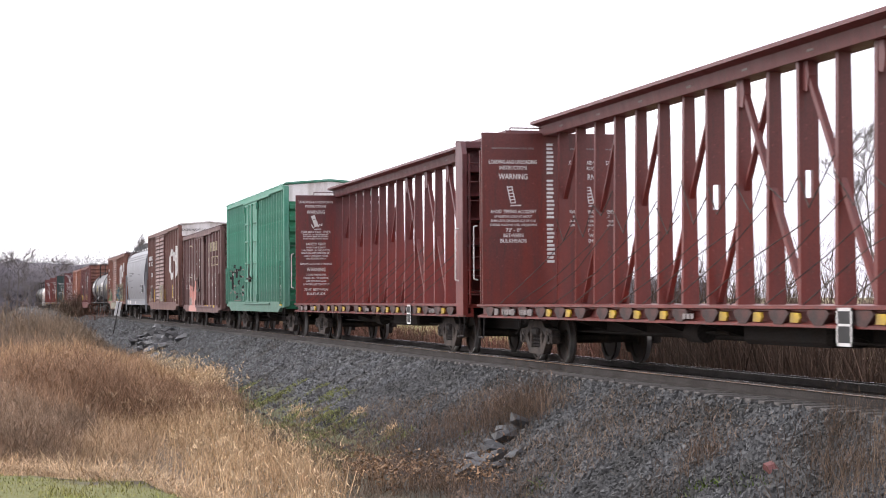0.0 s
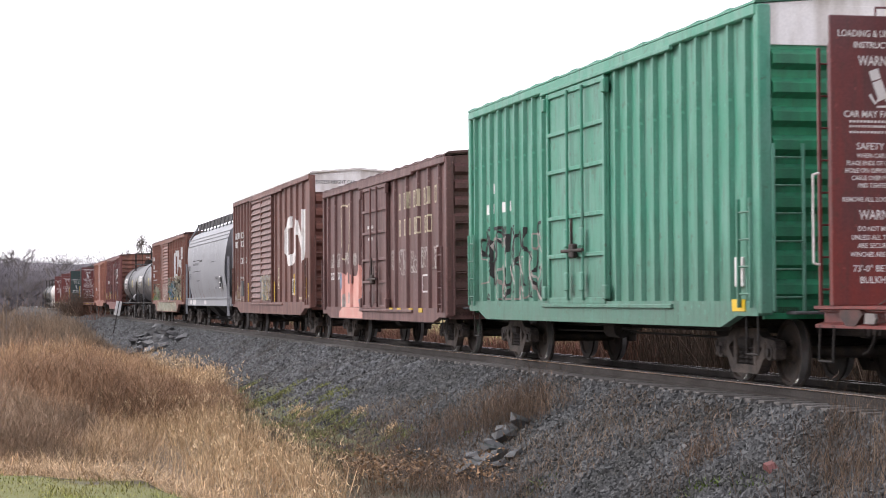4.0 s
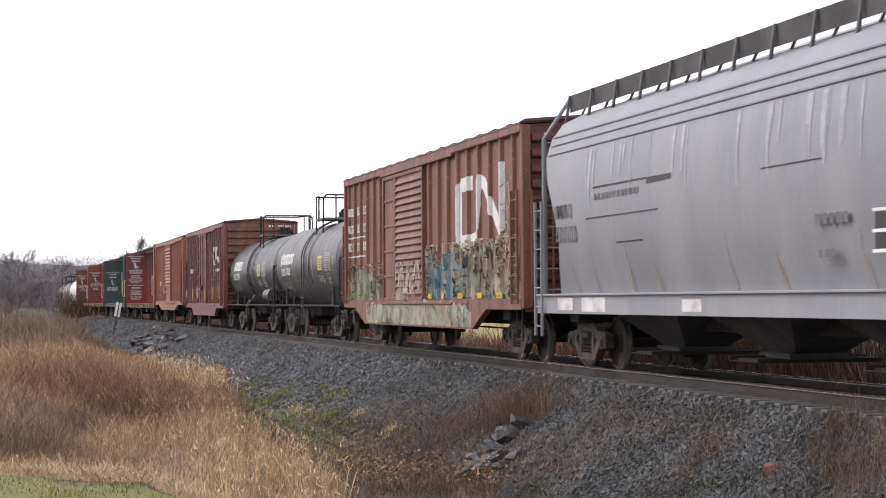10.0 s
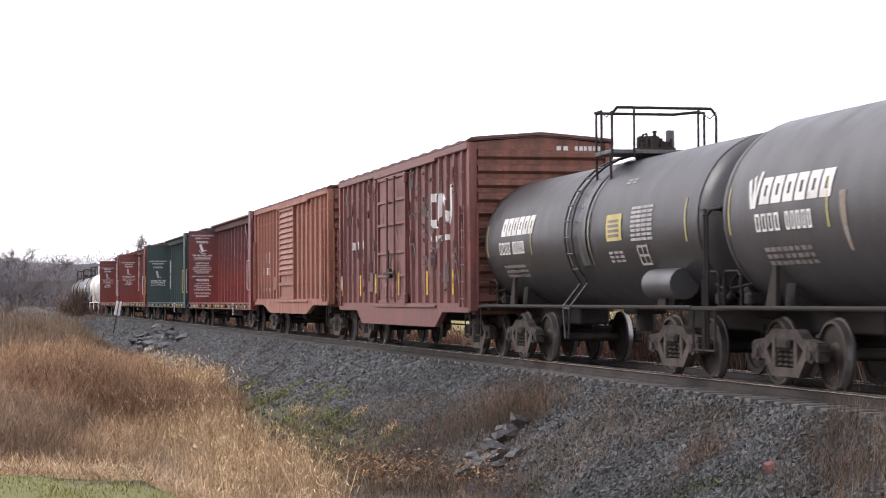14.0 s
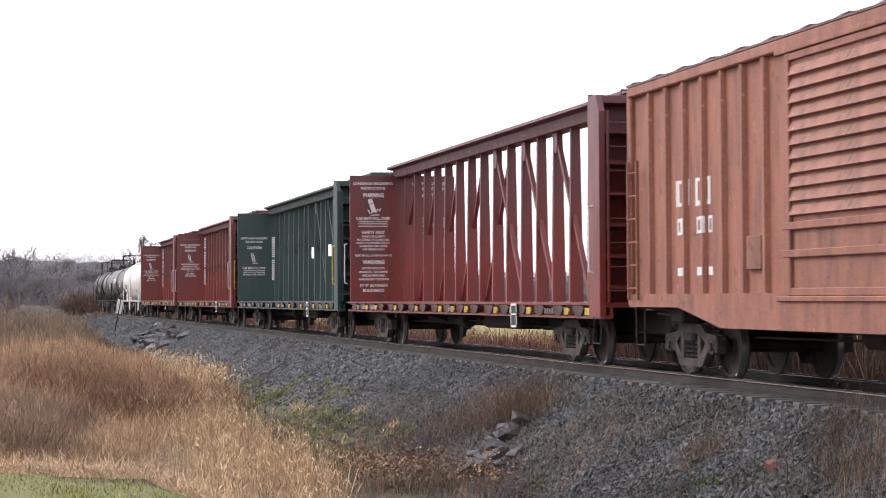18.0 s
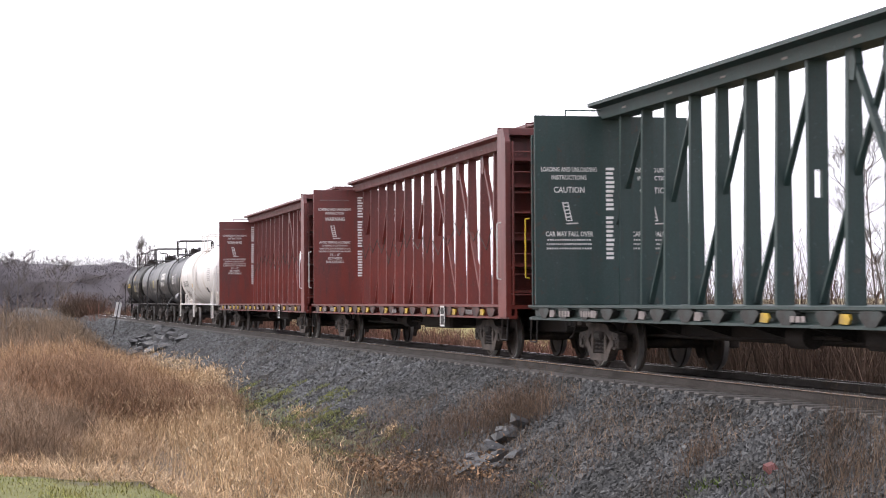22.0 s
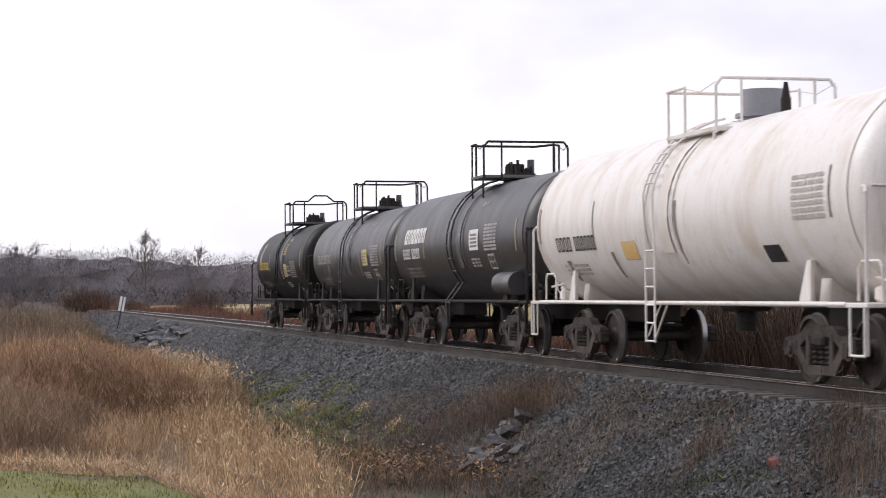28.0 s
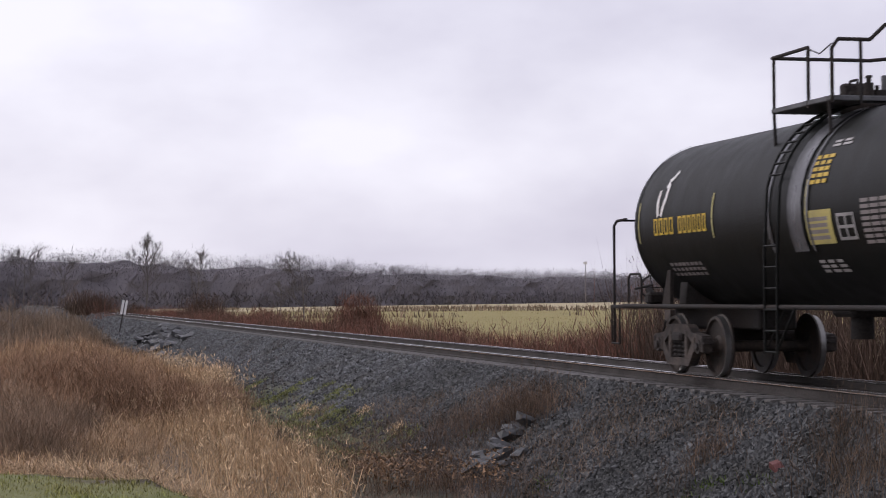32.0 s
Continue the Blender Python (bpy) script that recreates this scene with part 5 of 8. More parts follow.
        return (cyl + 0.66, y, z)
    if dome != "white":
        for i in range(4):
            y0 = -0.78 + i * 0.19
            hb = Shape().add([on_head(y0, zc + 0.62), on_head(y0 + 0.13, zc + 0.62), on_head(y0 + 0.13, zc + 0.77), on_head(y0, zc + 0.77)], [(0, 1, 2, 3)])
            part("letter_bar", hb, mark, car)
    lx = -cyl + 0.75
    if logo == "bold":
        q = Shape()
        for i in range(6):
            flat(q, block(i * 0.385, i * 0.385 + 0.325, 0, 0.36, 0.122, 0.17))
        wrap("letter_bar", q, mark, lx + 0.45, 2.44, "bold slanted white block")
        if seed == 11:
            wrap("emblem", ribbon(ribbon(ribbon(Shape(), [(0.10, -0.04), (0.02, 0.20), (-0.06, 0.36)], 0.09), [(0.14, -0.04), (0.16, 0.24), (0.10, 0.40)], 0.07), [(0.18, -0.04), (0.26, 0.22), (0.30, 0.46)], 0.09), letter_white, lx + 0.10, 2.44, "white leaf-shaped emblem")
        wrap("letter_bar", marks_of(0, 0.85, 4, 0.24), mark, lx + 0.3, 2.08)
        wrap("letter_bar", marks_of(1.0, 1.85, 5, 0.24), mark, lx + 0.3, 2.08)
        wrap("small_print", bars(rows_of(0.1, 1.7, -0.42, -0.12, 3, 8), rng), letter_dull, lx + 0.3, 2.02)
    else:
        if logo == "leaf":
            wrap("emblem", ribbon(ribbon(ribbon(Shape(), [(0.08, 0.0), (0.0, 0.22), (0.0, 0.42)], 0.11), [(0.20, 0.0), (0.32, 0.28), (0.32, 0.46), (0.20, 0.52)], 0.11), [(0.22, 0.56), (0.34, 0.62), (0.42, 0.74)], 0.09), letter_white, lx + 0.2, 2.45)
        for u0, u1, k in ((0, 0.92, 4), (1.08, 2.3, 6)):
            wrap("letter_bar", marks_of(u0, u1, k, 0.26), mark, lx + (0.35 if dome == "white" else 0.1), 1.96 if dome == "white" else 2.16)
        wrap("small_print", bars(rows_of(0.1, 1.5, -0.42, -0.15, 3, 8), rng), letter_soft if dome == "white" else letter_dull, lx + 0.3, 1.9)
    if dome == "white":
        wrap("placard", flat(Shape(), [box_quad(0, 0.7, 0, 0.32)]), placard_orange, -2.0, 1.76, "faded orange patch")
        wrap("data_plate", flat(Shape(), [box_quad(0, 0.55, 0, 0.26)]), letter_black, 3.82, 1.62, "black data plate")
        wrap("data_panel", bars(rows_of(0, 1.0, 0, 0.6, 7, 4), rng, (0.8, 0.94)), letter_soft, 5.05, 2.14)
    else:
        wrap("placard", flat(Shape(), [box_quad(0, 0.78, 0, 0.44)]), placard_yellow if yellow else letter_white, pl, pz, "dull yellow square placard" if yellow else "white square placard")
        wrap("placard_print", bars(rows_of(0.08, 0.7, 0.06, 0.38, 4, 1), rng, (0.9, 0.95)), letter_dull, pl, pz)
        wrap("data_panel", bars(rows_of(0, 1.05, 0, 0.58, 8, 4), rng, (0.8, 0.94)), letter_dull if arch else letter_pale, pl + (1.62 if arch else 1.25), pz - 0.03)
        tx, tz = (pl + 0.92, pz + 0.03) if arch else (pl + 1.45, pz - 0.42)
        wrap("test_panel", flat(Shape(), [box_quad(0, 0.5, 0, 0.04), box_quad(0, 0.5, 0.30, 0.34), box_quad(0, 0.05, 0, 0.34), box_quad(0.45, 0.5, 0, 0.34), box_quad(0.05, 0.45, 0.15, 0.19), box_quad(0.22, 0.27, 0, 0.34)]), letter_pale, tx, tz)
        if arch:
            wrap("small_print", bars(rows_of(0, 0.55, 0, 0.42, 5, 3), rng), letter_yellow, pl + 0.1, 2.62)
        wrap("hazard_diamond", flat(Shape(), [[(0, 0.0), (0.13, 0.17), (0, 0.34), (-0.13, 0.17)]]), letter_white, pl + 2.3, 1.30, "white diamond placard")
        wrap("hazard_label", flat(Shape(), [box_quad(-0.08, 0.08, 0, 0.12)]), letter_white, pl + 2.3, 1.14)
        wrap("small_print", bars(rows_of(0, 0.8, 0, 0.22, 3, 3), rng), letter_pale, pl, pz - 0.35)
        wrap("small_print", bars(rows_of(0, 0.6, 0, 0.12, 2, 2), rng), letter_pale, pl + 0.4, 3.08)
    for x, z, drop, w in {11: ((-2.0, 2.5, 0.75, 0.10), (1.55, 2.75, 0.9, 0.12), (3.4, 1.9, 0.4, 0.06)), 13: ((-2.6, 1.9, 0.5, 0.08), (0.7, 2.6, 1.0, 0.06), (-5.2, 1.8, 0.45, 0.12)), 15: ((2.1, 2.4, 0.7, 0.09), (-3.0, 2.2, 0.5, 0.07))}.get(seed, ()):
        wrap("rust_stain", flat(Shape(), [[(-w * 0.4, -drop), (w * 0.5, -drop), (w, 0), (-w, 0)]]), rust_stain, x, z, "ochre rust streak")
    for x in (-cyl + 0.12, -cyl + 3.35, ladder_x + 0.9, cyl - 0.5):
        arcq = Shape()
        ribbon(arcq, [(0, -0.45), (0, -0.2), (0, 0), (0, 0.2)], 0.05)
        wrap("reflector_strip", arcq, strip_yellow if dome == "black" else letter_dull, x, zc + 0.15, "yellow reflector strip" if dome == "black" else "")
    for d, rz in ((1, 0), (-1, 180)):
        part("coupler", COUPLER, truck_steel, car, "rusty knuckle coupler", pose(d * (h + 0.45), 0, 0, 0, 0, rz))
        part("air_hose", HOSE, under_black, car, "", pose(d * (h + 0.3), d * 0.35, 0, 0, 0, rz))
        truck(car, d * trucks)
    return car


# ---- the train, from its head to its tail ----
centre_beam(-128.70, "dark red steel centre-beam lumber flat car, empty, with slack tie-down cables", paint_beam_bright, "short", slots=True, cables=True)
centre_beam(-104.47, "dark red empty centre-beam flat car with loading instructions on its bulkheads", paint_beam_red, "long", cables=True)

def shifted(shape, du, dv):
    shape.v = [(u + du, v + dv, w) for u, v, w in shape.v]
    return shape


# green boxcar
g_posts = spaced(-7.35, -2.4, 9) + spaced(1.8, 7.3, 10)
green_car = boxcar(-102.34, -86.90, "faded green excess-height boxcar with a plug door and white end band", paint_green, paint_green_end, 5.08, 1.02, 6.0,
                   [(-1.98, 1.35, "plug")], g_posts, (-7.0, -6.4, 6.4, 7.0, 0.80), paint_green, 9, band=0.55, post_w=0.07)
rng = random.Random(3)
for side in (-1, 1):
    painted(green_car, "graffiti", scrawl(rng, -6.9, -2.5, 1.2, 2.6, 46, (0.03, 0.08)), spray["black"], side, 0.0060, "black and white spray scrawl")
    painted(green_car, "graffiti", scrawl(rng, -6.9, -2.5, 1.2, 2.4, 26, (0.03, 0.06)), spray["white"], side, 0.0090, "")
    part("stencil", bars([(-6.6, -5.9, 2.9, 3.1, 2), (-5.4, -4.6, 2.9, 3.1, 2), (-6.4, -5.9, 3.3, 3.5, 2)], rng), letter_white, green_car, "", side_pose(side, 0, 0, 1.506))
    part("placard_board", Shape().box(6.85, 7.15, side * 1.52, side * 1.56, 1.35, 1.75, 0.01), letter_white, green_car)
    part("reflector", Shape().box(6.85, 7.3, side * 1.585, side * 1.60, 1.02, 1.18), reflect_yellow, green_car, "yellow reflector")

# brown boxcar with spaced cream lettering
w_posts = [-7.1, -6.0, -4.75, -3.55, -2.3, 2.35, 3.7, 4.95, 6.05, 7.1]
brown_car = boxcar(-84.70, -69.06, "brown steel boxcar with spaced cream lettering and sprayed graffiti", paint_brown, paint_brown, 4.36, 0.86, 6.2,
                   [(-1.68, 1.5, "plug")], w_posts, (-7.2, -6.6, 6.6, 7.2, 0.68), paint_brown, 9, post_w=0.09)
for side in (-1, 1):
    # letter-sized bars in two rows
    letters(brown_car, [(2.1, 7.05, 3.38, 3.78, 9), (2.65, 6.6, 2.74, 3.14, 7)], letter_cream, side, random.Random(5), fill=(0.28, 0.33))
    shield = ribbon(Shape(), [(-5.3, 3.85), (-5.0, 3.78), (-4.65, 3.86), (-4.3, 3.80), (-3.98, 3.88), (-4.02, 3.2), (-4.05, 2.75), (-4.3, 2.45), (-4.65, 2.32), (-5.0, 2.48), (-5.25, 2.8), (-5.22, 3.3), (-5.3, 3.85)], 0.045)
    painted(brown_car, "shield_outline", shield, letter_cream, side, 0.006, "cream outline of a shield")
    painted(brown_car, "graffiti", swathe(rng, -5.35, -1.72, 1.0, 2.12, 0.3), spray["pink"], side, 0.0065, "large pink spray-painted piece")
    painted(brown_car, "graffiti", blobs(rng, -5.2, -1.9, 1.0, 1.4, 5, (0.08, 0.2)), spray["white"], side, 0.0090, "")
    painted(brown_car, "graffiti", blobs(rng, -5.45, -5.0, 1.5, 2.0, 5, (0.12, 0.22)), spray["blue"], side, 0.0110, "")
    painted(brown_car, "graffiti", blobs(rng, -2.6, -1.8, 1.0, 1.35, 4, (0.08, 0.16)), spray["blue"], side, 0.0110, "")
    part("graffiti", swathe(rng, -5.2, -1.72, 0.70, 1.0, 0.05), spray["pink"], brown_car, "", side_pose(side, 0, 0, 1.589))
    for x0, x1, z0, z1 in ((-6.95, -6.4, 2.1, 2.6), (-5.9, -5.4, 2.1, 2.6), (-4.6, -4.1, 2.15, 2.6), (-3.4, -2.9, 2.1, 2.55), (-2.2, -1.85, 2.1, 2.6), (1.75, 2.2, 1.9, 2.5), (2.65, 3.4, 1.75, 2.5), (3.95, 4.75, 1.8, 2.45), (5.1, 5.9, 1.9, 2.5), (6.2, 6.95, 1.85, 2.5)):
        painted(brown_car, "graffiti", scrawl(rng, x0, x1, z0 + 0.05, z1 - 0.1, 13, (0.022, 0.05)), spray["white"], side, 0.0075, "white spray tag")
    letters(brown_car, [(-6.9, -6.3, 1.78, 1.98, 2), (-5.8, -5.3, 1.78, 1.98, 2)], letter_white, side, rng)
    part("placard_board", Shape().box(-4.0, -3.4, side * 1.51, side * 1.56, 1.65, 2.05, 0.01), paint_brown, brown_car)
    part("data_box", flat(Shape(), [box_quad(5.2, 5.85, 1.74, 1.78), box_quad(5.2, 5.85, 1.36, 1.40), box_quad(5.2, 5.25, 1.36, 1.78), box_quad(5.8, 5.85, 1.36, 1.78)]), letter_white, brown_car, "", side_pose(side, 0, 0, 1.508))
    for x in (2.0, 2.95, 4.3, 5.35):
        part("reflector", Shape().box(x - 0.2, x + 0.2, side * 1.588, side * 1.60, 0.90, 1.0), letter_yellow, brown_car, "dull yellow reflector")
    part("door_stencil", bars([(-1.1, -0.3, 3.05, 3.13, 5), (-1.1, -0.3, 2.9, 2.98, 5), (-1.0, -0.4, 2.75, 2.83, 4)], rng), letter_white, brown_car, "", side_pose(side, 0, 0, 1.560))

# tall brown boxcar with louvred double doors
n_posts = [-8.7, -7.9, -7.0, -6.1, -5.2, -4.4, 1.9, 3.05, 4.2, 5.4, 6.6, 7.8]
tall_car = boxcar(-66.54, -47.89, "tall brown boxcar with louvred double doors and white emblem", paint_tall, paint_end, 5.10, 1.0, 6.85,
                  [(-3.9, -1.36, "louvred"), (-1.33, 1.32, "louvred")], n_posts, (-8.2, -7.3, 7.6, 8.4, 0.72), paint_white, 8, band=0.55, post_w=0.11)
for side in (-1, 1):
    painted(tall_car, "emblem", shifted(noodle(3.9, 1.62, 0.37), 4.25, 2.33), letter_white, side, 0.007, "large white rounded band emblem")
    letters(tall_car, [(-8.65, -7.75, 3.62, 3.86, 3), (-7.55, -6.7, 3.62, 3.86, 3), (-6.5, -6.0, 3.62, 3.86, 2), (-8.65, -7.75, 3.28, 3.52, 3), (-7.55, -6.7, 3.28, 3.52, 3), (-6.5, -6.0, 3.28, 3.52, 2),
                            (-8.5, -8.0, 2.62, 2.86, 2), (-7.55, -6.8, 2.62, 2.86, 3), (-6.5, -5.75, 2.62, 2.86, 3)], letter_white, side, rng)
    painted(tall_car, "graffiti", swathe(rng, -8.8, -6.2, 1.14, 2.15, 0.6), spray["faint"], side, 0.0060, "washed-out pale graffiti")
    painted(tall_car, "graffiti", blobs(rng, -8.7, -6.9, 1.16, 1.9, 14, (0.10, 0.28)), spray["sand"], side, 0.0085, "yellow and white sprayed patch")
    painted(tall_car, "graffiti", blobs(rng, -8.6, -7.0, 1.16, 1.8, 7, (0.08, 0.2)), spray["yellow"], side, 0.0125, "")
    painted(tall_car, "graffiti", scrawl(rng, -8.6, -6.4, 1.2, 2.1, 24, (0.02, 0.05)), spray["white"], side, 0.0160, "")
    part("placard_board", Shape().box(-6.75, -6.1, side * 1.58, side * 1.60, 1.35, 1.95, 0.01), chute_grey, tall_car, "dark square placard board")
    for colour, n, w, off in (("faint", 46, (0.04, 0.11), 0), ("white", 34, (0.02, 0.05), 0.016), ("yellow", 14, (0.02, 0.05), 0.026), ("teal", 14, (0.02, 0.05), 0.032)):
        part("graffiti", scrawl(rng, -1.2, 1.2, 1.22, 2.05, n, w), spray[colour], tall_car, "white and yellow spray scrawl on the door", side_pose(side, 0, 0, 1.612 + off))
    painted(tall_car, "graffiti", scrawl(rng, 2.2, 3.0, 1.6, 2.3, 9, (0.03, 0.06)), letter_cream, side, 0.0070, "")
    painted(tall_car, "graffiti", scrawl(rng, -4.9, -4.5, 1.4, 2.4, 9, (0.03, 0.06)), spray["white"], side, 0.0070, "")
    part("data_plate", Shape().box(5.55, 6.1, side * 1.5, side * 1.515, 1.42, 1.85), letter_black, tall_car, "black data plate with a white border")
    part("plate_border", flat(Shape(), [box_quad(5.5, 6.15, 1.84, 1.9), box_quad(5.5, 6.15, 1.37, 1.43), box_quad(5.5, 5.57, 1.37, 1.9), box_quad(6.08, 6.15, 1.37, 1.9), box_quad(5.8, 5.85, 1.4, 1.9)]), letter_white, tall_car, "", side_pose(side, 0, 0, 1.52))
    for x, z in ((8.75, 1.55), (2.05, 1.5), (6.4, 1.7), (-4.75, 1.5), (-9.1, 1.7)):
        part("reflector", Shape().box(x - 0.06, x + 0.06, side * 1.59, side * 1.605, z - 0.35, z + 0.35, 0.005), reflect_yellow, tall_car, "yellow reflector strip")
    part("stencil", bars([(6.8, 7.6, 1.22, 1.3, 2), (8.1, 8.9, 1.30, 1.36, 1), (8.1, 8.9, 1.42, 1.46, 1)], rng), letter_cream, tall_car, "", side_pose(side, 0, 0, 1.507))
part("end_lettering", words("EXCESS HEIGHT CAR", 1.25, 0.11), letter_black, tall_car, "", pose(9.325 + 0.03, -0.75, 4.86, 90, 0, 90))

hopper(-46.35, -29.10)

# rusty boxcar with a deep side sill and graffiti
c_posts = [-8.65, -7.8, -6.95, -6.05, -5.15, -4.3, 1.3, 2.2, 3.1, 4.0, 4.9, 5.8, 6.7, 7.6, 8.5]
rusty_car = boxcar(-28.31, -9.96, "rusty brown boxcar covered low down in graffiti, with white emblem", paint_rust, paint_end, 4.53, 1.08, 7.0,
                   [(-3.75, -2.32, "plain"), (-2.28, 0.80, "louvred")], c_posts, (-7.6, -6.2, 5.35, 6.5, 0.60), paint_brown, 11, post_w=0.09, ladders=6)
for side in (-1, 1):
    painted(rusty_car, "emblem", shifted(noodle(3.8, 1.52, 0.30), 3.95, 2.28), letter_white, side, 0.007, "large white rounded band emblem")
    letters(rusty_car, [(-8.6, -7.85, 3.52, 3.74, 3), (-7.6, -7.0, 3.52, 3.74, 3), (-6.75, -6.3, 3.52, 3.74, 2), (-8.6, -7.85, 3.05, 3.27, 3), (-7.6, -7.0, 3.05, 3.27, 3), (-6.75, -6.3, 3.05, 3.27, 2),
                            (-8.6, -6.3, 2.90, 2.94, 3), (-8.6, -7.95, 2.55, 2.78, 2), (-7.6, -7.0, 2.55, 2.78, 3), (-6.75, -6.2, 2.55, 2.78, 3), (-8.6, -6.3, 2.38, 2.42, 3)], letter_white, side, rng)
    for colour, x0, x1, z1, order in (("sand", -8.95, -5.6, 2.0, 0), ("leafgrey", -8.0, -4.2, 2.05, 1), ("orange", -8.95, -7.9, 1.75, 2), ("green", -8.6, -7.2, 1.55, 3),
                                   ("paleblue", 0.95, 4.3, 2.28, 0), ("leafgrey", 3.7, 7.2, 2.42, 1), ("sand", 5.6, 8.98, 2.4, 2), ("cream", 4.6, 8.98, 1.75, 3), ("blue", 1.6, 2.5, 1.9, 4), ("blue", 3.0, 3.6, 1.95, 4)):
        painted(rusty_car, "graffiti", swathe(rng, x0, x1, 1.22, z1, 0.5, 0.07), spray[colour], side, 0.005 + 0.003 * order, "weathered multicoloured graffiti")
    for colour, x0, x1, z0, z1, n, w, lift in (("cream", 1.0, 8.9, 1.25, 2.45, 120, (0.02, 0.05), 0.022), ("leafgrey", 1.0, 8.9, 1.25, 2.4, 70, (0.03, 0.07), 0.050), ("teal", 1.0, 5.2, 1.25, 2.2, 26, (0.015, 0.04), 0.068),
                                               ("shade", 1.0, 8.9, 1.25, 2.3, 60, (0.012, 0.03), 0.080), ("cream", -8.9, -3.9, 1.25, 2.15, 50, (0.015, 0.04), 0.022), ("shade", -8.9, -3.9, 1.25, 2.15, 34, (0.012, 0.03), 0.040), ("green", -8.9, -5.0, 1.25, 1.9, 12, (0.02, 0.05), 0.055)):
        painted(rusty_car, "graffiti", scrawl(rng, x0, x1, z0, z1, n, w), spray[colour], side, lift, "thin pale graffiti outlines")
    for x in (1.5, 2.9, 4.4, 6.0, 7.6, -2.0):
        part("reflector", Shape().box(x - 0.22, x + 0.22, side * 1.588, side * 1.60, 1.24, 1.36), letter_yellow, rusty_car, "dull yellow reflector")
    part("graffiti", scrawl(rng, -2.1, 0.7, 1.25, 2.1, 46, (0.03, 0.08)), spray["faint"], rusty_car, "", side_pose(side, 0, 0, 1.61))
    part("graffiti", swathe(rng, -6.0, 5.3, 0.64, 1.24, 0.2, 0.08), spray["leafgrey"], rusty_car, "", side_pose(side, 0, 0, 1.588))
    part("graffiti", scrawl(rng, -5.9, 5.2, 0.66, 1.15, 70, (0.02, 0.06)), spray["cream"], rusty_car, "", side_pose(side, 0, 0, 1.590))
    part("graffiti", scrawl(rng, -5.9, 5.2, 0.66, 1.15, 36, (0.015, 0.04)), spray["shade"], rusty_car, "", side_pose(side, 0, 0, 1.612))
    painted(rusty_car, "graffiti", scrawl(rng, 7.6, 8.5, 2.5, 3.6, 12, (0.02, 0.04)), spray["white"], side, 0.0070, "")

tank_car(-1.60, 13.2, tank_grey, "grey-black steel tank car with white letter-shaped blocks and yellow placard", R=1.37, zc=2.37, trucks=4.5, logo="bold", ladder_x=0.15, stand=(-0.05, 1.35), cut=0.8, pl=2.6, seed=11)
tank_car(11.55, 13.3, tank_black, "black steel tank car with white letter-shaped blocks and yellow placard", R=1.32, zc=2.34, trucks=4.35, logo="bold", ladder_x=-0.05, stand=(0.15, 1.08), loops=True, pl=1.85, seed=12)

# maroon boxcar with plug door
e_posts = [-6.9, -6.2, -5.5, -4.7, -3.95, -3.2, -2.5, 1.9, 2.6, 3.35, 4.1, 4.8, 5.5, 6.2, 6.9]
maroon_car = boxcar(18.12, 33.15, "maroon steel boxcar with scuffed plug door, white emblem and ribbed end", paint_maroon, paint_rust, 4.50, 0.98, 6.2,
                    [(-2.0, 1.38, "plug")], e_posts, (-4.9, -4.2, 4.4, 5.1, 0.58), paint_brown, 11, post_w=0.085, ladders=6)
for side in (-1, 1):
    painted(maroon_car, "emblem", shifted(noodle(1.9, 0.78, 0.19), 3.9, 2.80), letter_white, side, 0.007, "white rounded band emblem")
    painted(maroon_car, "scuff", blobs(rng, -6.9, 6.9, 1.3, 4.2, 110, (0.04, 0.15)), scuff_maroon, side, 0.0055, "dull mauve scuffs and scrapes")
    painted(maroon_car, "scuff", scrawl(rng, 1.5, 6.9, 1.4, 4.2, 40, (0.02, 0.05)), letter_dull, side, 0.035)
    part("scuff", blobs(rng, -1.9, 1.3, 1.3, 4.0, 40, (0.04, 0.16)), scuff_maroon, maroon_car, "", side_pose(side, 0, 0, 1.559))
    letters(maroon_car, [(-5.9, -5.35, 2.55, 2.76, 2), (-5.1, -4.6, 2.55, 2.76, 3), (-4.35, -3.85, 2.55, 2.76, 3), (3.9, 5.7, 2.5, 2.62, 6)], letter_white, side, rng)
    for x in (-6.95, -4.3, -2.2, 0.6, 3.7, 6.2):
        part("reflector", Shape().box(x - 0.05, x + 0.05, side * 1.59, side * 1.605, 1.3, 1.85, 0.005), reflect_yellow, maroon_car, "yellow reflector strip")
    part("placard_board", Shape().box(-7.15, -6.85, side * 1.6, side * 1.63, 1.45, 1.85, 0.01), letter_cream, maroon_car)
    part("placard_board", Shape().box(-3.2, -2.75, side * 1.51, side * 1.57, 1.4, 1.9, 0.01), paint_brown, maroon_car)
letters(maroon_car, [(0.35, 0.65, 4.30, 4.42, 2), (0.75, 1.35, 4.30, 4.42, 6)], letter_white, pose(7.53, 0, 0, 90, 0, 90), rng)

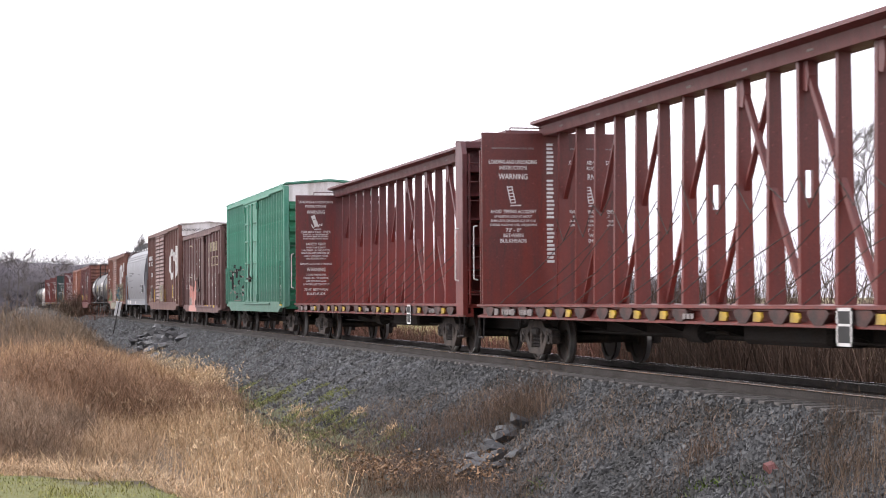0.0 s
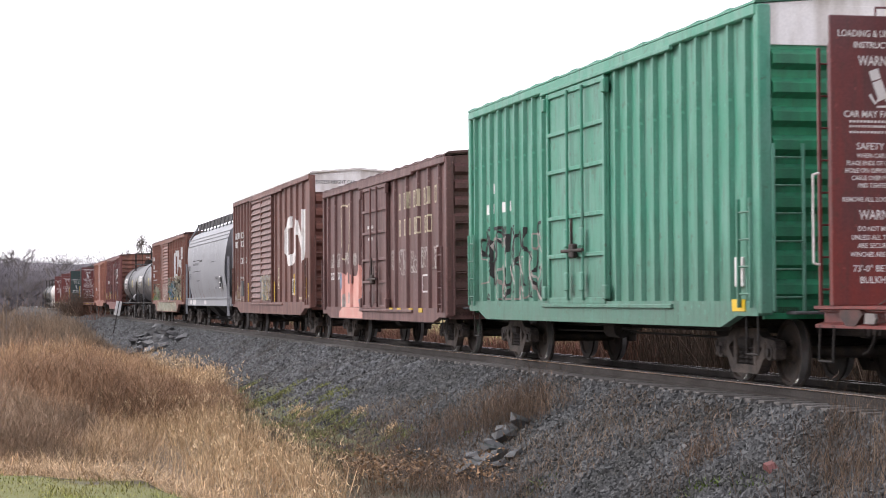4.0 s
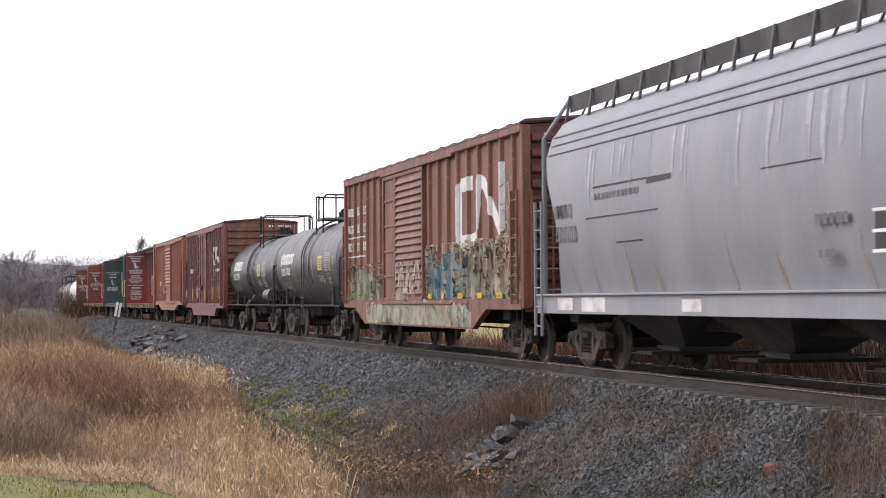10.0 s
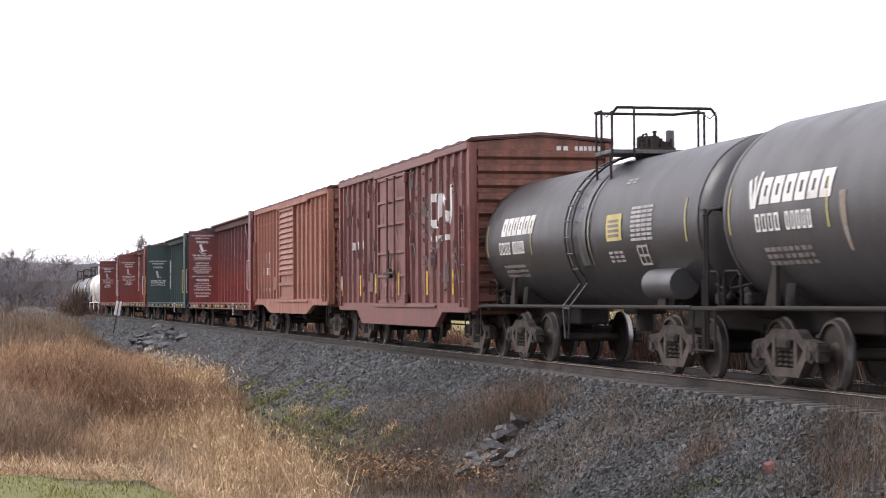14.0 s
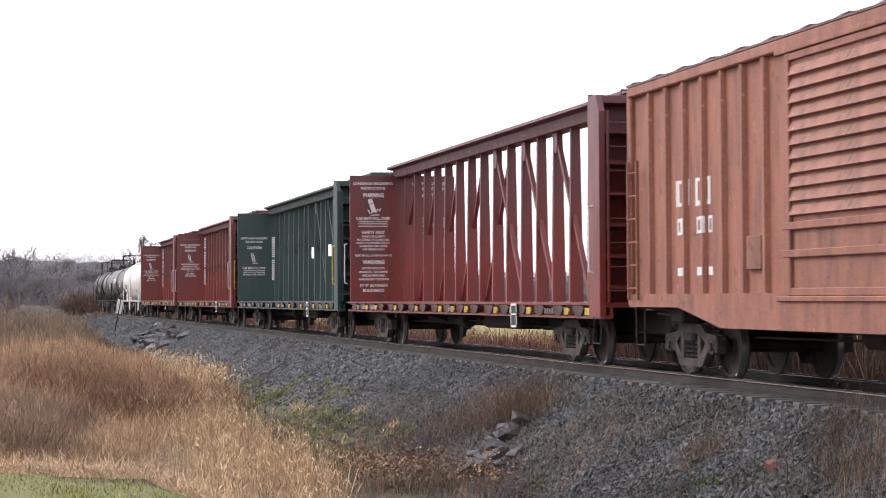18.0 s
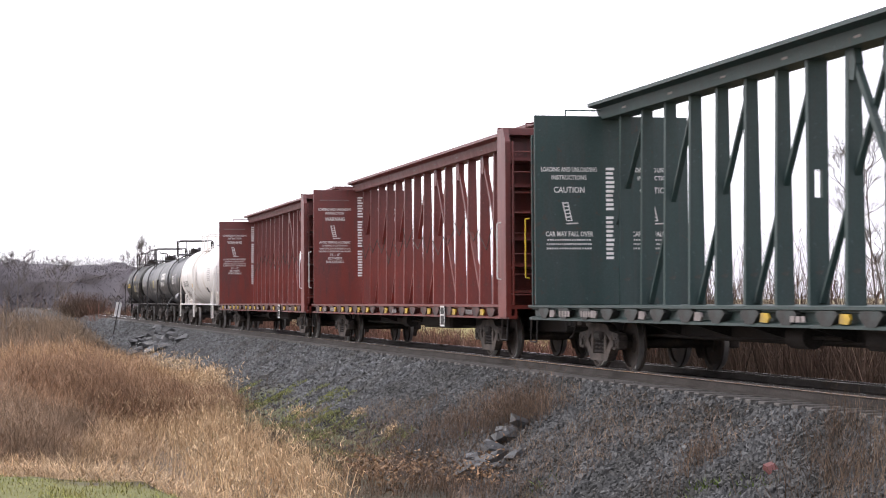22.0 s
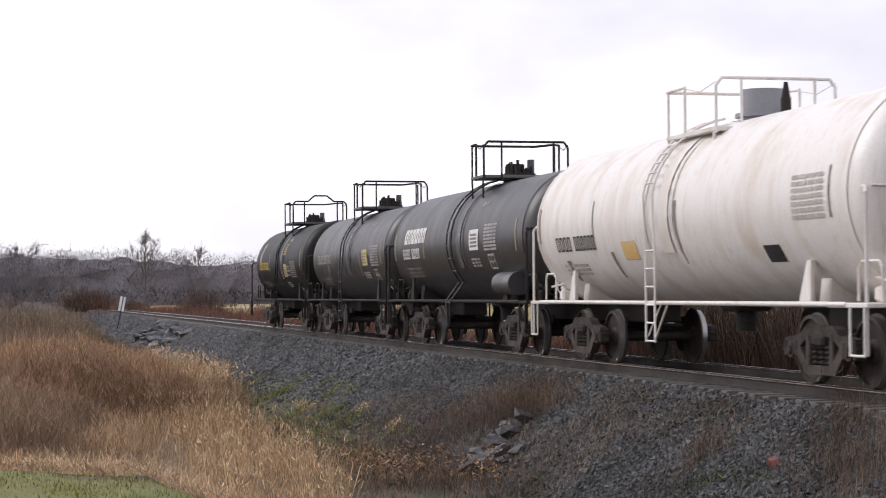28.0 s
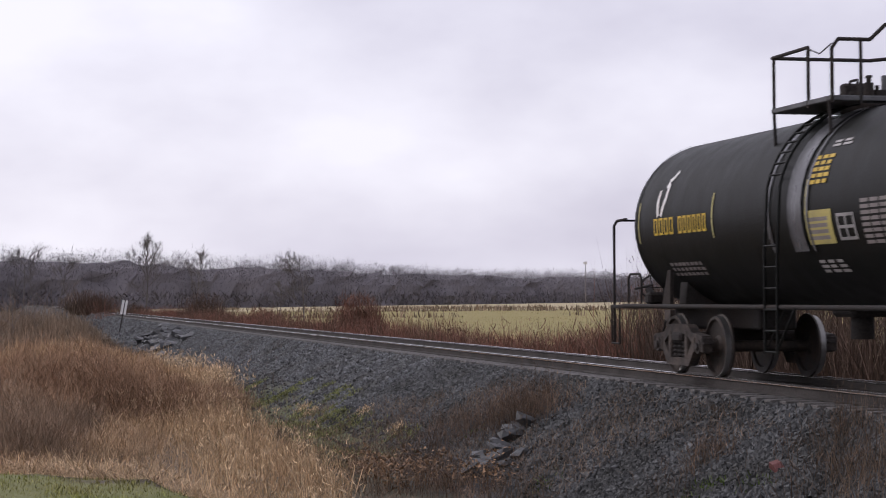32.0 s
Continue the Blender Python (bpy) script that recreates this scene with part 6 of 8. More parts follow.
# orange-brown boxcar with a half-louvred door
f_posts = [-6.9, -6.15, -5.4, -4.65, -3.9, -3.15, -2.4, 2.3, 3.15, 4.0, 4.85, 5.7, 6.55, 7.2]
orange_car = boxcar(35.10, 50.68, "orange-brown boxcar with louvred sliding door and deep sloping side sill", paint_orange, paint_rust, 4.48, 1.10, 6.45,
                    [(-1.58, 1.46, "half")], f_posts, (-5.6, -3.9, 3.9, 5.2, 0.76), paint_brown, 11, post_w=0.085, ladders=6)
for side in (-1, 1):
    part("emblem", flat(Shape(), [box_quad(-5.85, -5.3, 2.52, 2.9), box_quad(-5.05, -4.45, 2.5, 2.9)]), letter_white, orange_car, "white painted emblem panels", side_pose(side, 0, 0, 1.506))
    part("emblem", flat(Shape(), [box_quad(-5.7, -5.6, 2.57, 2.85), box_quad(-5.5, -5.38, 2.57, 2.85), box_quad(-4.95, -4.8, 2.57, 2.85), box_quad(-4.68, -4.55, 2.57, 2.85)]), paint_orange, orange_car, "", side_pose(side, 0, 0, 1.509))
    letters(orange_car, [(-5.8, -5.3, 2.1, 2.34, 2), (-5.0, -4.3, 2.1, 2.34, 3), (-5.8, -5.3, 1.5, 1.62, 2), (-5.0, -4.3, 1.5, 1.62, 3)], letter_white, side, rng)
    part("placard_board", Shape().box(-3.0, -2.5, side * 1.51, side * 1.57, 1.55, 2.0, 0.01), paint_orange, orange_car)
    part("data_plate", Shape().box(6.0, 6.45, side * 1.5, side * 1.515, 1.5, 1.9), letter_dull, orange_car, "weathered green data plate")
    part("reflector", Shape().box(7.48, 7.58, side * 1.59, side * 1.605, 1.45, 2.25, 0.005), letter_yellow, orange_car, "worn yellow reflector strip")

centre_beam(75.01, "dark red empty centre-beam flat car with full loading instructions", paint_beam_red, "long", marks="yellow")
centre_beam(99.58, "dark green empty centre-beam flat car with slotted posts", paint_beam_green, "caution", slots=True, marks="dull")
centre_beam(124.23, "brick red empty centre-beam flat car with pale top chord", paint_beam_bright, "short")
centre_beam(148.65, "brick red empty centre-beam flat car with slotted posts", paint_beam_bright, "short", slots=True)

tank_car(159.25, 14.5, tank_white, "white insulated tank car, rust-streaked, with cream rails and ladder", R=1.42, zc=2.43, trucks=5.1, mark=letter_black, yellow=True, ladder_x=-0.35, dome="white", frame_paint=tank_white, seed=13)
tank_car(173.40, 13.2, tank_black, "black steel tank car with white letter-shaped blocks and white placard", R=1.34, zc=2.36, trucks=4.4, logo="bold", ladder_x=0.25, stand=(0.5, 1.6), yellow=False, loops=True, pl=1.78, seed=14)
tank_car(186.55, 12.6, tank_black, "grimy grey-black tank car with side ladder and faded marks", R=1.31, zc=2.33, trucks=4.4, ladder_x=-0.2, mark=letter_pale, yellow=True, cut=0.7, pl=2.45, pz=2.02, seed=15)
tank_car(199.85, 13.1, tank_dark, "glossy black tank car with yellow marks and arched railing", R=1.33, zc=2.35, trucks=4.28, logo="leaf", mark=letter_yellow, ladder_x=0.3, arch=True, cut=1.1, pl=1.17, pz=1.86, seed=16)


# ---- ground ----
def soft(a, b, t):
    t = min(max((t - a) / (b - a), 0), 1)
    return t * t * (3 - 2 * t)


def bed(y):
    """Section across the railway: lawn, ditch, ballast shoulder, track bed, far side and field."""
    pts = [(-400, -0.9), (-30, -0.7), (-6, -0.50), (1.5, -0.50), (3.2, -1.0), (4.6, -1.62), (6.3, -1.86), (7.3, -1.72), (9.86, -0.38), (10.16, -0.235), (10.28, -0.21), (12.95, -0.205), (13.15, -0.32), (15.2, -1.35), (17.5, -1.75), (22, -1.7),
           (60, -1.75), (3000, -1.9)]
    for (a, u), (b, v) in zip(pts[:-1], pts[1:]):
        if a <= y <= b:
            return u + (v - u) * (y - a) / (b - a)
    return pts[0][1] if y < -400 else pts[-1][1]


def ground_z(x, y):
    z = bed(y)
    # past the lawn's end the near side is a low reed bed
    if y < 6.3 and x < -15:
        k = soft(0, 4, -20.2 + 1.1 * max(y, 0) - x) if y < 4 else 1.0
        low = -1.62 if y > -8 else -1.62 + soft(8, 20, -y) * 0.5
        if z > low:
            z += (low - z) * k
    if not 9.0 < y < 14.0:
        amp = 0.05 if -60 < y < 22 else 0.12
        z += amp * noise.noise(Vector((x * 0.35, y * 0.6, 0))) + 0.04 * noise.noise(Vector((x * 1.3, y * 1.7, 3)))
    return z


def grid_ground():
    xs = [NEAR, 30, 10, 0, -8, -12] + [-14 - i * 0.8 for i in range(80)] + [-78 - i * 3 for i in range(30)] + [-170, -185, -200, -230, -270, -320, -380, -450, -550, -700, -900, -1200, -1700, -2600, -4000]
    xs = [4000, 1500, 600, 200] + xs
    ys = [-4000, -1500, -600, -250, -120, -60, -40, -25, -16, -12, -9, -7, -5, -4, -3, -2, -1] + [i * 0.5 for i in range(0, 20)] + [9.86, 10.16, 10.28, 10.6, 11.5, 12.4, 12.92, 13.15, 13.7, 14.4, 15.2, 16.2, 17.5, 19, 22, 26, 30, 36, 45, 60, 80, 110, 150, 200, 300, 450, 700, 1200, 2500, 4000]
    s = Shape()
    v = [(x, y, ground_z(x, y) if abs(x) < 1000 and abs(y) < 700 else bed(y)) for x in xs for y in ys]
    n = len(ys)
    s.add(v, [(a * n + i, (a + 1) * n + i, (a + 1) * n + i + 1, a * n + i + 1) for a in range(len(xs) - 1) for i in range(n - 1)], True)
    return s


def ground_material():
    m = bpy.data.materials.new("ground")
    m.use_nodes = True
    n, k = m.node_tree.nodes, m.node_tree.links
    b = n["Principled BSDF"]
    b.inputs["Roughness"].default_value = 0.95
    tc, sep = n.new("ShaderNodeTexCoord"), n.new("ShaderNodeSeparateXYZ")
    k.new(tc.outputs["Object"], sep.inputs[0])
    wob = n.new("ShaderNodeTexNoise")
    wob.inputs["Scale"].default_value, wob.inputs["Detail"].default_value = 0.9, 4
    k.new(tc.outputs["Object"], wob.inputs["Vector"])

    def noise_tex(scale, detail=5):
        t = n.new("ShaderNodeTexNoise")
        t.inputs["Scale"].default_value, t.inputs["Detail"].default_value = scale, detail
        k.new(tc.outputs["Object"], t.inputs["Vector"])
        return t.outputs["Fac"]

    def rng_map(src, a, b2, lo=0.0, hi=1.0):
        r = n.new("ShaderNodeMapRange")
        for key, val in (("From Min", a), ("From Max", b2), ("To Min", lo), ("To Max", hi)):
            r.inputs[key].default_value = val
        k.new(src, r.inputs["Value"])
        return r.outputs["Result"]

    def blend(f, a, b2):
        x = n.new("ShaderNodeMix")
        x.data_type = "RGBA"
        k.new(f, x.inputs["Factor"])
        for slot, c in ((6, a), (7, b2)):
            if isinstance(c, tuple):
                x.inputs[slot].default_value = (*c, 1)
            else:
                k.new(c, x.inputs[slot])
        return x.outputs[2]

    def math2(op, a, b2):
        x = n.new("ShaderNodeMath")
        x.operation = op
        for i, c in enumerate((a, b2)):
            if isinstance(c, (int, float)):
                x.inputs[i].default_value = c
            else:
                k.new(c, x.inputs[i])
        return x.outputs[0]
    yw = math2("ADD", sep.outputs["Y"], rng_map(wob.outputs["Fac"], 0.3, 0.7, -0.5, 0.5))
    xw = math2("ADD", sep.outputs["X"], rng_map(wob.outputs["Fac"], 0.3, 0.7, -0.8, 0.8))
    stone = blend(noise_tex(14, 8), (0.022, 0.022, 0.022), (0.082, 0.083, 0.085))
    earth = blend(noise_tex(2.5), (0.050, 0.038, 0.026), (0.115, 0.085, 0.055))
    lawn = blend(noise_tex(3.0), (0.12, 0.14, 0.036), (0.19, 0.175, 0.07))
    field = blend(noise_tex(0.05, 6), (0.30, 0.235, 0.085), (0.21, 0.185, 0.06))
    ditch = blend(noise_tex(1.2), (0.055, 0.060, 0.030), (0.10, 0.075, 0.050))
    c = blend(rng_map(yw, 6.4, 7.2), ditch, stone)
    turf = blend(noise_tex(1.6), (0.085, 0.075, 0.040), (0.085, 0.105, 0.032))
    turf_on = math2("MULTIPLY", math2("MULTIPLY", rng_map(yw, 8.5, 7.6), rng_map(yw, 5.4, 6.0)), math2("MULTIPLY", rng_map(xw, -34, -38), rng_map(xw, -66, -56)))
    c = blend(turf_on, c, turf)
    c = blend(rng_map(yw, 3.6, 4.6), earth, c)
    lawn_on = math2("MULTIPLY", rng_map(yw, 3.6, 2.8), rng_map(math2("SUBTRACT", xw, math2("MULTIPLY", 1.1, math2("MAXIMUM", sep.outputs["Y"], 0.0))), -20.3, -19.6))
    c = blend(lawn_on, c, lawn)
    c = blend(rng_map(yw, 14.3, 15.3), c, earth)
    c = blend(rng_map(yw, 24, 34), c, field)
    # pale stubble on the far half of the field
    c = blend(math2("MULTIPLY", rng_map(sep.outputs["X"], -440, -475), rng_map(yw, 30, 40)), c, blend(noise_tex(0.03, 4), (0.46, 0.38, 0.24), (0.36, 0.31, 0.17)))
    k.new(c, b.inputs["Base Color"])
    bp = n.new("ShaderNodeBump")
    bp.inputs["Strength"].default_value, bp.inputs["Distance"].default_value = 0.7, 0.05
    k.new(noise_tex(18, 6), bp.inputs["Height"])
    k.new(bp.outputs["Normal"], b.inputs["Normal"])
    return m


ground = new("ground", grid_ground().mesh("ground"))
ground.data.materials.append(ground_material())
tagged(ground, "ballast slope, reedy ditch, lawn and flat tan fields", "ground", "", "structure")

# ---- track ----
track = tagged(new("railway_track"), "single railway track, worn bright rails on dark ties in ballast", "track", "", "structure")
track.location = (0, TRACK_Y, 0)
for side in (-1, 1):
    rail = part("rail", Shape().prism([(side * 0.7525 - 0.075, -0.172), (side * 0.7525 + 0.075, -0.172), (side * 0.7525 + 0.075, -0.155), (side * 0.7525 + 0.012, -0.135), (side * 0.7525 + 0.012, -0.045), (side * 0.7525 + 0.036, -0.035),
                                       (side * 0.7525 + 0.036, -0.004), (side * 0.7525 - 0.036, -0.004), (side * 0.7525 - 0.036, -0.035), (side * 0.7525 - 0.012, -0.045), (side * 0.7525 - 0.012, -0.135), (side * 0.7525 - 0.075, -0.155)], -900, NEAR, "x"), rail_side, track)
    rail_mid = side * 0.7525
    part("rail_head", Shape().prism([(rail_mid - 0.038, -0.034), (rail_mid + 0.038, -0.034), (rail_mid + 0.038, -0.02), (rail_mid + 0.012, 0.0), (rail_mid - 0.012, 0.0), (rail_mid - 0.038, -0.02)], -900, NEAR, "x"), rail_head, rail, "polished running surface")

# ---- dry plants as many thin blades ----
def strips(base, tip, width, bend):
    """Blades from base to tip points (n, 3): a bent ribbon of two faces each."""
    n = len(base)
    d = tip - base
    side = np.cross(d, np.array((0.0, 0.0, 1.0))) + np.random.normal(0, 0.25, (n, 3)) * np.linalg.norm(d, axis=1)[:, None]
    side[:, 2] *= 0.3
    side /= np.linalg.norm(side, axis=1)[:, None] + 1e-9
    w = width[:, None] * side * 0.5
    mid = base + d * 0.55 + bend
    v = np.stack([base - w, base + w, mid + w * 0.8, mid - w * 0.8, tip], 1).reshape(-1, 3)
    o = (np.arange(n) * 5)[:, None]
    quads, tris = o + np.array([[0, 1, 2, 3]]), o + np.array([[3, 2, 4]])
    return v, quads, tris


def stuff_mesh(name, chunks, material, label, category):
    """One object of kind stuff from (verts, quads, tris) chunks."""
    vs, faces, o = [], [], 0
    for v, q, t in chunks:
        vs.append(v)
        faces += (q + o).tolist() + (t + o).tolist()
        o += len(v)
    me = bpy.data.meshes.new(name)
    me.from_pydata(np.concatenate(vs).tolist(), [], faces)
    me.materials.append(material)
    return tagged(new(name, me), label, category, "", "stuff")


def zs(xy):
    return np.array([ground_z(x, y) for x, y in xy])


def tuft(xy, h, w, lean, bend=0.08):
    n = len(xy)
    z = zs(xy)
    base = np.column_stack([xy, z - 0.03])
    a = np.random.uniform(0, 2 * np.pi, n)
    k = np.abs(np.random.normal(0, lean, n)) * h
    tip = base + np.column_stack([np.cos(a) * k, np.sin(a) * k, h])
    return strips(base, tip, w, np.random.normal(0, bend, (n, 3)) * h[:, None] * 0.5)


def scatter(n, x0, x1, y0, y1, keep):
    xy = np.column_stack([np.random.uniform(x0, x1, n), np.random.uniform(y0, y1, n)])
    return xy[[keep(x, y) for x, y in xy]]


def patch(x, y, s, k=0.0):
    return noise.noise(Vector((x * s, y * s, k)))


straw = mat("straw", (0.54, 0.375, 0.215), 0.9, var=0.2, scale=0.6, grime=(0.43, 0.28, 0.16), amount=0.5, bump=0, island=True, spec=0.2)
straw_pale = mat("straw_pale", (0.64, 0.475, 0.29), 0.9, var=0.15, scale=0.6, grime=(0.50, 0.36, 0.22), amount=0.4, bump=0, island=True, spec=0.2)
straw_mat = mat("straw_mat", (0.55, 0.40, 0.25), 0.9, var=0.15, scale=0.6, grime=(0.42, 0.29, 0.18), amount=0.5, bump=0, island=True, spec=0.2)
brush_far = mat("brush_far", (0.125, 0.082, 0.060), 0.9, var=0.2, scale=0.3, grime=(0.085, 0.06, 0.045), amount=0.5, bump=0, island=True, spec=0.2)
brush_red = mat("brush_red", (0.37, 0.24, 0.15), 0.9, var=0.2, scale=0.5, grime=(0.26, 0.16, 0.10), amount=0.5, bump=0, island=True, spec=0.2)
brush_dull = mat("brush_dull", (0.255, 0.185, 0.125), 0.9, var=0.2, scale=0.4, grime=(0.165, 0.125, 0.09), amount=0.5, bump=0, island=True, spec=0.2)
brush_rust = mat("brush_rust", (0.215, 0.098, 0.068), 0.9, var=0.2, scale=0.3, grime=(0.145, 0.085, 0.06), amount=0.5, bump=0, island=True, spec=0.2)
field_blade = mat("field_blade", (0.36, 0.275, 0.10), 0.9, var=0.2, scale=0.1, grime=(0.24, 0.215, 0.085), amount=0.5, bump=0, island=0.3, spec=0.2)
brush_grey = mat("brush_grey", (0.30, 0.21, 0.142), 0.9, var=0.2, scale=0.5, bump=0, island=True, spec=0.2)
weed_brown = mat("weed_brown", (0.20, 0.135, 0.095), 0.9, var=0.2, scale=0.8, grime=(0.10, 0.07, 0.05), amount=0.5, bump=0, island=True, spec=0.2)
weed_veil = mat("weed_veil", (0.23, 0.165, 0.115), 0.9, var=0.2, scale=0.8, grime=(0.14, 0.10, 0.07), amount=0.5, bump=0, island=True, spec=0.2)
leaf_orange = mat("leaf_orange", (0.27, 0.17, 0.10), 0.85, var=0.2, scale=2, grime=(0.16, 0.10, 0.065), bump=0, island=True, spec=0.2)
moss = mat("moss", (0.22, 0.235, 0.085), 0.95, var=0.25, scale=1.2, grime=(0.125, 0.125, 0.06), bump=0, island=True, spec=0.2)
lawn_blade = mat("lawn_blade", (0.25, 0.27, 0.075), 0.9, var=0.2, scale=1, grime=(0.25, 0.22, 0.09), amount=0.5, bump=0, island=True, spec=0.2)
# paler stone colour for the ballast beyond x = -44
stone_pale = mat("pale_stone", (0.125, 0.128, 0.131), 0.85, var=0.2, scale=0.8, grime=(0.088, 0.086, 0.080), bump=0.1, island=True, spec=0.4)
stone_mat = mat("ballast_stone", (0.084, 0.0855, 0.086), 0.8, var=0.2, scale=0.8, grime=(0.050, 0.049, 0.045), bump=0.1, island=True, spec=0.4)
slate = mat("slate_rock", (0.060, 0.063, 0.068), 0.5, var=0.25, scale=3, grime=(0.045, 0.043, 0.042), amount=0.5, bump=0.4, grain=12)
bark = mat("bark", (0.15, 0.132, 0.125), 0.9, var=0.25, scale=2, bump=0.2)
# distance haze is mixed into this lighter grey base colour
wood_far = mat("far_wood", (0.172, 0.158, 0.168), 0.95, var=0.15, scale=0.03, grime=(0.135, 0.125, 0.136), amount=0.5, bump=0, island=0.12, spec=0.1)
tie_wood = mat("tie_wood", (0.135, 0.126, 0.12), 0.9, var=0.3, scale=3, grime=(0.10, 0.09, 0.082), amount=0.4)

np.random.seed(7)
U = np.random.uniform


def bearing(x, y):
    return math.atan2(y, -x)


def spot(px, dist):
    """A place dist metres off on the bearing px, counted from the picture's left edge (lens scale 3457)."""
    a = 0.23288 + math.atan((px - 784) / 3457)
    return -math.cos(a) * dist, math.sin(a) * dist


def in_reeds(x, y):
    edge = 5.2 + 0.5 * patch(x, 0, 0.25) + 0.028 * max(0.0, -28 - x)
    edge = min(edge, -0.186 * x + 0.35 * patch(x, y, 0.6, 3))
    start = -20.3 + 1.1 * max(y, 0) + 0.4 * patch(x, y, 0.5)
    return x < start and y < edge


def tangle(base, length, width, rise=0.5):
    """Short twigs or blades that stray in all directions from given points."""
    d = np.random.normal(0, 1, base.shape)
    d[:, 2] = np.abs(d[:, 2]) * 0.6 + rise
    d /= np.linalg.norm(d, axis=1)[:, None]
    return strips(base, base + d * length[:, None], width, np.random.normal(0, 0.22, base.shape) * length[:, None])


def mound(px, dist, wide, deep, tall, n, reach=(0.18, 0.42), w=(0.004, 0.011), rise=0.9):
    """A rounded, uneven mass of tangled growth, filled from its skin inwards."""
    cx, cy = spot(px, dist)
    a, z = U(0, 2 * np.pi, n), U(0.02, 1, n)
    k = np.sqrt(1 - z * z) * U(0.55, 1.05, n)
    lump = np.array([1 + 0.35 * noise.noise(Vector((math.cos(t) * 1.7 + px, math.sin(t) * 1.7, u * 1.9))) for t, u in zip(a, z)])
    back = Vector((cx, cy)).normalized()
    across, away = np.cos(a) * k * wide * lump, np.sin(a) * k * deep * lump
    x, y = cx + back.x * away - back.y * across, cy + back.y * away + back.x * across
    p = np.column_stack([x, y, zs(np.column_stack([x, y])) + z * tall * lump * U(0.7, 1.0, n)])
    return tangle(p, U(*reach, n), U(*w, n), rise)


# the ditch: fuzzy tan grass, knee high
p = scatter(150000, -66, -15.5, -6, 6.4, in_reeds)
angle = np.array([bearing(x, y) for x, y in p])
far = np.hypot(p[:, 0], p[:, 1])
mat_zone = (far < 38) & (angle + np.random.normal(0, 0.006, len(p)) > 0.018) & (angle + np.random.normal(0, 0.012, len(p)) < 0.102)
h = U(0.22, 0.62, len(p)) * np.array([1 + 0.5 * patch(x, y, 0.3) + 0.6 * patch(x, y, 0.9, 4) for x, y in p])
h *= np.where(far < 27, np.where((angle > -0.05) & (angle < np.where(far < 22, 0.16, 0.112)), 0.3, 0.62), 1.0)
tall_ones = ~mat_zone
half = tall_ones & (U(0, 1, len(p)) < 0.55)
rest_of = tall_ones & ~half
low_p = np.column_stack([p, zs(p)])[rest_of]
low_p[:, 2] += h[rest_of] * U(0.2, 0.95, rest_of.sum())
stuff_mesh("dry_grass", [tuft(p[half], h[half], U(0.004, 0.011, half.sum()), 0.42, 0.3), tangle(low_p, U(0.10, 0.26, len(low_p)), U(0.004, 0.011, len(low_p)), 0.55)], straw, "dense tan dry grass filling the ditch", "grass")
lying = np.concatenate([p[mat_zone], scatter(26000, -25, -17, 0.2, 2.8, lambda x, y: in_reeds(x, y) and bearing(x, y) < 0.14)])
lying_p = np.column_stack([lying, zs(lying) + U(0.0, 0.14, len(lying))])
stuff_mesh("flattened_grass", [tangle(lying_p, U(0.08, 0.26, len(lying)), U(0.004, 0.009, len(lying)), -0.2), mound(150, 34.5, 1.1, 1.4, 0.42, 2600, (0.15, 0.4), rise=0.6), mound(205, 36, 0.8, 1.2, 0.5, 1800, (0.15, 0.4), rise=0.6),
                               mound(60, 31, 0.9, 1.0, 0.35, 1400, (0.1, 0.3), rise=0.5)],
           straw_mat, "pale flattened dry grass beside the lawn", "grass")
# feathery heads over the grass
q = p[tall_ones][::34]
q = q[np.array([0.09 < bearing(x, y) or -x > 40 for x, y in q])]
stem = tuft(q, U(0.55, 0.9, len(q)), U(0.005, 0.009, len(q)), 0.3, 0.12)
heads = stem[0].reshape(-1, 5, 3)[:, 4]
heads = np.repeat(heads, 5, 0) + np.random.normal(0, 0.035, (len(heads) * 5, 3))
stuff_mesh("plumed_reeds", [stem, tangle(heads, U(0.05, 0.13, len(heads)), U(0.006, 0.014, len(heads)), 0.2)], straw_pale, "tan reeds with feathery seed heads", "reeds")
# red-brown brush in rounded masses, straw behind it, dull brush beyond
stuff_mesh("red_brush", [mound(*m) for m in ((10, 41, 1.7, 4.0, 1.55, 11000), (70, 43, 1.7, 4.0, 1.66, 12000), (150, 44, 1.5, 3.5, 1.62, 11000), (222, 45, 1.15, 3.2, 1.35, 8000), (280, 47, 0.9, 3.0, 0.95, 5000),
                                            (335, 46, 0.8, 2.5, 0.75, 3500), (110, 50, 2.2, 4.0, 1.7, 9000), (380, 52, 0.9, 3.0, 0.8, 3000))],
           brush_red, "reddish-brown dense dry brush in rounded clumps", "brush")
stuff_mesh("grey_brush", [mound(*m, w=(0.004, 0.009)) for m in ((-10, 33, 1.2, 2.5, 0.95, 6000), (60, 34.5, 1.0, 2.5, 0.8, 4500), (118, 37.5, 0.8, 2.0, 0.75, 3500), (20, 37, 1.3, 2.5, 1.1, 5000))],
           brush_grey, "grey-brown tangled dead weeds", "brush")
stuff_mesh("straw_mounds", [mound(*m, w=(0.007, 0.016)) for m in ((60, 57, 2.2, 5.0, 1.45, 7000), (130, 57, 2.4, 5.0, 1.55, 8000), (205, 60, 1.9, 5.0, 1.15, 6000), (268, 60, 1.5, 4.0, 0.85, 4500), (320, 64, 1.4, 4.0, 0.7, 3500), (10, 60, 2.0, 5.0, 1.3, 5000))],
           straw, "tan dry grass mounded behind the brush", "grass")
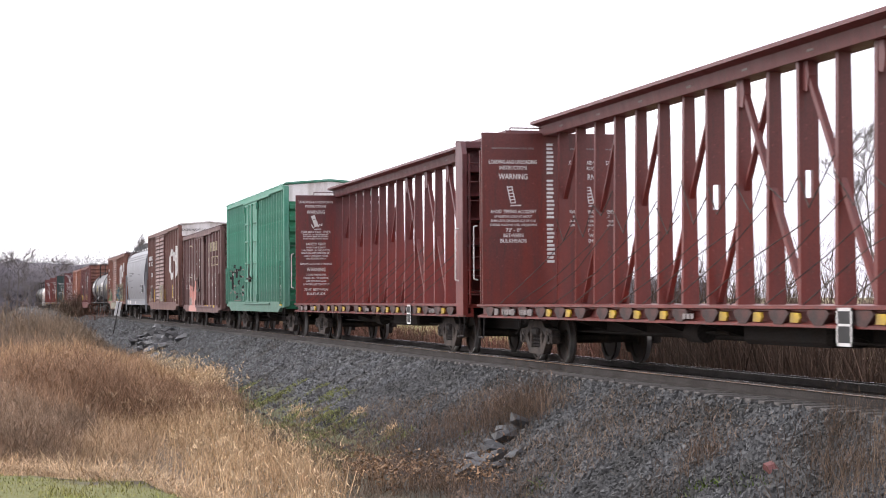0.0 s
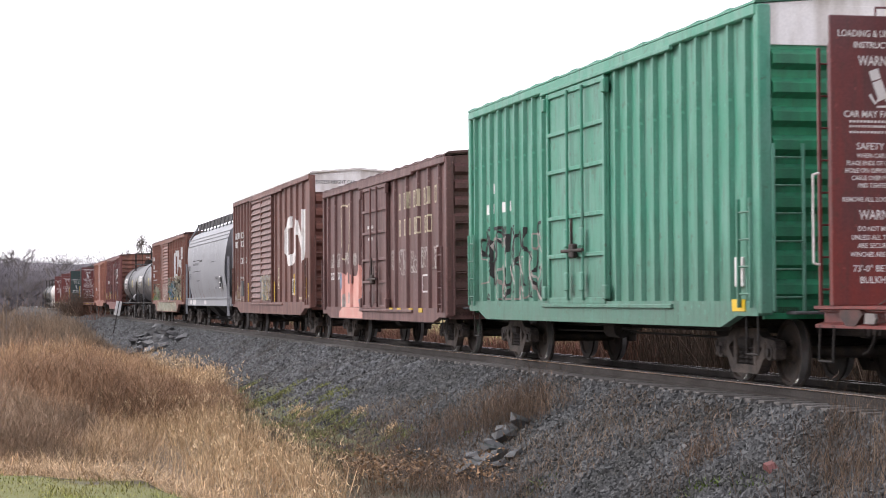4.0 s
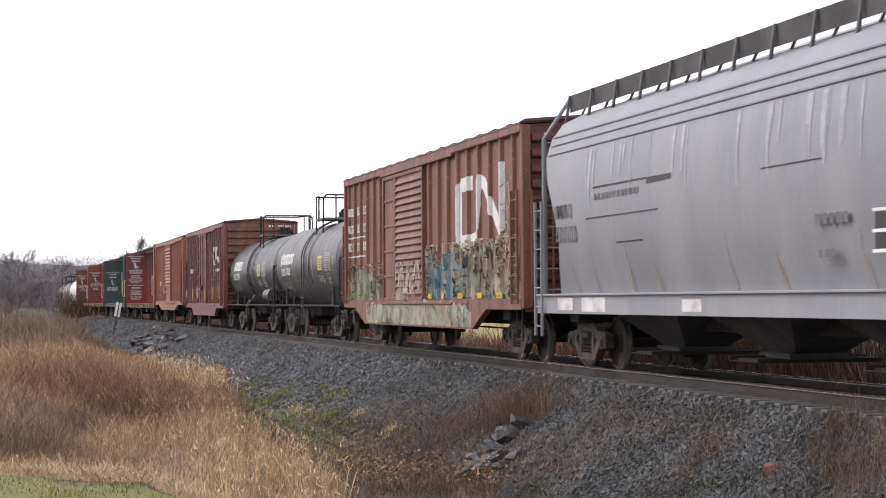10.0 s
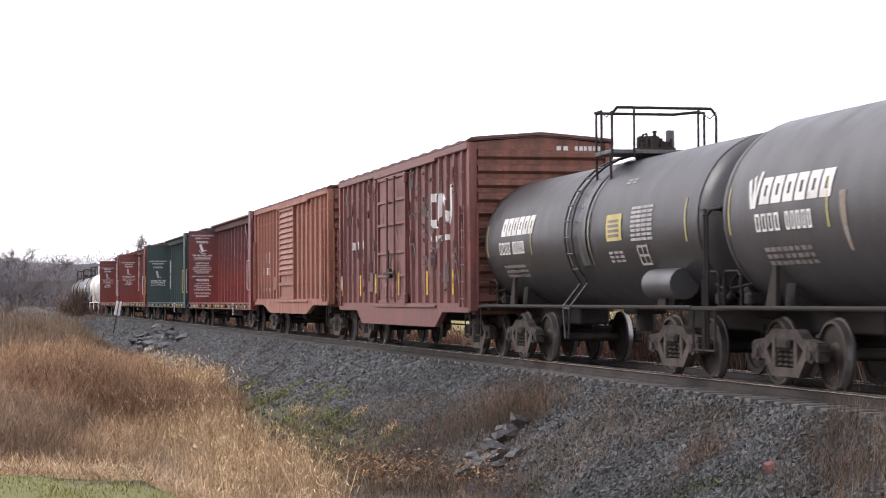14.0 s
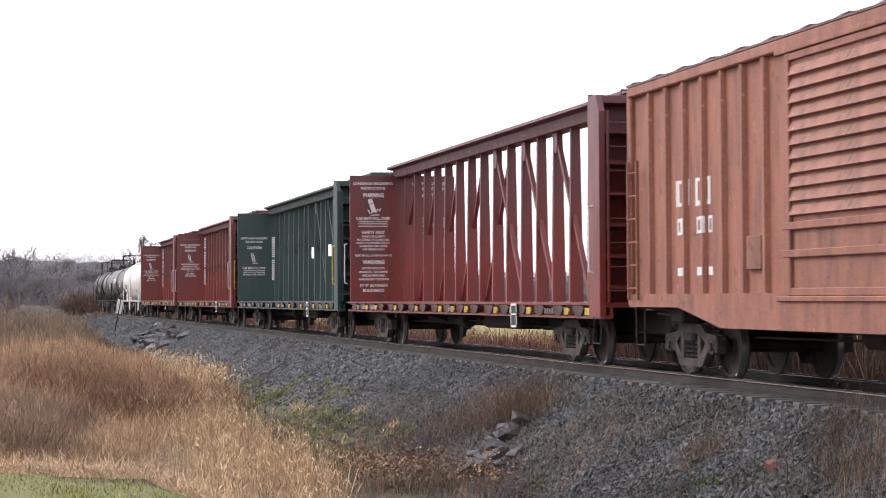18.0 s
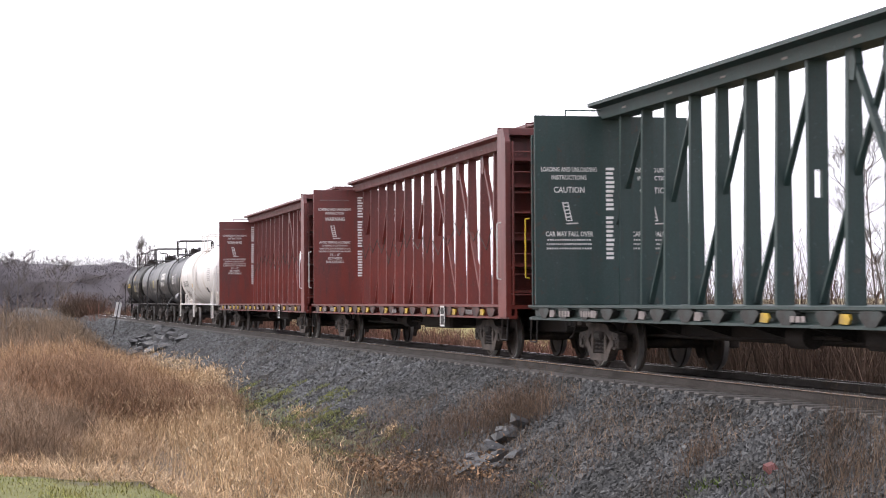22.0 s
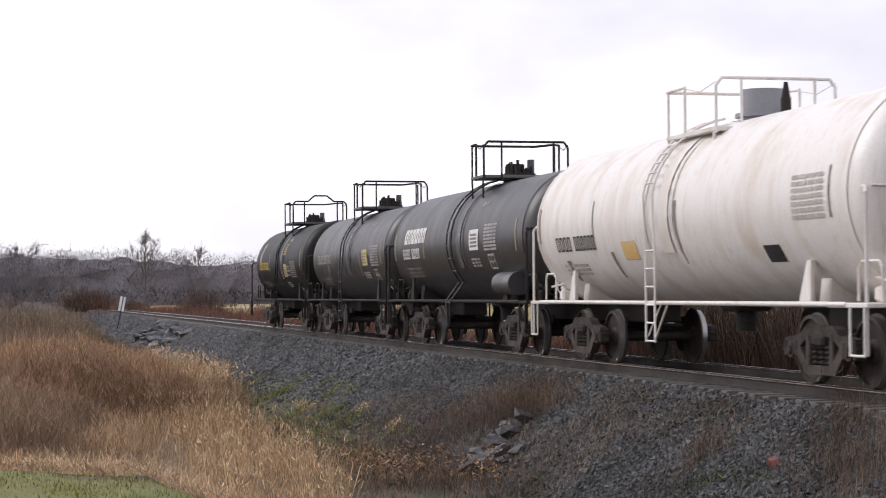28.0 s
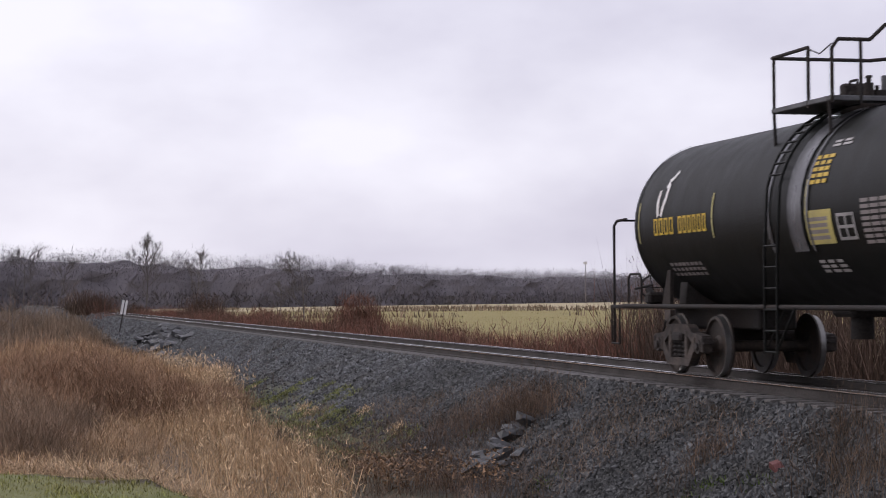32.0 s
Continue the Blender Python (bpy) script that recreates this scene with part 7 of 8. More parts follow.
stuff_mesh("tangled_brush", [mound(*m, (0.25, 0.6), (0.008, 0.02)) for m in ((-40, 82, 3.0, 8.0, 2.3, 7000), (20, 84, 3.0, 8.0, 2.2, 8000), (85, 88, 2.0, 8.0, 2.0, 7000), (135, 96, 1.4, 7.0, 1.5, 5000), (170, 92, 1.2, 6.0, 0.95, 4000),
                                                                          (100, 74, 2.2, 5.0, 1.3, 6000), (180, 74, 1.8, 5.0, 0.95, 5000), (30, 70, 2.4, 5.0, 1.6, 6000), (240, 72, 1.4, 4.0, 0.65, 3000), (120, 118, 1.8, 8.0, 1.8, 4000), (60, 120, 3.0, 10.0, 2.3, 5000))],
           brush_dull, "tall tangled brown brush beside the track", "brush")
p = scatter(16000, -200, -100, -6, 8.4, lambda x, y: y < 6.3 + 0.016 * (-62 - x) and bearing(x, y) < 0.048 and patch(x, y, 0.2, 4) > -0.45)
stuff_mesh("rank_weeds", [tuft(p, U(0.6, 1.6, len(p)), U(0.01, 0.024, len(p)), 0.35, 0.2)], brush_dull, "rusty weeds along the far ditch", "brush")
p = scatter(1500, -110, -60, -6, 4.4, lambda x, y: bearing(x, y) < 0.036 + 0.01 * patch(x, y, 0.3))
stuff_mesh("bare_shrubs", [tuft(p, U(1.2, 3.6, len(p)), U(0.005, 0.012, len(p)), 0.35, 0.2)], brush_grey, "thin grey leafless shrubs", "shrubs")
# weeds in clumps on the ballast slope and its toe
clumps = ((-32.6, 8.75, 0.7, 420, 0.85), (-31.9, 8.95, 0.5, 300, 0.85), (-34.0, 8.2, 0.8, 360, 0.6), (-31.0, 7.2, 0.9, 200, 0.4), (-20.9, 9.5, 0.5, 70, 0.75), (-20.2, 9.1, 0.5, 60, 0.7), (-29.5, 6.8, 0.9, 300, 0.5), (-27.4, 7.2, 0.8, 220, 0.4), (-36.5, 7.6, 0.9, 240, 0.5), (-33.5, 7.0, 1.0, 300, 0.45), (-19.6, 8.9, 0.4, 50, 0.7), (-23.4, 8.9, 0.25, 60, 0.6),
          (-42, 6.0, 1.3, 200, 0.6), (-39, 5.6, 1.0, 200, 0.6), (-48, 6.0, 1.5, 260, 0.8), (-55, 6.2, 1.8, 260, 0.9), (-34, 6.0, 1.2, 200, 0.45), (-19.4, 8.1, 0.5, 50, 0.6), (-23.2, 8.3, 0.6, 60, 0.4), (-66, 6.6, 2.2, 260, 0.8))
xy, hh = [], []
for cx, cy, r, n, top in clumps:
    a = np.column_stack([np.random.normal(cx, r, n), np.random.normal(cy, r * 0.5, n)])
    xy.append(a)
    hh.append(U(0.3, 1.0, n) * top)
xy, hh = np.concatenate(xy), np.concatenate(hh)
stalk = tuft(xy, hh, U(0.004, 0.010, len(xy)), 0.4, 0.2)
side_twigs = np.repeat(np.column_stack([xy, zs(xy)]), 3, 0)
side_twigs[:, :2] += np.random.normal(0, 0.05, (len(side_twigs), 2))
side_twigs[:, 2] += np.repeat(hh, 3) * U(0.25, 0.95, len(side_twigs))
stuff_mesh("toe_weeds", [stalk, tangle(side_twigs, U(0.06, 0.2, len(side_twigs)), U(0.004, 0.009, len(side_twigs)), 0.6)], weed_brown, "thin brown weed stalks on the ballast slope", "weeds")
p = scatter(34000, -46, -23, 4.7, 9.9, lambda x, y: not in_reeds(x, y) and math.hypot(x + 30.3, (y - 7.85) * 2) > 0.9 and y < 8.5 + 0.11 * (x + 42) + 0.5 * patch(x, y, 0.8, 31) and patch(x, y, 0.55, 33) > -0.2 + 0.2 * noise.random())
pz = np.column_stack([p, zs(p) + U(0, 0.14, len(p))])
stuff_mesh("thin_weeds", [tangle(pz, U(0.06, 0.22, len(p)), U(0.004, 0.009, len(p)), 0.5)], weed_veil, "sparse brown grass over the stones", "weeds")
p = scatter(4200, -26, -18.0, 8.3, 10.0, lambda x, y: y > -0.452 * x + 0.15 * patch(x, y, 1.2) and patch(x, y, 0.9, 35) > -0.3)
stuff_mesh("dry_stalks", [tuft(p, U(0.15, 0.65, len(p)), U(0.003, 0.007, len(p)), 0.4, 0.2)], weed_veil, "fine dry stalks at the edge of the ballast", "weeds")
leafy = np.concatenate([np.column_stack([np.random.normal(cx, 0.3, n), np.random.normal(cy, 0.2, n)]) for cx, cy, n in ((-31.2, 6.0, 60), (-28.4, 7.4, 26), (-29.6, 7.2, 20), (-30.4, 6.7, 40), (-30.0, 6.2, 50))])
lh = U(0.15, 0.55, len(leafy))
st = tuft(leafy, lh, U(0.006, 0.01, len(leafy)), 0.3)
tips = st[0].reshape(-1, 5, 3)[:, 4]
lv = np.repeat(tips, 6, 0) + np.random.normal(0, 0.06, (len(tips) * 6, 3))
stuff_mesh("leafy_weeds", [st, tangle(lv, U(0.04, 0.09, len(lv)), U(0.025, 0.05, len(lv)), 0.1)], leaf_orange, "withered orange-brown leafy weeds", "weeds")
edge = np.concatenate([np.column_stack([np.random.normal(cx, 2.0, 110), np.random.normal(cy, 0.3, 110)]) for cx, cy in ((-84, 7.0), (-76, 7.1), (-70, 7.2), (-64, 7.1), (-58, 6.8))])
es = tuft(edge, U(0.35, 0.85, len(edge)), U(0.008, 0.014, len(edge)), 0.3, 0.15)
et = np.repeat(es[0].reshape(-1, 5, 3)[:, 4], 6, 0) + np.random.normal(0, 0.07, (len(edge) * 6, 3))
stuff_mesh("pale_stalks", [es, tangle(et, U(0.06, 0.18, len(et)), U(0.015, 0.035, len(et)), -0.1)], straw_pale, "pale dry leafy stalks below the rocks", "weeds")
p = scatter(95000, -62, -33, 5.9, 8.7, lambda x, y: patch(x, y, 0.5, 3) + 0.5 * patch(x, y, 1.7, 8) > -0.08 + 0.35 * max(0.0, y - 7.7) + 0.022 * abs(x + 47) + 0.3 * noise.random())
pz = np.column_stack([p, zs(p) + U(0, 0.06, len(p))])
stuff_mesh("moss", [tangle(pz, U(0.03, 0.10, len(p)), U(0.010, 0.026, len(p)), 0.2)], moss, "yellow-green moss and low weeds at the ballast toe", "moss")
stuff_mesh("pale_tufts", [mound(px, d, 0.22, 0.5, 0.10, 130, (0.05, 0.15), (0.010, 0.022), 0.2) for px, d in ((524, 48.5), (536, 47), (632, 43), (690, 38.5))], straw_pale, "pale flattened tufts among the moss", "grass")
p = np.concatenate([np.column_stack([np.random.normal(cx, 0.18, 70), np.random.normal(cy, 0.12, 70)]) for cx, cy in ((-26.8, 7.8), (-22.3, 8.46), (-21.2, 8.73), (-22.1, 8.5), (-39.0, 7.77), (-42.4, 8.06), (-33.4, 8.3))])
stuff_mesh("green_tufts", [tuft(p, U(0.04, 0.13, len(p)), U(0.012, 0.03, len(p)), 0.9)], mat("tuft_green", (0.12, 0.17, 0.04), 0.9, island=True, bump=0, spec=0.2), "small green tufts on the stones", "weeds")
p = scatter(26000, -21.2, -15.5, -1.5, 4.0, lambda x, y: x > -20.1 + 1.1 * max(y, 0) + 0.35 * patch(x, y, 0.8))
stuff_mesh("lawn", [tuft(p, U(0.02, 0.07, len(p)), U(0.006, 0.016, len(p)), 0.8)], lawn_blade, "short green and yellowing lawn", "grass")
# far side of the track: a strip of rusty brush, then tan grass
p = np.concatenate([scatter(80000, -240, -14, 14.7, 24, lambda x, y: patch(x, y, 0.16, 11) > -0.5 + 0.05 * max(y - 18, 0)), scatter(62000, -190, -16, 14.8, 17.2, lambda x, y: True)])
h = U(0.75, 1.6, len(p)) * np.array([1 + 0.25 * patch(x, y, 0.12, 6) + 0.3 * patch(x, y, 0.5, 2) for x, y in p])
h *= np.array([1.2 - 0.45 * soft(16.5, 20, y) + 1.2 * soft(0.305, 0.365, y / -x) for x, y in p])
pick = U(0, 1, len(p)) < 0.5
dull = p[:, 1] / -p[:, 0] + np.random.normal(0, 0.012, len(p)) > 0.335
for name, group, material, label in (("far_brush", ~dull, brush_rust, "rusty red brush beyond the track"), ("dull_brush", dull, brush_far, "dull brown brush close behind the track")):
    a, b = pick & group, ~pick & group
    up_p = np.column_stack([p, zs(p)])[b]
    up_p[:, 2] += h[b] * U(0.3, 0.95, b.sum())
    stuff_mesh(name, [tuft(p[a], h[a], U(0.010, 0.026, a.sum()), 0.3, 0.15), tangle(up_p, U(0.15, 0.4, len(up_p)), U(0.012, 0.03, len(up_p)), 0.7)], material, label, "brush")
p = scatter(9000, -200, -14, 24, 36, lambda x, y: patch(x, y, 0.12, 13) > 0.0)
stuff_mesh("far_grass", [tuft(p, U(0.4, 1.0, len(p)), U(0.015, 0.04, len(p)), 0.4, 0.2)], straw, "tan tall grass beyond the track", "grass")
p = scatter(24000, -420, -40, 36, 150, lambda x, y: patch(x, y, 0.03, 15) > -0.1)
stuff_mesh("field_stubble", [tuft(p, U(0.04, 0.13, len(p)), U(0.04, 0.10, len(p)), 0.9)], field_blade, "greenish straw-coloured field grass", "grass")
hedge = [spot(px, d) for px, d in zip(U(370, 1500, 9000), np.concatenate([np.random.normal(430, 14, 3000), np.random.normal(520, 16, 4000), np.random.normal(300, 8, 2000)]))]
hedge = np.array([c for c in hedge if patch(c[0], c[1], 0.02, 19) + 0.5 * patch(c[0], c[1], 0.09, 23) > 0.0])
stuff_mesh("field_hedge", [tuft(hedge, U(0.3, 1.3, len(hedge)), U(0.1, 0.3, len(hedge)), 0.5, 0.2)], brush_dull, "dark scrub lines across the field", "scrub")


# ---- ballast stones ----
def stones(xy, size, sink=0.3):
    n = len(xy)
    c = np.column_stack([xy, zs(xy)])
    unit = np.array([(1, 0, 0), (-1, 0, 0), (0, 1, 0), (0, -1, 0), (0, 0, 1), (0, 0, -1)], float)
    faces = np.array([(0, 2, 4), (2, 1, 4), (1, 3, 4), (3, 0, 4), (2, 0, 5), (1, 2, 5), (3, 1, 5), (0, 3, 5)])
    a = np.random.uniform(0, 2 * np.pi, (n, 3))
    v = unit[None] * np.random.uniform(0.55, 1.15, (n, 6, 1)) + np.random.normal(0, 0.14, (n, 6, 3))
    for ax, (i, j) in enumerate(((1, 2), (0, 2), (0, 1))):
        co, si = np.cos(a[:, ax])[:, None], np.sin(a[:, ax])[:, None]
        vi, vj = v[:, :, i] * co - v[:, :, j] * si, v[:, :, i] * si + v[:, :, j] * co
        v[:, :, i], v[:, :, j] = vi, vj
    v = v * size[:, None, None] + c[:, None] + np.array((0, 0, 1.0)) * (size * (1 - sink * 2) * 0.5)[:, None, None]
    o = (np.arange(n) * 6)[:, None, None]
    return v.reshape(-1, 3), np.zeros((0, 4), int), (faces[None] + o).reshape(-1, 3)


def stony(x, y):
    return y > 7.2 + 0.5 * patch(x, y, 0.4, 21) + 0.9 * soft(33, 40, -x) * (1 + 0.6 * patch(x, y, 0.7, 5)) or (y > 7.0 and noise.random() < 0.25)


p1 = scatter(58000, -44, -16.5, 6.9, 10.17, stony)
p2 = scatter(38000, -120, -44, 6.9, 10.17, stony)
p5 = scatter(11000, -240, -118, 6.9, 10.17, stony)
p3 = scatter(12000, -80, -16, 10.24, 12.95, lambda x, y: True)
p4 = scatter(7000, -80, -16, 12.9, 14.8, lambda x, y: True)
size = lambda n, a, b: np.exp(np.random.uniform(np.log(a), np.log(b), n))
stuff_mesh("ballast", [stones(p1, size(len(p1), 0.022, 0.062)), stones(p3, size(len(p3), 0.022, 0.045), 0.4), stones(p4, size(len(p4), 0.03, 0.055))], stone_mat, "dark grey crushed-stone ballast", "ballast")
stuff_mesh("dusty_ballast", [stones(p2, size(len(p2), 0.035, 0.075)), stones(p5, size(len(p5), 0.05, 0.12))], stone_pale, "paler crushed-stone ballast", "ballast")

# ---- larger rocks ----
def rock_mesh(seed, flatness):
    rng = random.Random(seed)
    bm = bmesh.new()
    bmesh.ops.create_icosphere(bm, subdivisions=1, radius=1.0)
    for v in bm.verts:
        v.co += Vector((rng.gauss(0, 0.22), rng.gauss(0, 0.22), rng.gauss(0, 0.12)))
    for v in bm.verts:
        k = 1 + 0.35 * noise.noise(v.co * 1.3 + Vector((seed * 3.1, 0, 0)))
        v.co *= k
        for ax in range(3):
            v.co[ax] = max(-0.72 - 0.1 * rng.random(), min(0.72, v.co[ax]))
        v.co.z *= flatness
    me = bpy.data.meshes.new("rock")
    bm.to_mesh(me)
    bm.free()
    me.materials.append(slate)
    return me


ROCKS = [rock_mesh(i, f) for i, f in enumerate((0.42, 0.3, 0.55, 0.36, 0.26))]
rng = random.Random(17)
for count, cx, cy, rx, ry, lo, hi, group in ((54, -100, 8.55, 9.5, 0.85, 0.28, 0.62, "far rock heap"), (18, -30.3, 7.85, 1.0, 0.45, 0.16, 0.36, "near rock heap"), (8, -31.0, 8.5, 0.8, 0.3, 0.14, 0.3, "near rock heap"), (8, -27, 8.2, 2.5, 0.5, 0.06, 0.12, "near rock heap")):
    for i in range(count):
        x, y, r = rng.gauss(cx, rx * 0.5), rng.gauss(cy, ry * 0.6), rng.uniform(lo, hi)
        rock = tagged(new("rock", ROCKS[i % 5]), "flat dark grey slate rock on the ballast slope", "rock", group)
        near = group == "near rock heap"
        rock.matrix_basis = pose(x, y, ground_z(x, y) + r * (0.34 if near else 0.2), rng.uniform(-30, 30), rng.uniform(-32, 20), rng.uniform(0, 360)) @ Matrix.Diagonal((r, r * rng.uniform(0.6, 1), r * (1.5 if near else 1.15), 1))

# ---- marker post ----
post = tagged(new("marker_post"), "leaning thin steel post with a white marker plate", "marker post")
post.matrix_basis = pose(-132, 8.6, ground_z(-132, 8.6) - 0.1, -10, 4, 8)
part("pole", Shape().box(-0.04, 0.04, -0.03, 0.03, 0, 2.35, 0.01), under_black, post)
part("plate", Shape().box(-0.03, 0.03, -0.19, 0.19, 1.4, 2.35, 0.01), letter_white, post, "white plate")


# ---- trees ----
def grow(s, rng, p, d, length, r, depth, spread=0.55, up=0.25):
    """A branching limb of tapered rods."""
    n = 3
    for i in range(n):
        q = p + d * (length / n)
        s.rod(p, q, r * (1 - 0.25 * i / n), 5 if depth > 1 else 3, r * (1 - 0.25 * (i + 1) / n), caps=False)
        p = q
        d = (d + Vector((rng.gauss(0, 0.16), rng.gauss(0, 0.16), rng.gauss(0.02, 0.10)))).normalized()
        if depth > 0 and (i > 0 or depth < 3):
            for _ in range(rng.randint(1, 3 if depth < 3 else 2)):
                e = (d + Vector((rng.gauss(0, spread), rng.gauss(0, spread), rng.gauss(up, 0.25)))).normalized()
                grow(s, rng, p, e, length * rng.uniform(0.5, 0.8), r * 0.55, depth - 1, spread, up)


def bare_tree(x, y, height, seed, label, depth=4, spread=0.5, r=None, slim=False):
    rng = random.Random(seed)
    t = tagged(new("bare_tree"), label, "tree", "bare trees")
    t.location = (x, y, ground_z(x, y) - 0.1)
    r = r or height * (0.0055 if slim else 0.012)
    trunk = Shape()
    p, d = Vector((0, 0, 0)), Vector((0, 0, 1))
    nodes = []
    for i in range(6):
        q = p + d * height * 0.12
        trunk.rod(p, q, r * (1 - 0.12 * i), 8, r * (1 - 0.12 * (i + 1)), caps=False)
        p = q
        d = (d + Vector((rng.gauss(0, 0.07), rng.gauss(0, 0.07), 0.1))).normalized()
        nodes.append((p.copy(), i))
    part("trunk", trunk, bark, t)
    crown = Shape()
    for p, i in nodes[1:]:
        for _ in range(2 if i < 5 else 4):
            a = rng.uniform(0, 6.28)
            e = Vector((math.cos(a), math.sin(a), rng.uniform(0.5, 1.3))).normalized()
            grow(crown, rng, p, e, height * rng.uniform(0.12, 0.2) * (0.55 if slim else 1), r * 0.40, depth - 1, spread)
    part("crown", crown, bark, t, "bare twiggy crown")
    return t


def at_bearing(px, dist):
    """A place dist metres off on the bearing px (in 1/3457 of the lens's scale from the middle)."""
    a = 0.23288 + math.atan(px / 3457)
    return -math.cos(a) * dist, math.sin(a) * dist


for px, dist, height, seed, label in ((-537, 360, 14.5, 1, "bare spreading tree before the far woods"), (-258, 230, 8.6, 2, "gnarled small bare tree at the field's edge"), (-448, 480, 15, 3, "slender bare tree above the woods"), (-755, 330, 12.5, 4, "slender bare tree above the woods"),
                                      (786, 82, 12.2, 5, "tall thin bare tree close behind the track"), (770, 96, 12.6, 6, "tall thin bare tree close behind the track"), (830, 84, 12.0, 7, "tall thin bare tree close behind the track"),
                                      (-690, 300, 9.0, 8, "slender bare tree above the woods"), (-300, 260, 5.5, 9, "small bare sapling at the field's edge")):
    bare_tree(*at_bearing(px, dist), height, seed, label, 5 if seed in (1, 5) else 4, slim=dist < 100)


def bush(px, dist, w, hgt, seed, material, label, n=1500, fine=1.0):
    x, y = at_bearing(px, dist)
    a, rad = U(0, 6.28, n), np.sqrt(U(0, 1, n)) * w / 2
    base = np.column_stack([x + np.cos(a) * rad * 0.6, y + np.sin(a) * rad * 0.6, np.full(n, ground_z(x, y))])
    tip = np.column_stack([x + np.cos(a) * rad, y + np.sin(a) * rad, ground_z(x, y) + hgt * U(0.35, 1.0, n) * np.sqrt(1 - 0.6 * (rad / (w / 2)) ** 2)])
    v, q, t = strips(base, tip, U(0.015, 0.05, n) * fine, np.random.normal(0, 0.07 * hgt, (n, 3)))
    foot = np.array((x, y, ground_z(x, y) - 0.05))
    # side twigs in a rounded, uneven crown
    k = n * 2
    turn, out = U(0, 6.28, k), np.sqrt(U(0, 1, k))
    lump = np.array([0.72 + 0.75 * noise.noise(Vector((math.cos(i) * r * 2.6 + px, math.sin(i) * r * 2.6, 3.0))) for i, r in zip(turn, out)])
    dome = np.clip((1 - 0.55 * out ** 2) * (0.35 + lump), 0.15, 1.0)
    out = out * w / 2
    spray_at = np.column_stack([x + np.cos(turn) * out, y + np.sin(turn) * out, ground_z(x, y) + hgt * 0.85 * dome * U(0.08, 1.0, k)])
    v2, q2, t2 = tangle(spray_at, U(0.07, 0.2, k) * hgt, U(0.012, 0.04, k) * fine, 0.6)
    q, t, v = np.concatenate([q, q2 + len(v)]), np.concatenate([t, t2 + len(v)]), np.concatenate([v, v2])
    me = bpy.data.meshes.new("twigs")
    me.from_pydata((v - foot).tolist(), [], q.tolist() + t.tolist())
    b = tagged(new("bush"), label, "bush", "bushes along the track")
    b.location = foot
    tagged(part("crown", me, material, b, "dense thin bare twigs"), "", "", "", "stuff")
    for i in range(5):
        e = Vector((math.cos(i * 1.26) * w * 0.16, math.sin(i * 1.26) * w * 0.16, hgt * 0.55))
        part("stem", Shape().rod(e * 0.25 - Vector((0, 0, hgt * 0.14)), e, 0.03 * max(fine, 0.5), 5, 0.012 * max(fine, 0.5)), material, b)


for px, dist, w, hgt, seed, material, label in ((-438, 165, 4.8, 3.9, 1, brush_far, "dense brown leafless bush behind the track"), (-160, 112, 3.2, 3.6, 2, brush_rust, "reddish leafless bush beside the field"), (-560, 210, 4.5, 2.4, 3, brush_far, "reddish leafless bush behind the track"),
                                                (-640, 200, 6.0, 2.9, 4, brush_far, "dense brown leafless bush behind the track"), (-330, 140, 3.2, 2.6, 5, brush_rust, "reddish leafless bush beside the field"), (250, 62, 3.0, 2.2, 6, brush_red, "reddish leafless bush beside the field"),
                                                (520, 48, 3.0, 2.2, 7, brush_red, "reddish leafless bush beside the field"), (620, 52, 4.0, 2.5, 8, brush_grey, "dense brown leafless bush behind the track"), (400, 66, 3.6, 2.2, 9, brush_grey, "dense brown leafless bush behind the track")):
    bush(px, dist, w, hgt, seed, material, label)
for px, dist, w, hgt, material, n in ((-690, 76, 2.4, 4.2, brush_dull, 520), (-668, 84, 2.0, 3.6, brush_dull, 420), (-735, 66, 2.6, 3.6, brush_grey, 420), (-782, 62, 3.0, 3.4, brush_grey, 520), (-655, 150, 5.0, 3.2, brush_far, 900), (-612, 170, 6.0, 2.6, brush_rust, 900)):
    bush(px, dist, w, hgt, 0, material, "tall thin leafless shrub in the ditch", n // 5, 0.36)
bare_tree(*at_bearing(-740, 82), 4.6, 21, "slender pale-barked sapling in the ditch", 3, slim=True)
bare_tree(*at_bearing(-776, 74), 4.2, 22, "slender dark sapling in the ditch", 3, slim=True)

# far woods: a deep belt of bare trees
np.random.seed(21)
N = 4200
u, depth = U(-0.16, 1.25, N), U(0, 1, N) ** 1.2
wx, wy = -440 - 560 * u - depth * 110, -60 + 400 * u + depth * 30
hgt = U(11.0, 15.2, N) * (1.40 - 0.19 * np.clip(u * 1.6, 0, 1)) * (1 + 0.16 * np.array([patch(a, b, 0.012) + 0.9 * patch(a, b, 0.05, 3) for a, b in zip(wx, wy)])) * (0.92 + 0.12 * depth)
root = np.column_stack([wx, wy, np.full(N, -1.9)])
top = root + np.column_stack([np.random.normal(0, 0.5, N), np.random.normal(0, 0.5, N), hgt])
some = np.arange(0, N, 14)
chunks = [strips(root[some], root[some] + (top - root)[some] * 0.85, U(0.07, 0.16, len(some)), np.random.normal(0, 0.2, (len(some), 3)))]
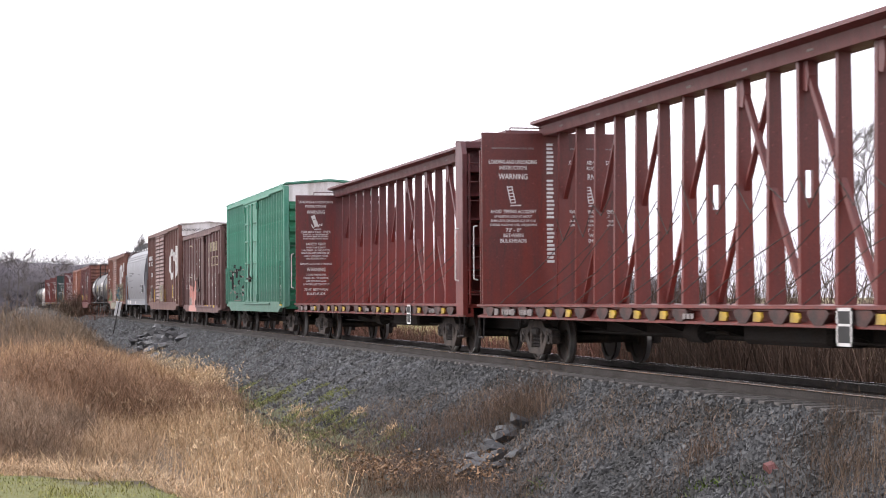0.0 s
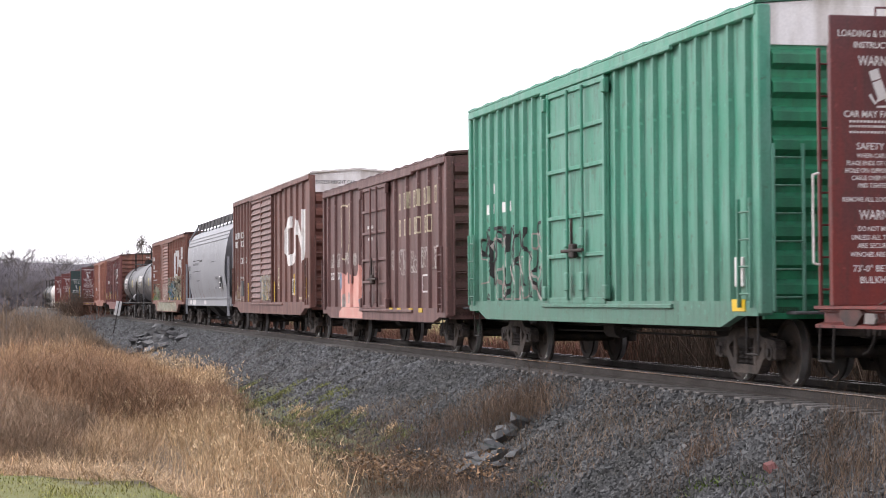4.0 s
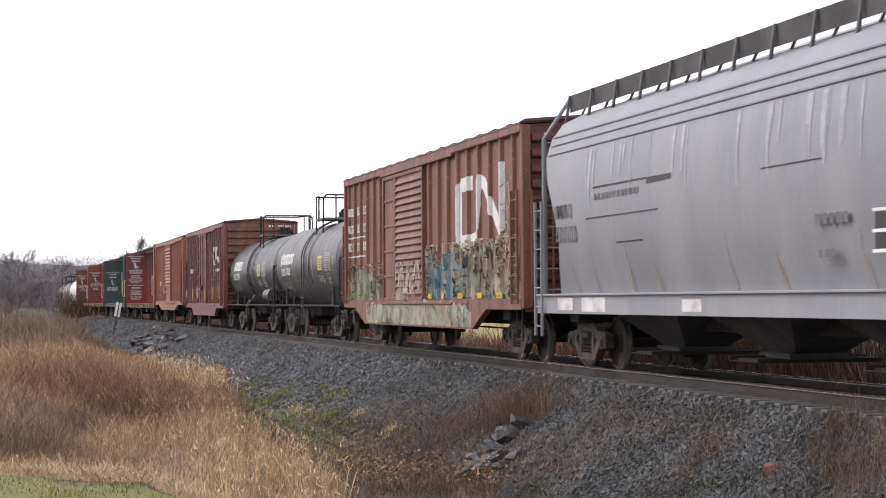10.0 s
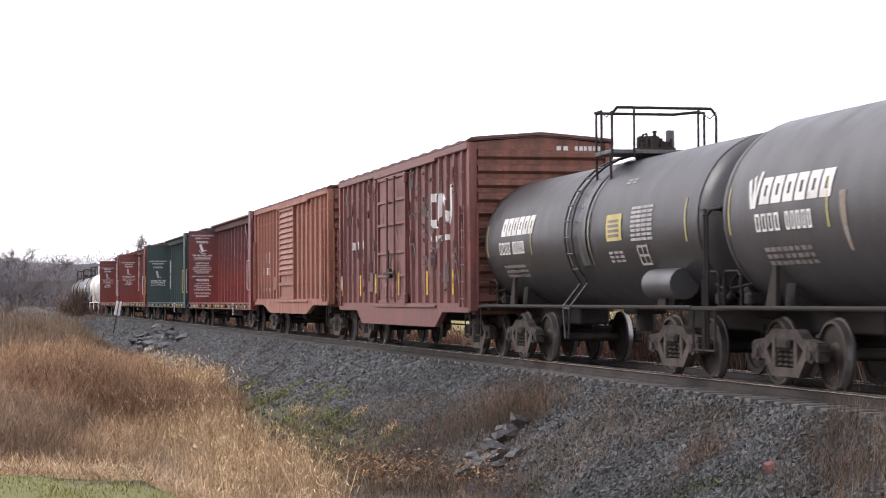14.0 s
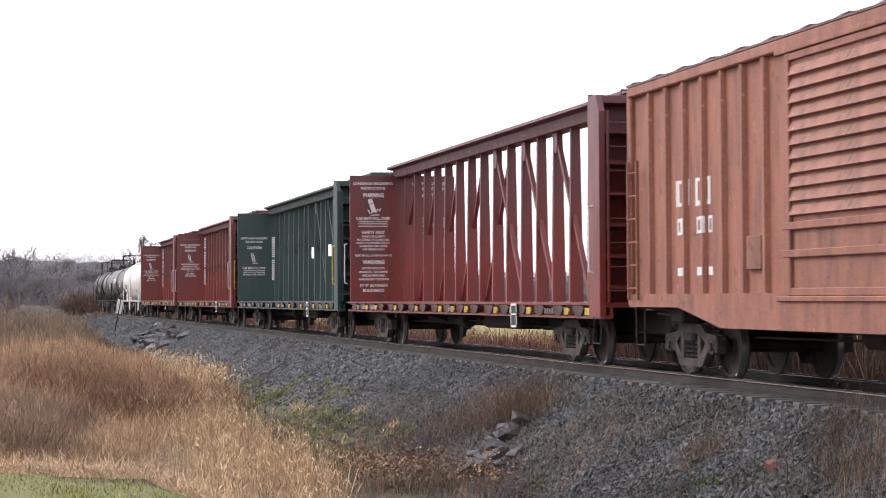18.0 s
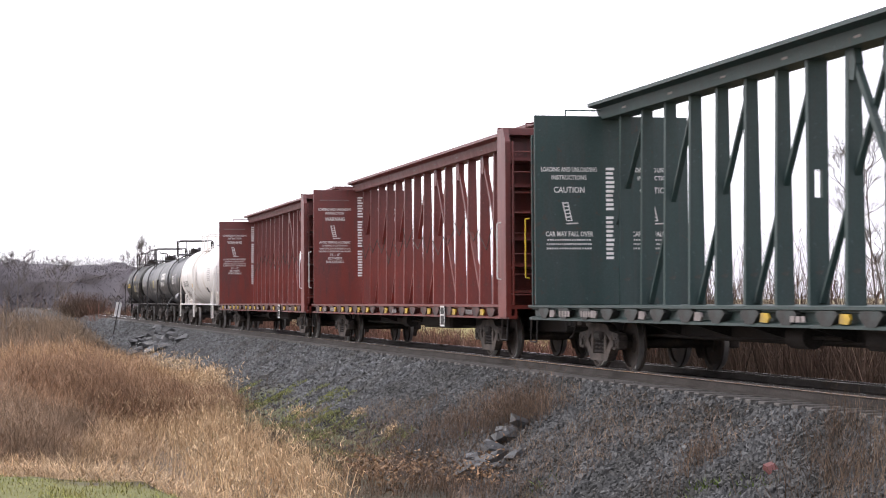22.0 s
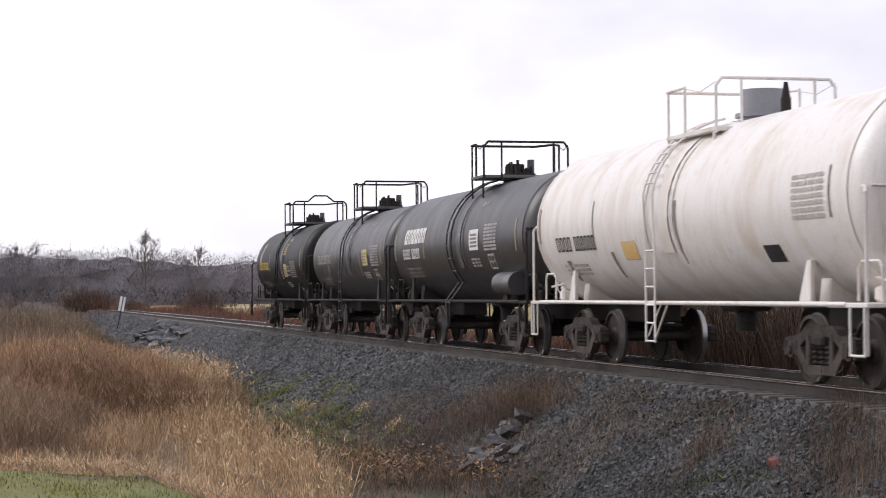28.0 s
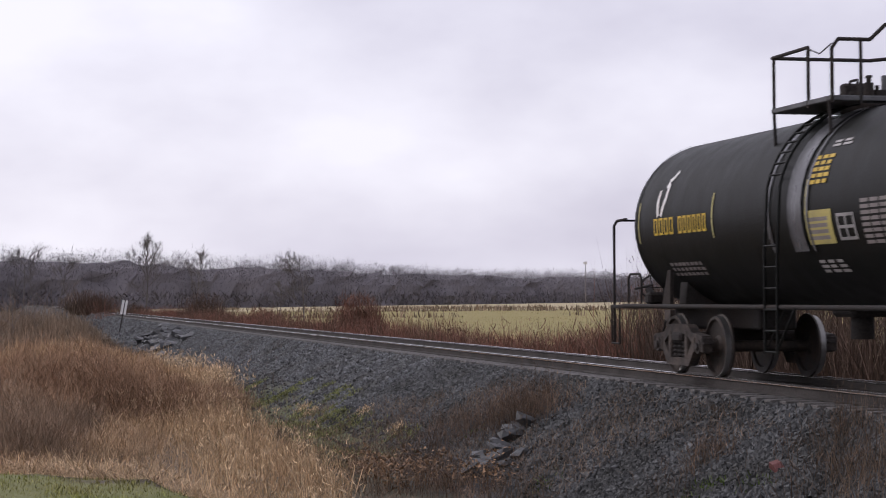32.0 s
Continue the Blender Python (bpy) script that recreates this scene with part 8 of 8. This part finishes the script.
# thicker limbs low and inside, fine twigs all round the crowns
for K, z0, z1, reach0, reach1, w0, w1, shell in ((24, -1.0, 0.9, 0.03, 0.085, 0.10, 0.26, 0.6), (44, 0.1, 1.0, 0.018, 0.045, 0.06, 0.15, 0.45)):
    ang, rad, lift = U(0, 6.28, N * K), U(0, 1, N * K) ** shell, U(z0, z1, N * K)
    wide = np.repeat(hgt * U(0.15, 0.26, N), K)
    ring = rad * np.sqrt(1 - 0.9 * lift ** 2) * wide
    tall = np.repeat(hgt, K)
    start = np.column_stack([np.repeat(wx, K) + np.cos(ang) * ring, np.repeat(wy, K) + np.sin(ang) * ring, -1.9 + tall * (0.52 + 0.43 * lift)])
    out = np.random.normal(0, 0.7, (N * K, 3)) + np.column_stack([np.cos(ang) * 0.4, np.sin(ang) * 0.4, np.full(N * K, 0.15)])
    chunks.append(strips(start, start + out * (tall * U(reach0, reach1, N * K))[:, None], U(w0, w1, N * K), np.random.normal(0, 0.1, (N * K, 3))))
# the wood's inner mass: a lumpy bank of growth behind the outer stems
bank, steps = [], 560
for i in range(steps):
    bu = -0.16 + 1.41 * i / (steps - 1)
    grown = 13.0 * (1.40 - 0.19 * min(max(bu * 1.6, 0), 1))
    for k, back in ((0.0, 0.10), (0.25, 0.12), (0.50, 0.15), (0.66, 0.20), (0.77, 0.28), (0.82, 0.45), (0.3, 0.9)):
        bx, by = -440 - 560 * bu - back * 110, -60 + 400 * bu + back * 30
        lumps = 1 + 0.14 * patch(bx, by, 0.03, 2) + 0.09 * patch(bx, by, 0.11, 7) + 0.04 * patch(bx, by, 0.4, 5)
        bank.append((bx + 4 * patch(bx, by, 0.09, k * 9), by + 4 * patch(bx, by, 0.09, 5 + k * 9), -2.0 + grown * k * lumps))
rows_n = 7
bank_q = np.array([(a * rows_n + b, (a + 1) * rows_n + b, (a + 1) * rows_n + b + 1, a * rows_n + b + 1) for a in range(steps - 1) for b in range(rows_n - 1)])
chunks.append((np.array(bank), bank_q, np.zeros((0, 3), int)))
low = 12000
lu, ld = U(-0.16, 1.25, low), U(-0.06, 0.4, low)
lr = np.column_stack([-440 - 560 * lu - ld * 110, -60 + 400 * lu + ld * 30, np.full(low, -1.9)])
lr[:, 2] += U(0, 4.5, low)
chunks.append(tangle(lr, U(1.2, 3.6, low), U(0.25, 0.7, low), 0.4))
stuff_mesh("far_woods", chunks, wood_far, "long belt of bare grey-brown woods beyond the fields", "woods")

# a slim mast above the woods
mx, my = at_bearing(241, 900)
mast = tagged(new("radio_mast"), "slim pale radio mast above the woods", "mast")
mast.location = (mx, my, -1.9)
part("pole", Shape().rod((0, 0, 0), (0, 0, 18.5), 0.35, 8, 0.12), letter_dull, mast)
part("aerial", Shape().box(-0.2, 0.2, -0.9, 0.9, 18.0, 19.3, 0.05), letter_white, mast)

# ---- ties, the nearest singly ----
TIE = Shape().box(-0.11, 0.11, -1.30, 1.30, -0.34, -0.172, 0.012).mesh("tie")
rest = Shape()
for i in range(900):
    x = -12 - i * 0.5
    if i < 290:
        part("tie", TIE, tie_wood, track, "", pose(x + 0.02 * math.sin(i * 2.1), 0.03 * math.sin(i * 1.7), 0.0, 0, 0, 1.2 * math.sin(i * 3.3)))
    else:
        rest.box(x - 0.11, x + 0.11, -1.30, 1.30, -0.34, -0.172)
for i in range(120):
    x = -11.5 + i * 0.5
    rest.box(x - 0.11, x + 0.11, -1.30, 1.30, -0.34, -0.172)
tagged(part("far_ties", rest, tie_wood, track), "", "", "", "stuff")

litter = tagged(new("litter"), "small crumpled red piece of litter on the stones", "litter")
litter.matrix_basis = pose(-21.3, 8.95, ground_z(-21.3, 8.95) + 0.03, 20, 30, 10)
part("wrapper", Shape().prism([(-0.10, -0.03), (-0.02, -0.05), (0.09, -0.02), (0.11, 0.05), (0.01, 0.08), (-0.08, 0.05)], -0.05, 0.06), mat("litter_red", (0.17, 0.055, 0.05), 0.6), litter)


# ---- what moves ----
def run(t):
    """How far the train has come past its place at 16 s: just over 10 m/s, gaining a little."""
    q = t - 16
    return 10.714 * q + 0.016 * q * q


def motions():
    for car, s_mid in CARS:
        walk(car, [(t, pose(run(t) - s_mid, TRACK_Y, 0)) for t in range(0, 33, 2)])
    # every wheelset turns as the train runs; one key every frame
    lead = {}
    for ws, wx in WHEELSETS:
        if wx not in lead:
            walk(ws, [(k / FPS, pose(wx, 0, 0.457, 0, math.degrees(run(k / FPS) / 0.457), 0)) for k in range(0, 32 * FPS + 1)])
            lead[wx] = ws.animation_data
        else:
            ws.rotation_mode = "QUATERNION"
            keys = ws.animation_data_create()
            keys.action, keys.action_slot = lead[wx].action, lead[wx].action_slot


motions()
